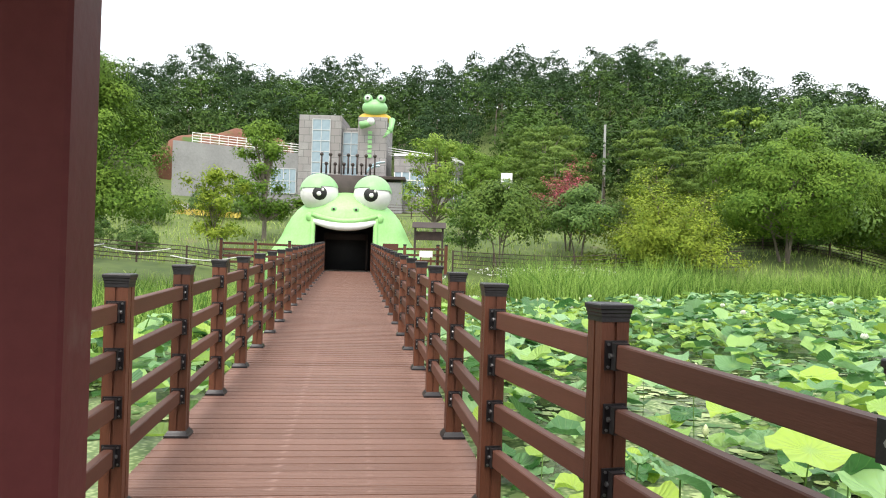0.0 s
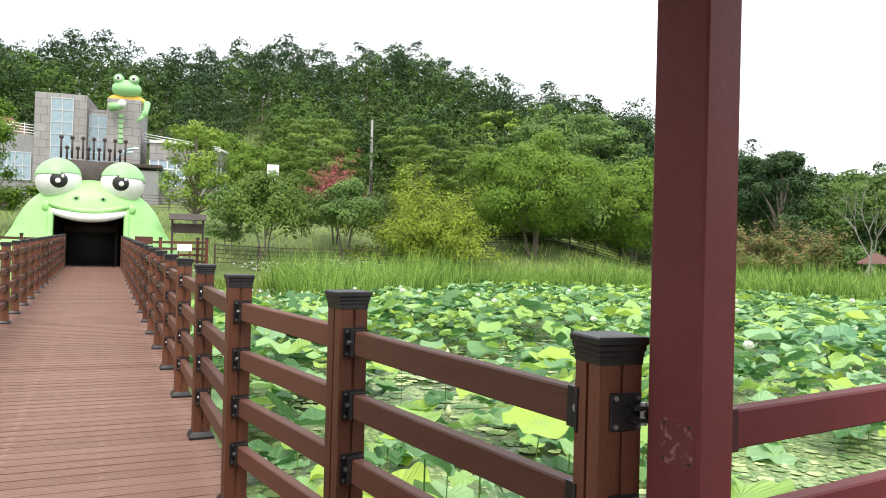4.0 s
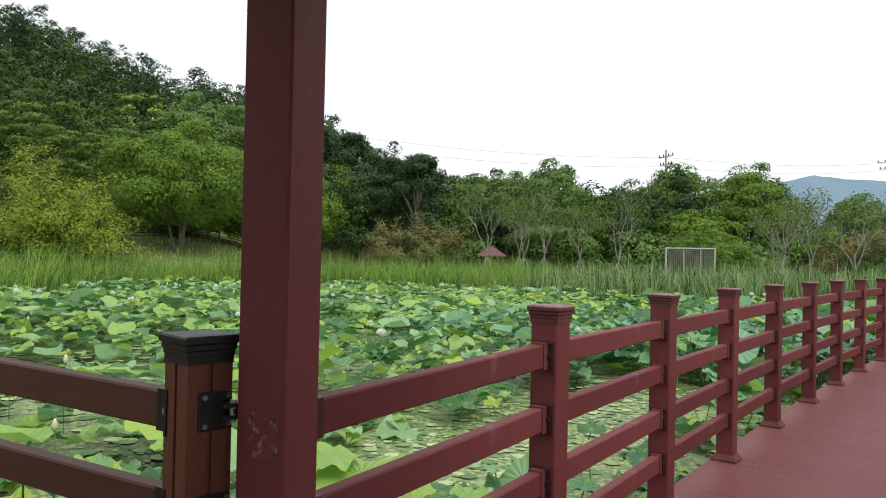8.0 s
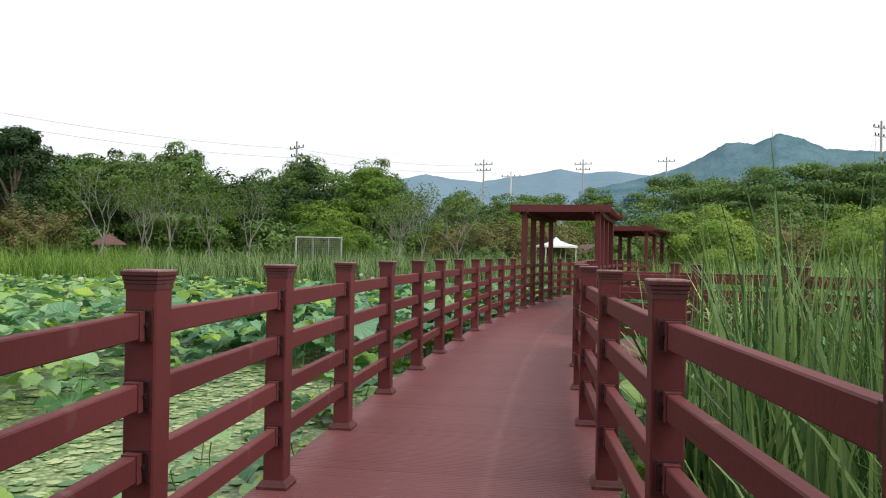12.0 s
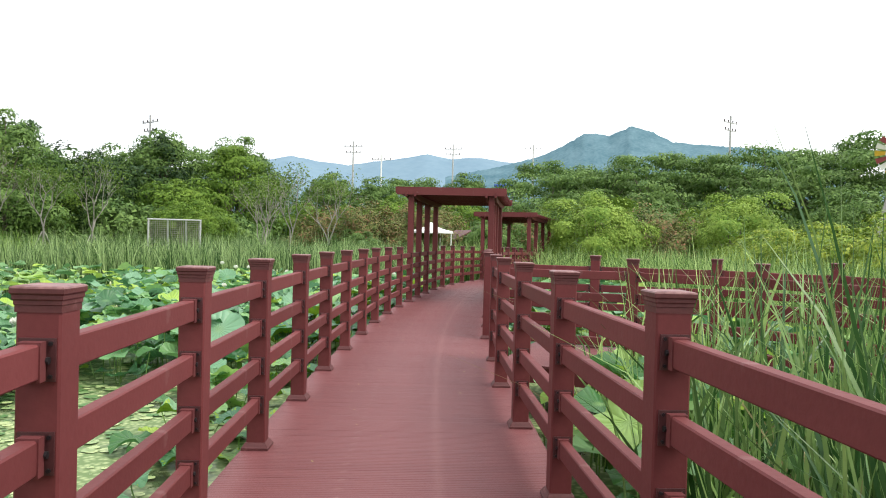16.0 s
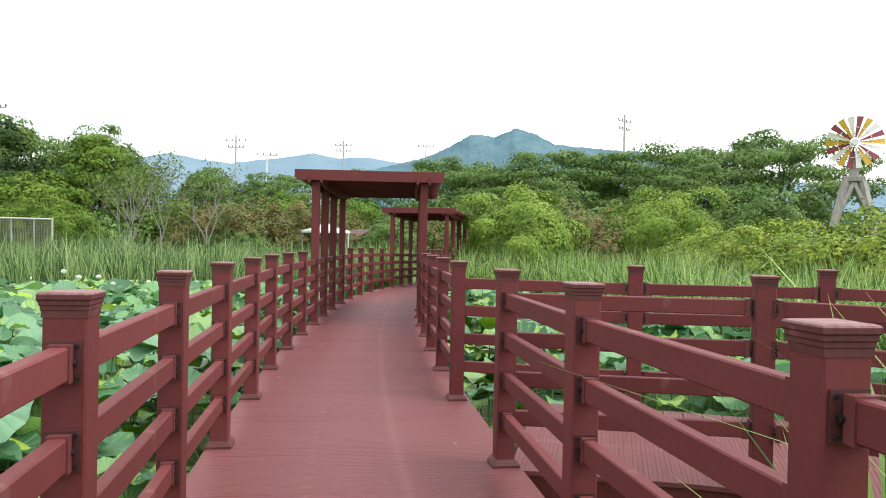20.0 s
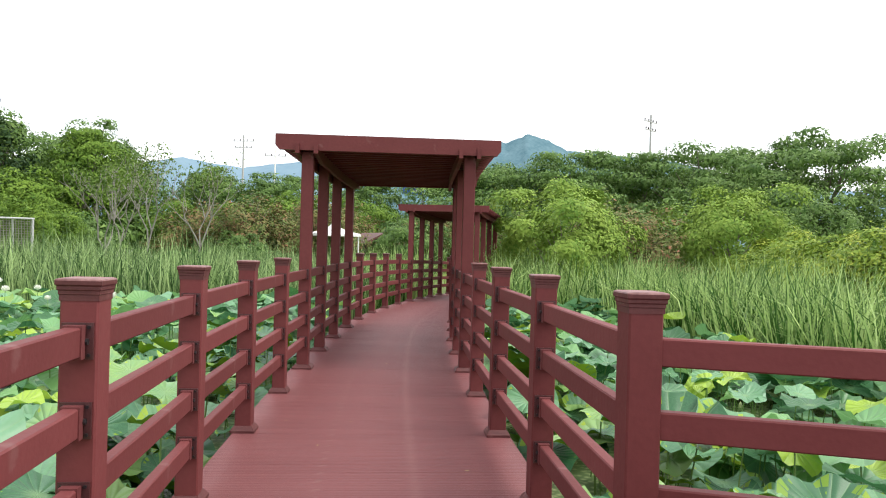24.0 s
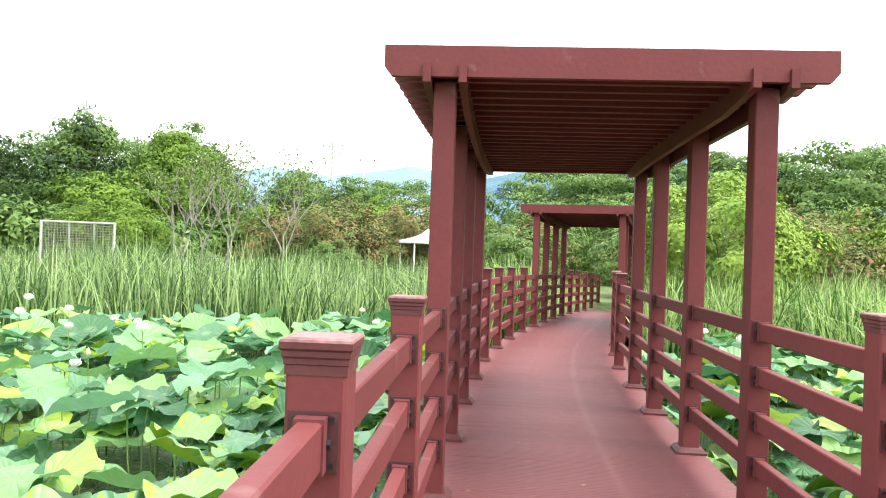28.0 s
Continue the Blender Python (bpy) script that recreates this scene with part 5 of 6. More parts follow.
rows = [(big, 72, 34, 0.8), (big, 64, 40, 0.9), (big, 50, 56, 1.0), (tall, 80, 8, 0.85), (big, 84, 0, 0.9), (tall, 78, -6, 0.9), (big, 42, 52, 1.0), (tall, 36, 50, 1.0), (tall, 40, 44, 0.85),
        (dark, 44.5, 34, 0.85), (dark, 48, 39, 0.85), (dark, 39, 39, 1.0), (dark, 45, 50, 1.05), (dark, 55, 42, 0.9), (tall, 49.3, 25.2, 0.88), (tall, 53, 31, 0.85), (tall, 62.3, 20, 0.98), (light, 57, 27, 0.9),
        (tall, 64, 11.6, 0.72), (tall, 66, 7.2, 0.74), (tall, 65, 3.2, 0.7), (light, 52.5, 15.4, 0.66), (light, 51.0, 13.2, 0.62), (light, 62, 8.5, 0.85), (light, 61, 4.5, 0.8), (light, 63, 1, 1.0),
        (russet, 36.8, 26.6, 0.9), (russet, 35.6, 29.5, 0.85), (russet, 45.6, 2.6, 0.95), (russet, 47.5, 5.0, 0.9), (russet, 48.5, -0.8, 1.0), (russet, 55, -1.5, 1.0), (russet, 50, -7, 0.9), (russet, 42.5, -10.5, 0.8),
        (big, 74, -14, 1.0), (big, 65, -26, 1.0), (big, 58.5, -33, 1.0), (big, 71, -18, 0.95), (russet, 41, -9.2, 0.7), (big, 68, -22, 1.05), (big, 62, -30, 1.05), (big, 56, -36, 1.1), (tall, 82, -18, 1.0), (big, 78, -21, 0.95), (big, 75, -30, 1.0), (tall, 80, -26, 0.9),
        (shade, 60, -19, 0.95), (shade, 54, -24, 0.9), (shade, 49, -29, 0.95), (shade, 58, -9, 0.85), (light, 66, -4, 1.0),
        (light, 14.5, 60, 0.85), (light, 17, 62, 0.9), (light, 13.5, 66, 0.9), (light, 11.5, 70, 0.9),
        (bush, 48, -19, 1.0), (bush, 53, -23, 1.1), (bush, 38, -13, 0.85), (shrub, 30.2, -12.6, 1.0), (russet, 34.0, -10.6, 0.85), (russet, 31.3, -9.7, 0.72), (bush, 36.5, -8.2, 0.8), (bush, 44, -15, 1.1), (bush, 46, -5, 0.8), (bush, 39, 2.2, 0.5), (bush, 36.5, 4.2, 0.45), (bush, 44, 3, 0.6),
        (fresh, 42.6, -3.4, 1.0), (fresh, 44.2, -2.2, 1.0), (fresh, 40.2, -2.9, 0.85), (fresh, 42.0, -1.2, 0.9), (fresh, 39.6, -9.6, 0.9), (fresh, 41.6, -10.4, 1.0), (bush, -4.6, 47.8, 0.45), (bush, -6.6, 48.2, 0.5), (bush, -2.6, 48.6, 0.4), (bush, -9.5, 44, 0.5), (bush, -10.5, 36, 0.55), (bush, -7.6, 34.5, 0.4)]
for k, (src, x, y, size) in enumerate(rows):
    planted(src, x, y, 1.7 * k, size)

def vase_tree(label, height, seed, place):
    """A staked young tree: one pale trunk that forks again and again into a fan of fine twigs."""
    rg = np.random.default_rng(seed)
    top = thing("bare_tree", label, "tree", "staked trees by the reeds", m=shift(*place))
    s, tips = Shape(), []

    def grow(p, d, length, r, depth):
        bow = Vector(rg.normal(0, 0.06, 3)) * length
        q = p + d * length
        s.tube([p, p + d * length * 0.5 + bow, q], [r, r * 0.85, r * 0.66], 5 if depth > 1 else 4)
        tips.append((q, depth))
        if depth == 0:
            return
        turn = rg.uniform(0, 6.28)
        for k in range(3 if depth > 2 else 2 + int(rg.integers(0, 2))):
            a = turn + 6.28 * k / 3 + rg.uniform(-0.4, 0.4)
            out = Vector((math.cos(a), math.sin(a), 0)) * rg.uniform(0.3, 0.62)
            grow(q, (d + out + Vector((0, 0, 0.12))).normalized(), length * rg.uniform(0.6, 0.86), r * 0.6, depth - 1)

    grow(Vector((0, 0, -0.3)), Vector((rg.uniform(-0.05, 0.05), 0, 1)), height * 0.32, 0.012 * height, 4)
    part("trunk", s.mesh("trunk", PALE_BARK), top)
    ends = np.array([q for q, depth in tips if depth < 2 for _ in range(11)])
    ends = ends + rg.normal(0, 0.22, ends.shape)
    v, q = leaf_cards(ends, rg.normal(0, 1, ends.shape), 0.075, rg, 0.5)
    part("crown", quads_mesh("crown", v, q, MIXED), top)
    for k in range(3):
        a = 2.1 * k + 0.5
        part("stake", Shape().tube([(0.75 * math.cos(a), 0.75 * math.sin(a), -0.3), (0.06 * math.cos(a), 0.06 * math.sin(a), 1.15)], 0.03, 5).mesh("stake", GREY_WOOD), top)
    return top


for k, (x, y, h) in enumerate(((36.0, 22.3, 5.6), (36.9, 20.4, 4.9), (37.6, 19.5, 5.3), (38.3, 17.6, 5.0), (39.2, 15.7, 5.0), (38.8, 7.3, 5.0), (41.6, 6.4, 5.4), (41.8, 4.4, 5.2), (47.5, 8.8, 5.4), (43.5, 24.5, 5.0))):
    vase_tree("young tree with a pale trunk and a fan of thin twigs", h, 70 + k, at(x, y))

low = tree("hedge_shrub", "low green thicket under the eastern trees", "shrub", 3.2, 6.5, 2800, 0.2, BROAD, BARK, 31, at(61, 30), 3, group="thicket under the eastern trees")
for k in range(30):
    az = radians(52 + 2.5 * k)
    r = 61 + 6 * math.sin(2.3 * k)
    planted(low, r * math.sin(az), r * math.cos(az), 2.1 * k, 0.85 + 0.25 * math.sin(1.9 * k))

# the yellow-green hedge on the southern bank
for k in range(9):
    x, y = 13.5 + 1.75 * k, -10.9 - 0.45 * math.sin(k) - 0.05 * k
    if k == 0:
        hedge = tree("hedge_shrub", "yellow-green hedge shrub behind the reeds", "mound", 2.0, 3.9, 19000, 0.052, HEDGE, BARK, 41, at(x, y), 4, group="hedge on the southern bank")
    else:
        planted(hedge, x, y, 2.1 * k, 1.22 - 0.045 * k + 0.08 * math.sin(3 * k))


# the wooded hill
def hill_wood():
    rg = np.random.default_rng(11)
    kinds = [crown("pine", 8.8, 6.2, 1500, 0.185, 50 + k)[:2] for k in range(6)] + [dome("knoll", 7.4, 6.8, 1500, 0.185, 60 + k)[:2] for k in range(5)]
    mats = (PINE, HILL_GREEN, HILL_LIGHT)
    sets = [([], []) for _ in mats]
    size_of = [0] * len(mats)
    trunks = Shape()
    placed = []
    for _ in range(16000):
        az, r = rg.uniform(-17, 74), 50 + 70 * rg.uniform(0, 1) ** 0.75
        x, y = r * math.sin(radians(az)), r * math.cos(radians(az))
        if r < 57 + 12 * smooth(-9, -2, az) * (1 - smooth(14, 22, az)) + 4:
            continue
        if -16 < az < 11 and r < 75:
            continue
        if any((x - a) ** 2 + (y - c) ** 2 < 10.5 for a, c in placed):
            continue
        placed.append((x, y))
        pine = rg.random() < (0.55 if r > 96 else 0.2)
        v, q = kinds[int(rg.integers(0, 6)) if pine else 6 + int(rg.integers(0, 5))]
        size = rg.uniform(0.7, 1.15)
        t = rg.uniform(0, 6.28)
        rot = np.array([[math.cos(t), -math.sin(t), 0], [math.sin(t), math.cos(t), 0], [0, 0, 1]]) * size
        z = ground_z(x, y)
        key = 0 if pine else int(rg.choice([1, 1, 2, 2] if r < 92 else [1, 1, 1, 0, 2]))
        vs, qs = sets[key]
        vs.append(v @ rot.T + (x, y, z))
        qs.append(q + size_of[key])
        size_of[key] += len(v)
        trunks.tube([(x, y, z - 0.3), (x + rg.uniform(-0.3, 0.3), y, z + 3.6 * size)], [0.16, 0.08], 5)
        if len(placed) >= 720:
            break
    top = thing("hill_wood", "dense mixed pine and broadleaf wood on the hill", "woodland", kind="stuff")
    for mat, (vs, qs) in zip(mats, sets):
        tagged(part("crowns", quads_mesh("crowns", np.concatenate(vs), np.concatenate(qs), mat), top), kind="stuff")
    tagged(part("trunks", trunks.mesh("trunks", BARK), top), kind="stuff")


hill_wood()


# ---- far mountains ----
def mountain(name, label, dist, az0, az1, ridge, mat):
    """A ridge with folded flanks at a great distance; ridge: rows of (azimuth, height over distance)."""
    n, m = 160, 14
    v = []
    for i in range(n):
        az = radians(az0 + (az1 - az0) * i / (n - 1))
        top = dist * float(np.interp(math.degrees(az), [r[0] for r in ridge], [r[1] for r in ridge]))
        top *= 1 + 0.01 * noise.noise((i * 0.25, 0, 0)) + 0.010 * noise.noise((i * 0.9, 2, 0))
        for j in range(m):
            u = j / (m - 1)
            d = dist * (0.75 + 0.25 * u) + dist * 0.004 * noise.noise((i * 0.12 + 2.5 * u, u * 4, 4))
            v.append((d * math.sin(az), d * math.cos(az), top * u ** 0.8 - 4 + 0.02 * top * noise.noise((i * 0.14 - 2.0 * u, u * 6, 8)) * (1 - u)))
    q = [(i * m + j, (i + 1) * m + j, (i + 1) * m + j + 1, i * m + j + 1) for i in range(n - 1) for j in range(m - 1)]
    thing(name, label, "mountain", kind="structure", me=quads_mesh(name, v, q, mat, smooth=True))


mountain("backdrop_near_mountain", "wooded mountain in the distance, tinted blue-green for haze", 1500, 93, 122,
         [(93, 0.09), (97, 0.105), (100, 0.119), (101.4, 0.129), (103.5, 0.150), (104.4, 0.152), (105.4, 0.148), (107.1, 0.161), (108.5, 0.153), (110, 0.14), (111, 0.137), (114.5, 0.131), (117, 0.128), (120, 0.115), (122, 0.1)], HAZY_MOUNTAIN)
mountain("backdrop_far_mountain", "mountain ridge on the horizon, tinted pale blue for haze", 2600, 60, 135,
         [(60, 0.05), (66, 0.08), (68, 0.095), (70, 0.09), (75, 0.082), (78, 0.098), (81, 0.11), (83, 0.105), (85.4, 0.101), (88.4, 0.109), (91.6, 0.119), (93.5, 0.113), (95.2, 0.117), (98, 0.11), (105, 0.1), (120, 0.09), (135, 0.08)], HAZY_MOUNTAIN_FAR)


# ---- the frog-shaped entrance and the building behind it ----
def frog_entrance():
    s = Shape()
    # one smooth body: rows of (height, half width, depth)
    rows = [(-0.7, 3.7, 2.25), (0.2, 3.5, 2.2), (0.7, 3.2, 2.14), (1.1, 2.86, 2.1), (1.5, 2.6, 2.05), (1.9, 2.42, 2.0), (2.3, 2.2, 1.93), (2.6, 1.96, 1.84), (2.85, 1.66, 1.68), (3.1, 1.25, 1.38), (3.3, 0.75, 0.9), (3.4, 0.05, 0.1)]
    hs = [r[0] for r in rows]
    half = lambda z: float(np.interp(z, hs, [r[1] for r in rows]))
    deep = lambda z: float(np.interp(z, hs, [r[2] for r in rows]))
    front = lambda x, z: -deep(z) * max(0.02, 1 - min(1, abs(x / half(z))) ** 2.5) ** 0.4
    lip = lambda x: 1.98 + 0.24 * (x / 1.26) ** 2
    nu, nv, v = 120, 70, []
    for j in range(nv + 1):
        z = -0.7 + 4.1 * j / nv
        for i in range(nu):
            a = 2 * math.pi * i / nu
            c, d = math.cos(a), math.sin(a)
            v.append((half(z) * math.copysign(abs(c) ** 0.8, c), deep(z) * math.copysign(abs(d) ** 0.8, d), z))
    f = [(j * nu + i, j * nu + (i + 1) % nu, (j + 1) * nu + (i + 1) % nu, (j + 1) * nu + i) for j in range(nv) for i in range(nu)]
    mid = lambda q, k: sum(v[i][k] for i in q) / 4
    s.add(v, [q for q in f if not (abs(mid(q, 0)) < 1.18 and mid(q, 2) < lip(mid(q, 0)) and mid(q, 1) < 0)])
    for x in (-1.21, 1.21):
        s.tube([(x, front(x, z) + 0.03, z) for z in np.linspace(-0.3, lip(x) + 0.05, 9)], 0.10, 10, 0)
    # the dark passage
    v = [(x, y, z) for y in (-1.75, 1.6) for x, z in ((-1.18, -0.2), (1.18, -0.2), (1.18, 2.35), (-1.18, 2.35))]
    s.add(v, [(0, 4, 7, 3), (1, 2, 6, 5), (3, 7, 6, 2), (4, 5, 6, 7), (0, 1, 5, 4)], 2)
    s.box(-0.85, 0.85, 0.2, 0.25, 1.45, 1.75, 3)
    for x in (-0.87, 0.87):
        s.box(x - 0.04, x + 0.04, 0.18, 0.26, 0, 1.7, 3)
    # white lip, upper lip roll, dimples and nostrils
    xs = np.linspace(-1.24, 1.24, 29)
    pts = [(x, front(x, lip(x)) - 0.01, lip(x)) for x in xs]
    s.tube([(x, y + 0.02, z - 0.06) for x, y, z in pts], [0.05 + 0.11 * math.sqrt(max(0, 1 - (x / 1.26) ** 2)) for x in xs], 12, 1)
    s.tube([(x, y + 0.02, z + 0.16) for x, y, z in pts], 0.10, 8, 0)
    for x in (-1.34, 1.34):
        s.ball((x, front(x, 2.25) + 0.02, 2.27), (0.17, 0.12, 0.2), 0, 14, 10)
    for x in (-0.43, 0.43):
        s.ball((x, front(x, 2.62), 2.6), (0.12, 0.07, 0.12), 5, 14, 8)
        s.ball((x, front(x, 2.62) - 0.05, 2.6), (0.055, 0.035, 0.055), 4, 10, 6)
    for x in (-1.05, 1.05):
        k = -1 if x > 0 else 1
        s.ball((x, -1.12, 3.25), 0.75, 1, 32, 20)
        s.ball((x, -1.12, 3.25), 0.78, 5, 40, 30, lambda a, b_, c: c > 3.25 + 0.19 + 0.10 * k * (a - x))
        s.ball((x + 0.04 * k, -1.70, 3.22), (0.33, 0.215, 0.32), 4, 24, 14)
        s.ball((x + 0.04 * k, -1.905, 3.18), (0.09, 0.04, 0.09), 1, 12, 6)
        s.ball((x + 0.04 * k + 0.14, -1.86, 3.34), (0.055, 0.05, 0.07), 1, 10, 6)
    # dark crest and its knobbed bristles
    s.box(-0.86, 0.86, -0.3, 0.5, 2.7, 4.1, 3, 0.03)
    s.box(-1.2, 1.2, -0.1, 0.5, 3.85, 4.12, 3, 0.02)
    for k in range(13):
        x = -1.1 + 2.2 * k / 12
        z = 4.98 if k % 2 == 0 else 4.62
        s.tube([(x, 0.2 + 0.2 * (k % 2), 4.2), (x, 0.2 + 0.2 * (k % 2), z)], 0.042, 6, 3)
        s.ball((x, 0.2 + 0.2 * (k % 2), z), 0.08, 3, 8, 6)
    thing("frog_entrance_statue", "light green frog-head gateway with a dark mouth passage", "statue", m=shift(1.36, 31.2, 0.38, -0.08, 1.02), me=s.mesh("frog_entrance_statue", [FROG, WHITE, DULL_BLACK, DARK_BROWN, DULL_BLACK, FROG_LID], True))


frog_entrance()

TILE = material("grey_stone_cladding", (0.22, 0.21, 0.21), (0.36, 0.35, 0.34), 0.8, 0.9, 10, 0.1)
nt = TILE.node_tree
bsdf = nt.nodes["Principled BSDF"]
old = bsdf.inputs["Base Color"].links[0].from_socket
tcn, bt = nt.nodes.new("ShaderNodeTexCoord"), nt.nodes.new("ShaderNodeTexBrick")
mpn = nt.nodes.new("ShaderNodeMapping")
mpn.inputs["Rotation"].default_value = (radians(90), 0, 0)
nt.links.new(tcn.outputs["Object"], mpn.inputs["Vector"])
nt.links.new(mpn.outputs["Vector"], bt.inputs["Vector"])
bt.inputs["Scale"].default_value, bt.inputs["Mortar Size"].default_value = 1.0, 0.018
bt.inputs["Brick Width"].default_value, bt.inputs["Row Height"].default_value = 0.9, 0.6
nt.links.new(old, bt.inputs["Color1"])
bt.inputs["Color2"].default_value, bt.inputs["Mortar"].default_value = (0.27, 0.25, 0.245, 1), (0.12, 0.12, 0.12, 1)
nt.links.new(bt.outputs["Color"], bsdf.inputs["Base Color"])


def window(parent, x0, x1, z0, z1, cols, rows_, y, depth=0.12, white=WINDOW_GREY):
    """A glazed opening: frame, mullions and single panes."""
    ob = part("window", Shape().box(x0, x1, y - 0.02, y + depth, z0, z1).mesh("window_back", DULL_BLACK), parent)
    f = Shape()
    t = 0.06
    for c in range(cols + 1):
        x = x0 + (x1 - x0) * c / cols
        f.box(x - t / 2, x + t / 2, y - 0.08, y - 0.02, z0, z1)
    for r in range(rows_ + 1):
        z = z0 + (z1 - z0) * r / rows_
        f.box(x0, x1, y - 0.085, y - 0.02, z - t / 2, z + t / 2)
    part("window_frame", f.mesh("window_frame", white), ob)
    pane = Shape().box(0, (x1 - x0) / cols - t, -0.02, 0.0, 0, (z1 - z0) / rows_ - t).mesh("pane", GLASS)
    for c in range(cols):
        for r in range(rows_):
            part("pane", pane, ob, Matrix.Translation((x0 + (x1 - x0) * c / cols + t / 2, y - 0.03, z0 + (z1 - z0) * r / rows_ + t / 2)))
    return ob


def visitor_building():
    top = thing("visitor_building", "grey stone-clad building with glazed towers and a curved wing", "building", m=shift(-1.42, 61.1, 0, radians(-10.4)) @ Matrix.Diagonal((0.93, 1, 1, 1)))
    part("tower", Shape().box(0, 3.74, 0, 5, 2.5, 12.45, 0, 0.03).mesh("tower", TILE), top)
    part("tower", Shape().box(5.27, 7.8, -0.6, 5, 2.5, 12.3, 0, 0.03).mesh("tower", TILE), top)
    part("wall", Shape().box(3.7, 5.3, 0.8, 5, 2.5, 11.6).mesh("wall", TILE), top)
    window(top, 1.2, 2.75, 4.2, 12.1, 2, 9, -0.01)
    window(top, 3.8, 5.2, 7.4, 11.2, 2, 4, 0.79)
    part("wall", Shape().box(3.74, 5.27, 0.6, 0.8, 2.5, 7.2).mesh("wall", TILE), top)
    s = Shape()
    s.add([(-11.2, 0.3, 3), (0, 0.3, 3), (0, 0.3, 9.3), (-11.2, 0.3, 10.1), (-11.2, 6, 3), (0, 6, 3), (0, 6, 9.3), (-11.2, 6, 10.1)],
          [(0, 1, 2, 3), (5, 4, 7, 6), (4, 0, 3, 7), (1, 5, 6, 2), (3, 2, 6, 7)])
    part("side_wall", s.mesh("side_wall", CONCRETE), top, label="plain grey rendered wall with a sloping top")
    window(top, -2.4, -0.2, 6.0, 8.0, 4, 2, 0.28)
    # white parapet railing
    r = Shape()
    for k in range(4):
        r.tube([(-9.6, 0.6, 10.15 + 0.22 * k), (0.0, 0.6, 9.45 + 0.2 * k)], 0.03, 5)
    for k in range(13):
        x = -9.6 + 0.8 * k
        z = 10.0 - 0.07 * 0.8 * k
        r.tube([(x, 0.6, z), (x, 0.6, z + 0.85)], 0.03, 5)
    for k in range(4):
        r.tube([(7.8, 1.2, 9.5 + 0.2 * k), (14.0, 1.2, 8.9 + 0.16 * k)], 0.03, 5)
    part("parapet_rail", r.mesh("parapet_rail", WHITE), top, label="white metal parapet rails")
    # curved wing
    n, cx, cy, rad = 14, 9.4, 4.6, 5.2
    arc = [radians(-100 + 105 * k / n) for k in range(n + 1)]
    def band(z0, z1, r_, mat, name):
        v = [(cx + r_ * math.cos(a), cy + r_ * math.sin(a), z) for a in arc for z in (z0, z1)] + [(cx, cy, z0), (cx, cy, z1)]
        q = [(2 * k, 2 * k + 2, 2 * k + 3, 2 * k + 1) for k in range(n)]
        q += [(2 * k + 1, 2 * k + 3, 2 * n + 3) for k in range(n)]
        return part(name, mesh_of(name, v, q, mat), top)
    band(3, 6.0, rad, TILE, "wing_wall")
    band(6.0, 7.9, rad - 0.25, DULL_BLACK, "wing_core")
    band(7.9, 9.2, rad, TILE, "wing_wall")
    band(9.2, 9.4, rad + 0.1, WHITE, "wing_roof")
    for k in range(n):
        a, c = arc[k], arc[k + 1]
        p0, p1 = Vector((cx + (rad - 0.05) * math.cos(a), cy + (rad - 0.05) * math.sin(a), 0)), Vector((cx + (rad - 0.05) * math.cos(c), cy + (rad - 0.05) * math.sin(c), 0))
        d = p1 - p0
        m = Matrix.Translation(p0) @ Matrix.Rotation(math.atan2(d.y, d.x), 4, "Z")
        w_ = d.length
        win = part("window", Shape().box(0, 0.07, -0.06, 0.04, 6.0, 7.9).box(w_ - 0.03, w_, -0.06, 0.04, 6.0, 7.9).box(0.07, w_ - 0.03, -0.05, 0.03, 6.62, 6.7).box(0.07, w_ - 0.03, -0.05, 0.03, 7.24, 7.32).mesh("window", WHITE), top, m)
        for z in (6.0, 6.7, 7.32):
            part("pane", Shape().box(0.07, w_ - 0.03, -0.01, 0.01, z, z + 0.6).mesh("pane", GLASS), win)
    part("retaining_wall", Shape().box(3.3, 9.4, -2.2, -1.9, 3.0, 6.9, 0, 0.02).mesh("retaining_wall", CONCRETE), top)
    part("canopy", Shape().box(4.6, 9.6, -2.4, 1.0, 7.1, 7.35, 0, 0.03).mesh("canopy", DARK_BROWN), top)
    arch = Shape()
    for r_ in (1.0, 0.75):
        arch.tube([(6.2 + r_ * 1.6 * (1 - math.cos(t)) , -2.0, 7.3 + r_ * 1.2 * math.sin(t)) for t in np.linspace(0, math.pi / 2, 9)], 0.1, 6)
    part("arch_trim", arch.mesh("arch_trim", GLASS), top)
    # unreadable vertical sign as bars
    for k in range(6):
        part("sign_bar", Shape().box(6.15, 6.5, -0.66, -0.6, 9.0 + 0.38 * k, 9.26 + 0.38 * k).mesh("sign_bar", FROG_LID), top)


visitor_building()
bank = Shape().ball((0, 0, 9.0), (6.8, 3.0, 3.4), 0, 48, 24)
bank.v = [(x + 0.8 * noise.noise((x * 0.5, y * 0.5, z * 0.5)), y, z + 0.9 * noise.noise((x * 0.45 + 5, y * 0.4, z * 0.6))) for x, y, z in bank.v]
thing("earth_bank", "bare red earth bank above the grey wall", "earth bank", m=shift(-7.5, 71, 0, 0.1), me=bank.mesh("earth_bank", SOIL, True))
s = Shape()
s.ball((0, 0, 0.25), (0.95, 0.8, 0.62), 0, 24, 16)
s.ball((0, 0.3, -0.5), (1.25, 0.7, 0.5), 3, 20, 12)
for x in (-0.48, 0.48):
    s.ball((x, -0.35, 0.85), 0.34, 0, 16, 10)
    s.ball((x, -0.6, 0.85), 0.2, 1, 14, 8)
    s.ball((x, -0.78, 0.85), 0.09, 2, 10, 6)
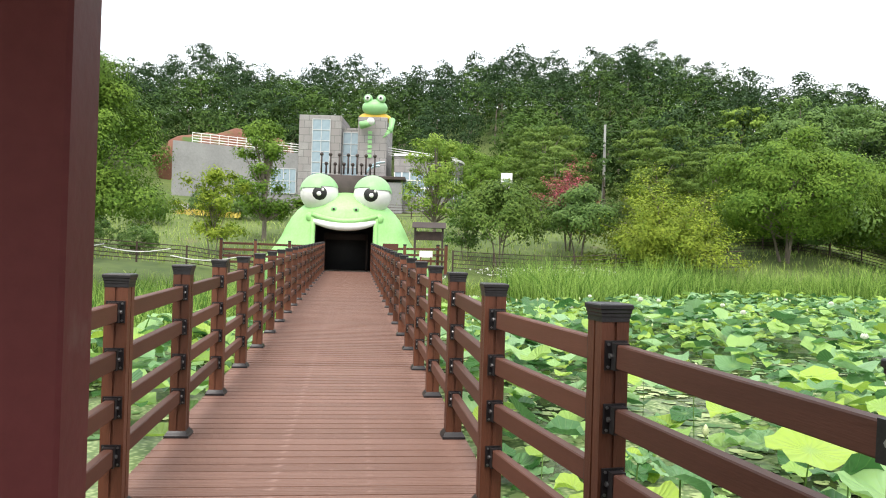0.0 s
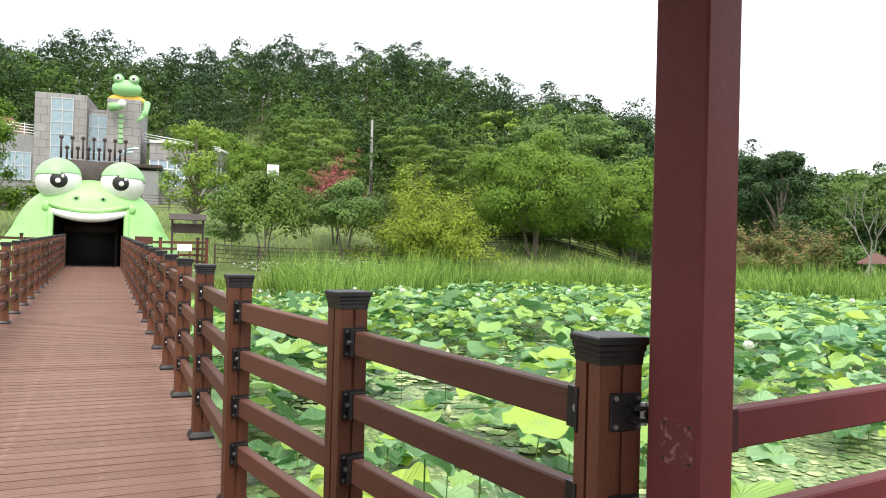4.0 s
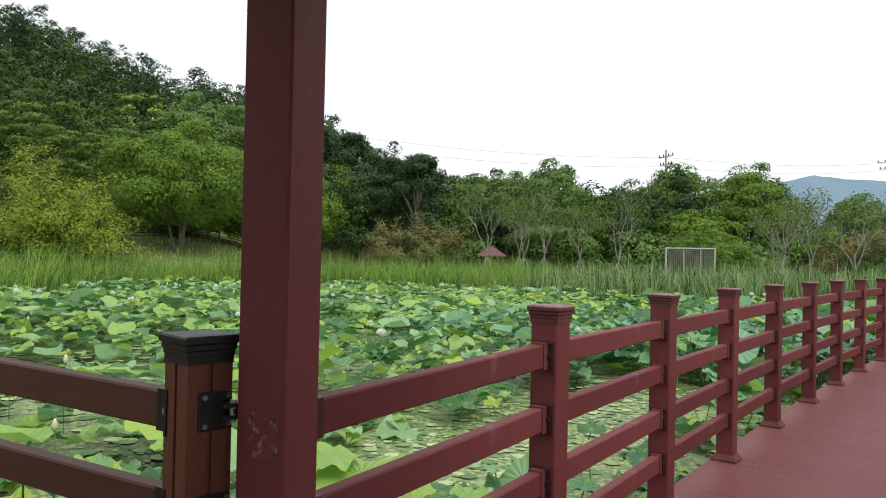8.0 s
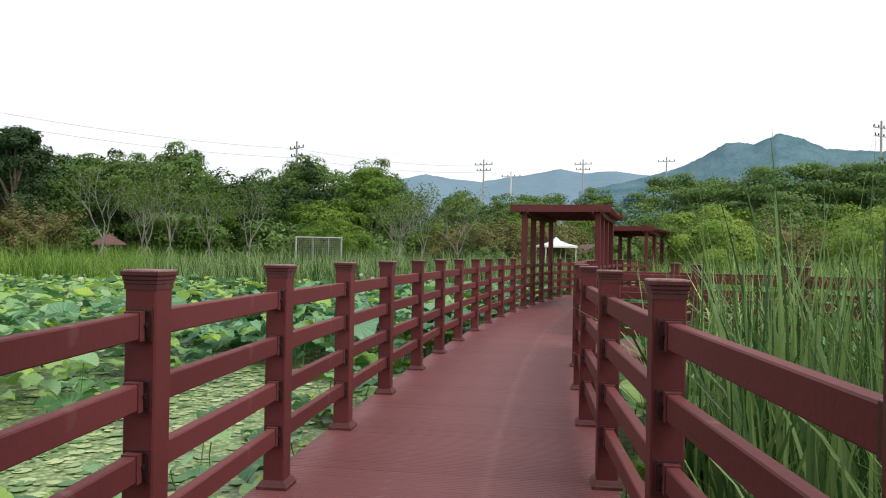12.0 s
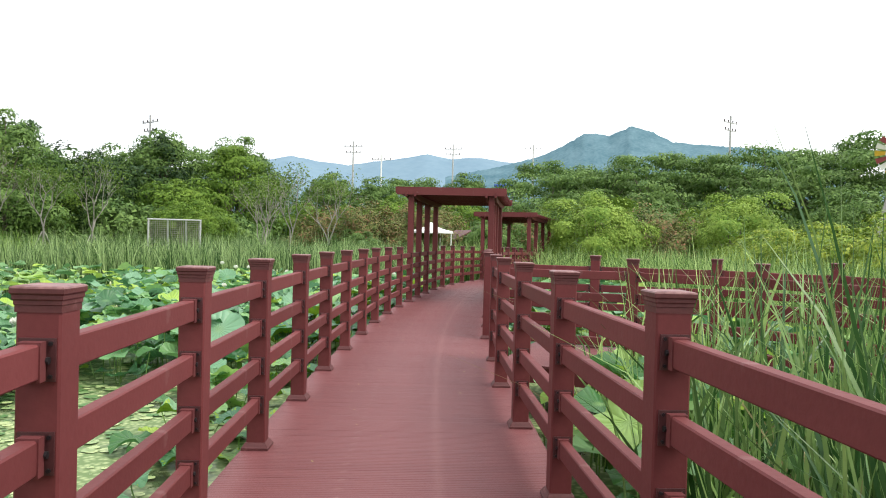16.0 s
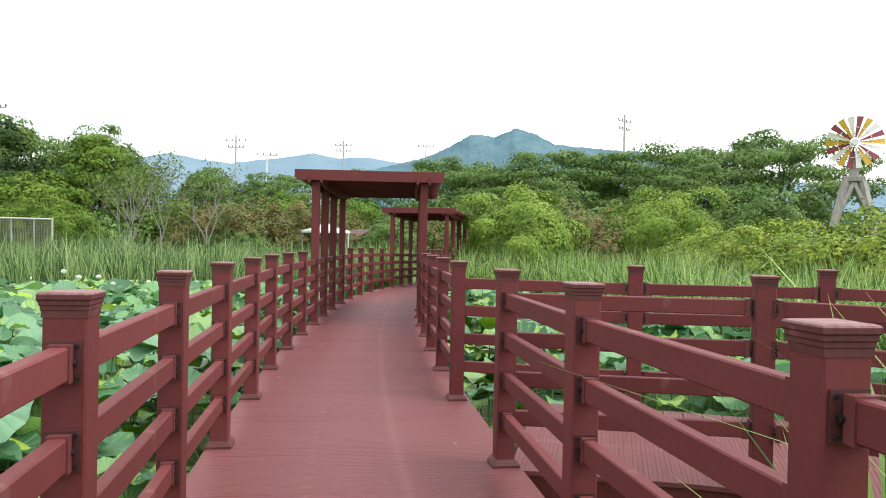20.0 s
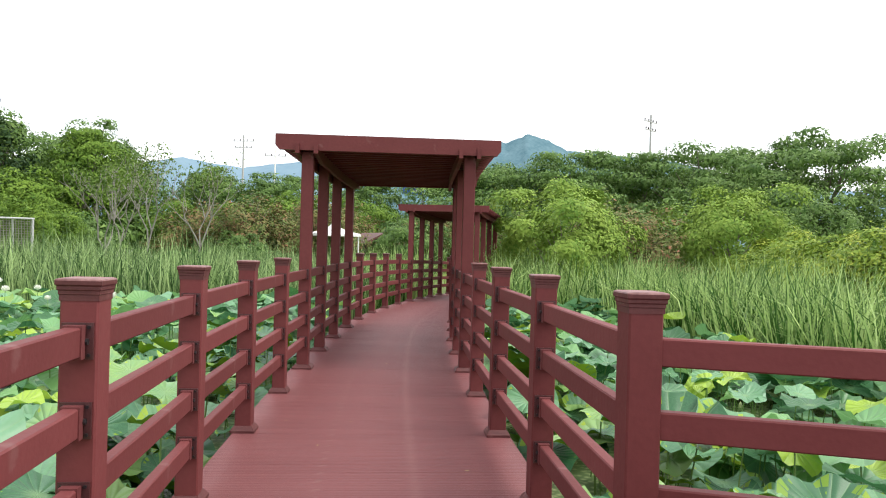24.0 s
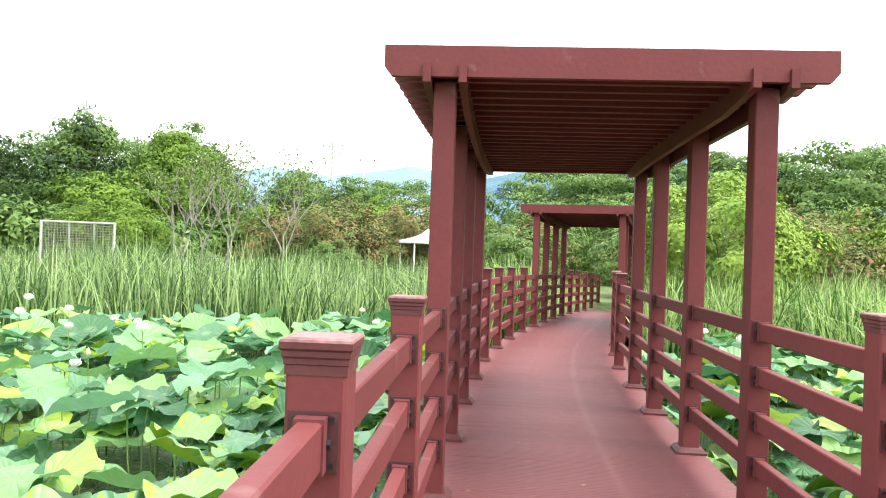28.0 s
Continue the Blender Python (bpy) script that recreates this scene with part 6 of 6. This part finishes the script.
s.tube([(-0.9, -0.9, -1.2), (-0.3, -1.1, -1.1), (0.1, -1.05, -0.95)], [0.3, 0.26, 0.16], 8)
s.ball((-0.15, -1.15, -0.95), 0.28, 1, 14, 8)
for k in range(4):
    s.tube([(1.2, -0.75, -1.6), (0.75 + 0.12 * k, -0.85, -2.05 + 0.25 * k)], [0.12, 0.06], 6)
s.tube([(1.3, 0.0, -0.6), (1.28, -0.75, -1.6)], [0.25, 0.15], 8)
thing("frog_statue", "small green frog statue perched on the stone tower", "statue", m=shift(4.62, 59.9, 12.85, radians(-10.4), 1.1), me=s.mesh("frog_statue", [FROG_LID, WHITE, DULL_BLACK, YELLOW], True))


# ---- a low dry stone wall on the slope ----
wall = thing("stone_wall", "low dry wall of rough grey field stones on the slope", "stone wall")
rg = np.random.default_rng(5)
stone_me = []
for k in range(5):
    s = Shape().ball((0, 0, 0), (0.5, 0.42, 0.36), 0, 9, 6)
    s.v = [tuple(np.array(p) * (1 + 0.28 * noise.noise((p[0] * 2 + 7 * k, p[1] * 2, p[2] * 2)))) for p in s.v]
    stone_me.append(s.mesh("stone", STONE))
for k in range(44):
    u, row = (k % 22) / 21, k // 22
    x, y = -8.8 + 3.6 * u + 0.08 * row, 49.2 + 0.5 * u + rg.uniform(-0.08, 0.08)
    part("stone", stone_me[k % 5], wall, shift(x, y, ground_z(x, y) + 0.1 + 0.24 * row, rg.uniform(0, 6.28), rg.uniform(0.32, 0.55)))


# ---- fences, boards and poles ----
def bank_fence(label, pts, height=0.85, lift=0.0):
    top = thing("fence", label, "fence", "dark fences on the bank")
    post = Shape().box(-0.035, 0.035, -0.035, 0.035, -0.5, height, 0, 0.006).mesh("post", DARK_WOOD)
    for (ax, ay), (bx, by) in zip(pts, pts[1:]):
        n = max(1, round(math.hypot(bx - ax, by - ay) / 1.8))
        for k in range(n):
            p, q = ((ax + (bx - ax) * u / n, ay + (by - ay) * u / n) for u in (k, k + 1))
            za, zb = ground_z(*p) + lift, ground_z(*q) + lift
            part("post", post, top, Matrix.Translation((*p, za)))
            for f in (0.95, 0.76, 0.57, 0.38, 0.19):
                part("fence_rail", Shape().tube([(*p, za + height * f), (*q, zb + height * f)], 0.02, 6).mesh("fence_rail", DARK_WOOD), top)


bank_fence("dark brown five-rail fence on the western bank", [(-1.6, 30.4), (-5, 31.0), (-9, 31.8), (-14, 31.6), (-19, 29)])
bank_fence("dark brown five-rail fence on the northern bank", [(6.4, 33.4), (12, 32.6), (16, 32.4), (20, 31.6)], 1.0, 0.12)
bank_fence("dark fence below the building", [(-6, 53), (0, 52), (5, 51), (10, 50)], 1.0)
bank_fence("dark fence under the willows", [(20, 36.5), (26, 36), (33, 35)], 0.9)
rope = Shape()
for k in range(4):
    x0 = -3 - 2.6 * k
    rope.tube([(x0 - 2.6 * u, 30.5 + 0.35 * (k + u), ground_z(x0, 30.6) + 0.7 - 0.16 * math.sin(math.pi * u)) for u in np.linspace(0, 1, 7)], 0.02, 5)
thing("rope", "pale slack rope hung along the fence", "rope", me=rope.mesh("rope", WHITE))

# cross rails at the far end of the bridge
end_l, end_r = brown_at(28.0, BROWN_SIDE), brown_at(28.0, -BROWN_SIDE)
railing("brown", "brown timber railing spreading along the bank by the gateway", [(end_l + Vector((-0.0, 0.2, 0.0)), 0, "none"), (end_l + Vector((-1.3, 0.25, 0)), 0, "post"), (end_l + Vector((-2.6, 0.3, 0.02)), 0, "post"), (end_l + Vector((-3.9, 0.4, 0.02)), 0, "post")])
railing("brown", "brown timber railing on the other side of the gateway", [(end_r + Vector((0.0, 0.2, 0.0)), 0, "none"), (end_r + Vector((1.3, 0.1, 0)), 0, "post"), (end_r + Vector((2.6, -0.1, 0.02)), 0, "post"), (end_r + Vector((2.7, -1.4, 0.02)), 0, "post")])

board = thing("notice_board", "dark roofed notice board on two posts by the gateway", "notice board", m=shift(4.65, 29.6, 0.3, -0.16))
for x in (-0.56, 0.56):
    part("post", Shape().box(x - 0.04, x + 0.04, -0.04, 0.04, -0.4, 2.25).mesh("post", DARK_BROWN), board)
part("panel", Shape().box(-0.52, 0.52, -0.02, 0.02, 1.62, 1.98, 0, 0.008).mesh("panel", DARK_WOOD), board)
part("roof", Shape().add([(-0.68, -0.35, 2.12), (0.68, -0.35, 2.12), (0.68, 0.35, 2.12), (-0.68, 0.35, 2.12), (-0.68, 0, 2.36), (0.68, 0, 2.36)],
                         [(0, 1, 5, 4), (3, 4, 5, 2), (0, 4, 3), (1, 2, 5), (0, 3, 2, 1)]).mesh("roof", DARK_BROWN), board)
sign = thing("small_sign", "small white notice plate on a low brown stand", "sign", m=shift(4.4, 28.6, 0.5, -0.16))
part("plate", Shape().box(-0.26, 0.26, -0.02, 0.02, 0.72, 0.98, 0, 0.006).mesh("plate", WHITE), sign)
for x in (-0.2, 0.2):
    part("leg", Shape().box(x - 0.03, x + 0.03, -0.03, 0.03, -0.3, 0.74).mesh("leg", BROWN), sign)
plaque = thing("plaque", "brown timber plaque beside the bridge end", "sign", m=shift(2.95, 28.2, 0.5, -0.1))
part("plate", Shape().box(-0.3, 0.3, -0.03, 0.03, 0.95, 1.22, 0, 0.01).mesh("plate", BROWN_RAIL), plaque)
part("leg", Shape().box(-0.05, 0.05, -0.05, 0.05, -0.3, 0.96).mesh("leg", BROWN), plaque)
bill = thing("billboard", "white billboard on a steel post up the slope", "billboard", m=shift(13.35, 50.4, 0, -0.27))
part("panel", Shape().box(-0.4, 0.4, -0.05, 0.05, 6.15, 7.25, 0, 0.01).mesh("panel", WHITE), bill)
part("picture", Shape().box(-0.16, 0.16, -0.062, -0.052, 6.4, 6.85, 0).mesh("picture", GLASS), bill)
part("post", Shape().tube([(0, 0.1, 1.5), (0, 0.1, 7.0)], 0.06, 8).mesh("post", STEEL), bill)


def utility_pole(x, y, z, label, arms=2, mat=POLE, r=0.16, turn=0.3):
    g = ground_z(x, y)
    top = thing("utility_pole", label, "utility pole", "utility poles", m=shift(x, y, 0, turn))
    part("mast", Shape().tube([(0, 0, g - 0.3), (0, 0, z)], [r, r * 0.6], 10).mesh("mast", mat), top)
    for k in range(arms):
        zz = z - 0.75 - 0.85 * k
        half = 1.35 - 0.25 * (k % 2)
        arm = part("crossarm", Shape().box(-half, half, -0.04, 0.04, zz - 0.05, zz + 0.05).mesh("crossarm", POLE), top)
        for u in (-half + 0.1, -0.45, 0.45, half - 0.1):
            part("insulator", Shape().stack([(0.05, zz + 0.06), (0.08, zz + 0.14), (0.04, zz + 0.3)], 8).mesh("insulator", DARK_BROWN), arm, Matrix.Translation((u, 0, 0)))


utility_pole(23.95, 58.6, 12.7, "concrete pole at the edge of the wood", 0)
utility_pole(34.4, 49.2, 11.3, "concrete pole among the trees of the slope", 0)
utility_pole(52.4, 47.2, 13.1, "concrete utility pole before the wooded hill", 2, turn=0.8)
utility_pole(77.4, 26.1, 13.2, "concrete utility pole with crossarms above the trees", 2, turn=0.9)
utility_pole(106.3, 7.9, 15.0, "distant utility pole with crossarms", 2, turn=1.3)
utility_pole(102.8, 3.8, 12.9, "slim white mast beyond the trees", 1, WHITE, 0.14, 1.4)
utility_pole(116, -6.8, 16.3, "distant utility pole above the pergola", 2, turn=1.3)
utility_pole(123.5, -20.6, 17.7, "faint distant pole before the mountain", 1, turn=1.3)
utility_pole(80, -34.5, 15.6, "tall utility pole above the southern trees", 2, turn=2.2)
wires = [((52.4, 47.2, 12.6), (77.4, 26.1, 12.4)), ((77.4, 26.1, 12.4), (106.3, 7.9, 14.1)), ((77.4, 26.1, 11.4), (106.3, 7.9, 13.2)), ((52.4, 47.2, 11.6), (77.4, 26.1, 11.4)), ((23.95, 58.6, 12.2), (52.4, 47.2, 11.8))]
for a, c in wires:
    a, c = Vector(a), Vector(c)
    pts = [a.lerp(c, u) - Vector((0, 0, 1.2 * 4 * u * (1 - u) * 0.5)) for u in np.linspace(0, 1, 13)]
    thing("overhead_wire", "thin dark overhead wire between poles", "wire", "overhead wires", me=Shape().tube(pts, 0.012, 4).mesh("overhead_wire", DULL_BLACK))

# ---- loose things beyond the reeds ----
goal = thing("goal_frame", "grey metal goal frame with a sagging net", "goal", m=Matrix.Translation((47.85, 15.95, 0.0)) @ Matrix.Rotation(math.atan2(-2.95, 0.65), 4, "Z") @ Matrix.Diagonal((1.23, 1, 1, 1)))
g0 = ground_z(48, 14.5)
for x in (0.0, 2.45):
    part("post", Shape().tube([(x, 0, g0 - 0.1), (x, 0, 2.2)], 0.045, 8).mesh("post", GALVANISED), goal)
part("crossbar", Shape().tube([(-0.05, 0, 2.2), (2.5, 0, 2.2)], 0.045, 8).mesh("crossbar", GALVANISED), goal)
for x in (0.9, 1.75):
    part("stay", Shape().tube([(x, 0.6, g0 - 0.1), (x, 0.05, 2.15)], 0.04, 6).mesh("stay", GALVANISED), goal)
net = Shape()
for k in range(25):
    net.tube([(2.45 * k / 24, 0.8, g0), (2.45 * k / 24, 0.05, 2.18)], 0.012, 4)
for k in range(20):
    u = k / 19
    net.tube([(0, 0.8 - 0.75 * u, g0 + (2.18 - g0) * u), (2.45, 0.8 - 0.75 * u, g0 + (2.18 - g0) * u)], 0.012, 4)
part("net", net.mesh("net", GREY_WOOD), goal)

mill = thing("windmill", "wooden garden windmill with yellow, white and crimson blades", "windmill", m=shift(23.8, -14.7, 0, radians(52)))
gz = ground_z(23.8, -14.7)
for k in range(4):
    a = math.pi / 4 + k * math.pi / 2
    part("leg", Shape().tube([(1.3 * math.cos(a), 1.3 * math.sin(a), gz - 0.2), (0.28 * math.cos(a), 0.28 * math.sin(a), 3.3)], [0.13, 0.1], 4).mesh("leg", GREY_WOOD), mill)
for k in range(4):
    a, c = math.pi / 4 + k * math.pi / 2, math.pi / 4 + (k + 1) * math.pi / 2
    part("brace", Shape().tube([(0.68 * math.cos(a), 0.68 * math.sin(a), 2.1), (0.0 + 0.30 * (math.cos(a) + math.cos(c)) / 2, 0.30 * (math.sin(a) + math.sin(c)) / 2, 3.2)], 0.07, 4).mesh("brace", GREY_WOOD), mill)
    part("brace", Shape().tube([(0.68 * math.cos(c), 0.68 * math.sin(c), 2.1), (0.30 * (math.cos(a) + math.cos(c)) / 2, 0.30 * (math.sin(a) + math.sin(c)) / 2, 3.2)], 0.07, 4).mesh("brace", GREY_WOOD), mill)
part("platform", Shape().box(-0.27, 0.27, -0.27, 0.27, 3.26, 3.4, 0, 0.01).mesh("platform", GREY_WOOD), mill)
part("neck", Shape().box(-0.12, 0.12, -0.12, 0.12, 3.4, 4.1, 0, 0.01).mesh("neck", GREY_WOOD), mill)
wheel = part("wheel", Shape().tube([(0.42 * math.cos(t), 0.16, 4.34 + 0.42 * math.sin(t)) for t in np.linspace(0, 2 * math.pi, 33)], 0.014, 5).tube([(0, 0.02, 4.34), (0, 0.3, 4.34)], 0.09, 10).mesh("wheel", WHITE), mill)
for k in range(18):
    a = 2 * math.pi * k / 18
    v = []
    for r_, w_ in ((0.13, 0.02), (0.72, 0.085)):
        for d_, o in ((-w_, 0.13), (w_, 0.19)):
            v.append((r_ * math.cos(a) - d_ * math.sin(a), o, 4.34 + r_ * math.sin(a) + d_ * math.cos(a)))
    v += [(x, y + 0.012, z) for x, y, z in v]
    part("blade", mesh_of("blade", v, [(0, 1, 3, 2), (4, 6, 7, 5), (0, 2, 6, 4), (1, 5, 7, 3), (0, 4, 5, 1), (2, 3, 7, 6)], (YELLOW, WHITE, CRIMSON)[k % 3]), wheel)

hut = thing("garden_hut", "little open hut with a red-brown hipped roof", "hut", m=shift(40.3, 24.7, ground_z(40.3, 24.7), 0.6, 0.88))
part("roof", Shape().stack([(1.05, 1.35), (1.0, 1.45), (0.08, 2.05)]).mesh("roof", TIN_RED), hut)
for x in (-0.75, 0.75):
    for y in (-0.75, 0.75):
        part("post", Shape().box(x - 0.06, x + 0.06, y - 0.06, y + 0.06, -0.2, 1.4).mesh("post", DARK_WOOD), hut)
tent = thing("canopy_tent", "white peaked canopy tent behind the pergola", "tent", m=shift(45.6, -1.2, ground_z(45.6, -1.5), 0.3, 0.85))
part("canopy", Shape().stack([(1.2, 2.2), (1.18, 2.34), (0.65, 2.5), (0.25, 2.7), (0.04, 2.95)]).mesh("canopy", CANVAS), tent)
for x in (-1.1, 1.1):
    for y in (-1.1, 1.1):
        part("leg", Shape().tube([(x, y, -0.2), (x, y, 2.25)], 0.04, 6).mesh("leg", WHITE), tent)
shed = thing("low_shelter", "low dark shelter with a rusty roof beyond the reeds", "shelter", m=shift(50.2, -3.3, ground_z(50, -3), 0.3))
part("roof", Shape().add([(-2.2, -1.2, 1.5), (2.2, -1.2, 1.5), (2.2, 1.2, 1.5), (-2.2, 1.2, 1.5), (-2.2, 0, 2.1), (2.2, 0, 2.1)], [(0, 1, 5, 4), (3, 4, 5, 2), (0, 4, 3), (1, 2, 5), (0, 3, 2, 1)]).mesh("roof", TIN_RED), shed)
for x in (-2.0, 2.0):
    for y in (-1.0, 1.0):
        part("post", Shape().box(x - 0.07, x + 0.07, y - 0.07, y + 0.07, -0.3, 1.5).mesh("post", DARK_WOOD), shed)
road_sign = thing("road_sign", "blue direction sign high on a pole among the trees", "road sign", m=shift(76.5, -9.6, 0, radians(95)))
part("panel", Shape().box(-1.0, 1.0, -0.04, 0.04, 6.2, 7.2, 0, 0.02).mesh("panel", BLUE), road_sign)
for k, (x, w_, z) in enumerate(((-0.6, 0.5, 6.85), (0.25, 0.8, 6.85), (-0.2, 1.0, 6.5))):
    part("marking", Shape().box(x - w_ / 2, x + w_ / 2, 0.042, 0.05, z - 0.08, z + 0.08).mesh("marking", WHITE), road_sign)
part("pole", Shape().tube([(-0.9, 0.1, -1), (-0.9, 0.1, 7.2)], 0.09, 8).mesh("pole", STEEL), road_sign)
sheds = [(74, 33, 9, 0.35, "long low shed with a blue roof behind the trees"), (82, 14, 8, 0.2, "pale low building with a blue roof behind the trees")]
for x, y, w_, turn, label in sheds:
    g = ground_z(x, y)
    ob = thing("shed", label, "shed", m=shift(x, y, g, turn + math.pi / 2))
    part("wall", Shape().box(-w_, w_, -2, 2, -0.3, 2.0).mesh("wall", WHITE), ob)
    part("roof", Shape().add([(-w_ - 0.3, -2.4, 1.9), (w_ + 0.3, -2.4, 1.9), (w_ + 0.3, 2.4, 1.9), (-w_ - 0.3, 2.4, 1.9), (-w_ - 0.3, 0, 3.0), (w_ + 0.3, 0, 3.0)], [(0, 1, 5, 4), (3, 4, 5, 2), (0, 4, 3), (1, 2, 5), (0, 3, 2, 1)]).mesh("roof", BLUE_ROOF), ob)
    for k in range(5):
        part("window", Shape().box(-w_ + 1.2 + 2 * k * w_ / 5.5, -w_ + 2.2 + 2 * k * w_ / 5.5, 1.98, 2.06, 0.8, 1.6).mesh("window", GLASS), ob)


# ---- deck boards, beams and piles ----
def deck_run(name, label, stations, place, turn_at, length, mat, pitch_at=None, width=0.1427):
    top = thing(name, label, "boardwalk", kind="structure")
    cache = {}
    for k, s_ in enumerate(stations):
        ln = round(length(s_) if callable(length) else length, 2)
        if ln not in cache:
            cache[ln] = deck_board("deck_board", ln, width, 0.028, mat)
        p = place(s_)
        m = Matrix.Translation(p + Vector((0, 0, 0.0012 * math.sin(7.3 * k)))) @ Matrix.Rotation(turn_at(s_) + math.pi / 2, 4, "Z")
        if pitch_at:
            m = m @ Matrix.Rotation(pitch_at(s_), 4, "X")
        part("deck_board", cache[ln], top, m)
    return top


def junction(s_):
    return on_red(s_, -0.026) if s_ > 2.3 else Vector((s_, 0.2, 0))


red = deck_run("red_deck", "red-brown grooved deck boards laid across the walkway", np.arange(-3.4, 40.0, 0.1435), junction, bend, lambda s_: 1.92 if s_ > 2.3 else 2.3, RED_DECK)
brown = deck_run("brown_deck", "brown grooved deck boards of the straight bridge", np.arange(0.17, 29.0, 0.1435), lambda d: brown_at(d, 0.0), lambda d: math.pi / 2 - 0.053, 2.08, BROWN_DECK,
                 lambda d: 0.0143 if d < 7 else 0.021)


def branch_at(u):
    run = 0.0
    for (ax, ay), (bx, by) in zip(BRANCH, BRANCH[1:]):
        ln = math.hypot(bx - ax, by - ay)
        if u <= run + ln:
            f = (u - run) / ln
            return Vector((ax + f * (bx - ax), ay + f * (by - ay), -0.002)), math.atan2(by - ay, bx - ax)
        run += ln
    return Vector((BRANCH[-1][0], BRANCH[-1][1], -0.002)), math.pi


def branch_turn(u):
    a, c = branch_at(max(0.01, u - 0.8))[0], branch_at(u + 0.8)[0]
    return math.atan2(c.y - a.y, c.x - a.x)


deck_run("branch_deck", "red-brown deck boards of the curving branch walkway", np.arange(0.62, 8.2, 0.1435), lambda u: branch_at(u)[0] + Vector((0, 0, -0.004)), branch_turn, 1.9, RED_DECK)


def edge_beam(name, pts, mat, z0=-0.20, z1=-0.03, half=0.03):
    s = Shape()
    for a, c in zip(pts, pts[1:]):
        d = (c - a).normalized()
        n = Vector((-d.y, d.x, 0)) * half
        v = [p + o + Vector((0, 0, z)) for z in (z0, z1) for p, o in ((a, -n), (a, n), (c, -n), (c, n))]
        s.add(v, [(0, 2, 3, 1), (4, 5, 7, 6), (0, 1, 5, 4), (2, 6, 7, 3), (0, 4, 6, 2), (1, 3, 7, 5)])
    return s.mesh(name, mat)


frame_thing = thing("deck_frame", "timber edge beams and piles under the boardwalks", "boardwalk frame", kind="structure")
for side in (0.88, 0.4, -0.4, -0.93):
    part("edge_beam", edge_beam("edge_beam", [on_red(s_, side) for s_ in np.arange(2.3, 40, 1.0)], RED), frame_thing)
for y in (-0.9, 0.2, 1.3):
    part("edge_beam", edge_beam("edge_beam", [Vector((-3.4, y, 0)), Vector((2.3, y, 0))], RED), frame_thing)
for side in (0.98, -0.98):
    part("edge_beam", edge_beam("edge_beam", [brown_at(d, side) for d in np.arange(0.3, 29, 1.3)], BROWN_RAIL), frame_thing)
for side in (0.9, -0.9):
    pts = []
    for u in np.arange(0.6, 8.2, 0.6):
        p, a = branch_at(u)[0], branch_turn(u)
        pts.append(p + Vector((-side * math.sin(a), side * math.cos(a), 0)))
    part("edge_beam", edge_beam("edge_beam", pts, RED), frame_thing)
pile = Shape().tube([(0, 0, -1.9), (0, 0, -0.18)], 0.09, 10).mesh("pile", BARK)
for s_ in np.arange(-2.5, 40, 2.75):
    for side in (0.7, -0.7):
        part("pile", pile, frame_thing, Matrix.Translation(on_red(s_, side)))
for d in np.arange(1, 29, 2.8):
    for side in (0.8, -0.8):
        part("pile", pile, frame_thing, Matrix.Translation(brown_at(d, side)))

# landings
land = brown_at(29.0, 0)
thing("pavement", "pale paved landing before the gateway", "pavement", kind="structure",
      me=Shape().box(land.x - 1.6, land.x + 1.7, land.y - 0.05, land.y + 3.5, land.z - 0.3, land.z - 0.02, 0, 0.01).mesh("pavement", PATH_STONE))
walkway = Shape()
path_pts = [on_red(39.9, 0), on_red(41.5, 0.0), on_red(43, -0.3), on_red(46, -1.5)]
v = []
for p in path_pts:
    v += [(p.x, p.y + 1.0, -0.40), (p.x, p.y - 1.0, -0.40)]
walkway.add(v + [(x, y, -0.7) for x, y, z in v], [(2 * k, 2 * k + 1, 2 * k + 3, 2 * k + 2) for k in range(3)] + [(8 + 2 * k, 8 + 2 * k + 2, 2 * k + 2, 2 * k) for k in range(3)] + [(2 * k + 1, 8 + 2 * k + 1, 8 + 2 * k + 3, 2 * k + 3) for k in range(3)] + [(0, 8, 9, 1)])
thing("path", "pale path leading from the walkway's end", "path", kind="structure", me=walkway.mesh("path", PATH_STONE))

# leaf litter on the red boards
rg = np.random.default_rng(9)
litter = Shape()
for k in range(70):
    p, a, r = on_red(rg.uniform(3, 24), rg.uniform(-0.75, 0.75)), rg.uniform(0, 6.28), rg.uniform(0.006, 0.02)
    c, n = Vector((math.cos(a), math.sin(a), 0)) * r, Vector((-math.sin(a), math.cos(a), 0)) * r * 0.4
    up = Vector((0, 0, 0.006))
    litter.add([p - c + up, p - n + up * 1.3, p + c + up * 1.6, p + n + up], [(0, 1, 2, 3)])
thing("leaf_litter", "small dry leaves and crumbs on the red deck", "fallen leaves", kind="stuff", me=litter.mesh("leaf_litter", REED_DRY))
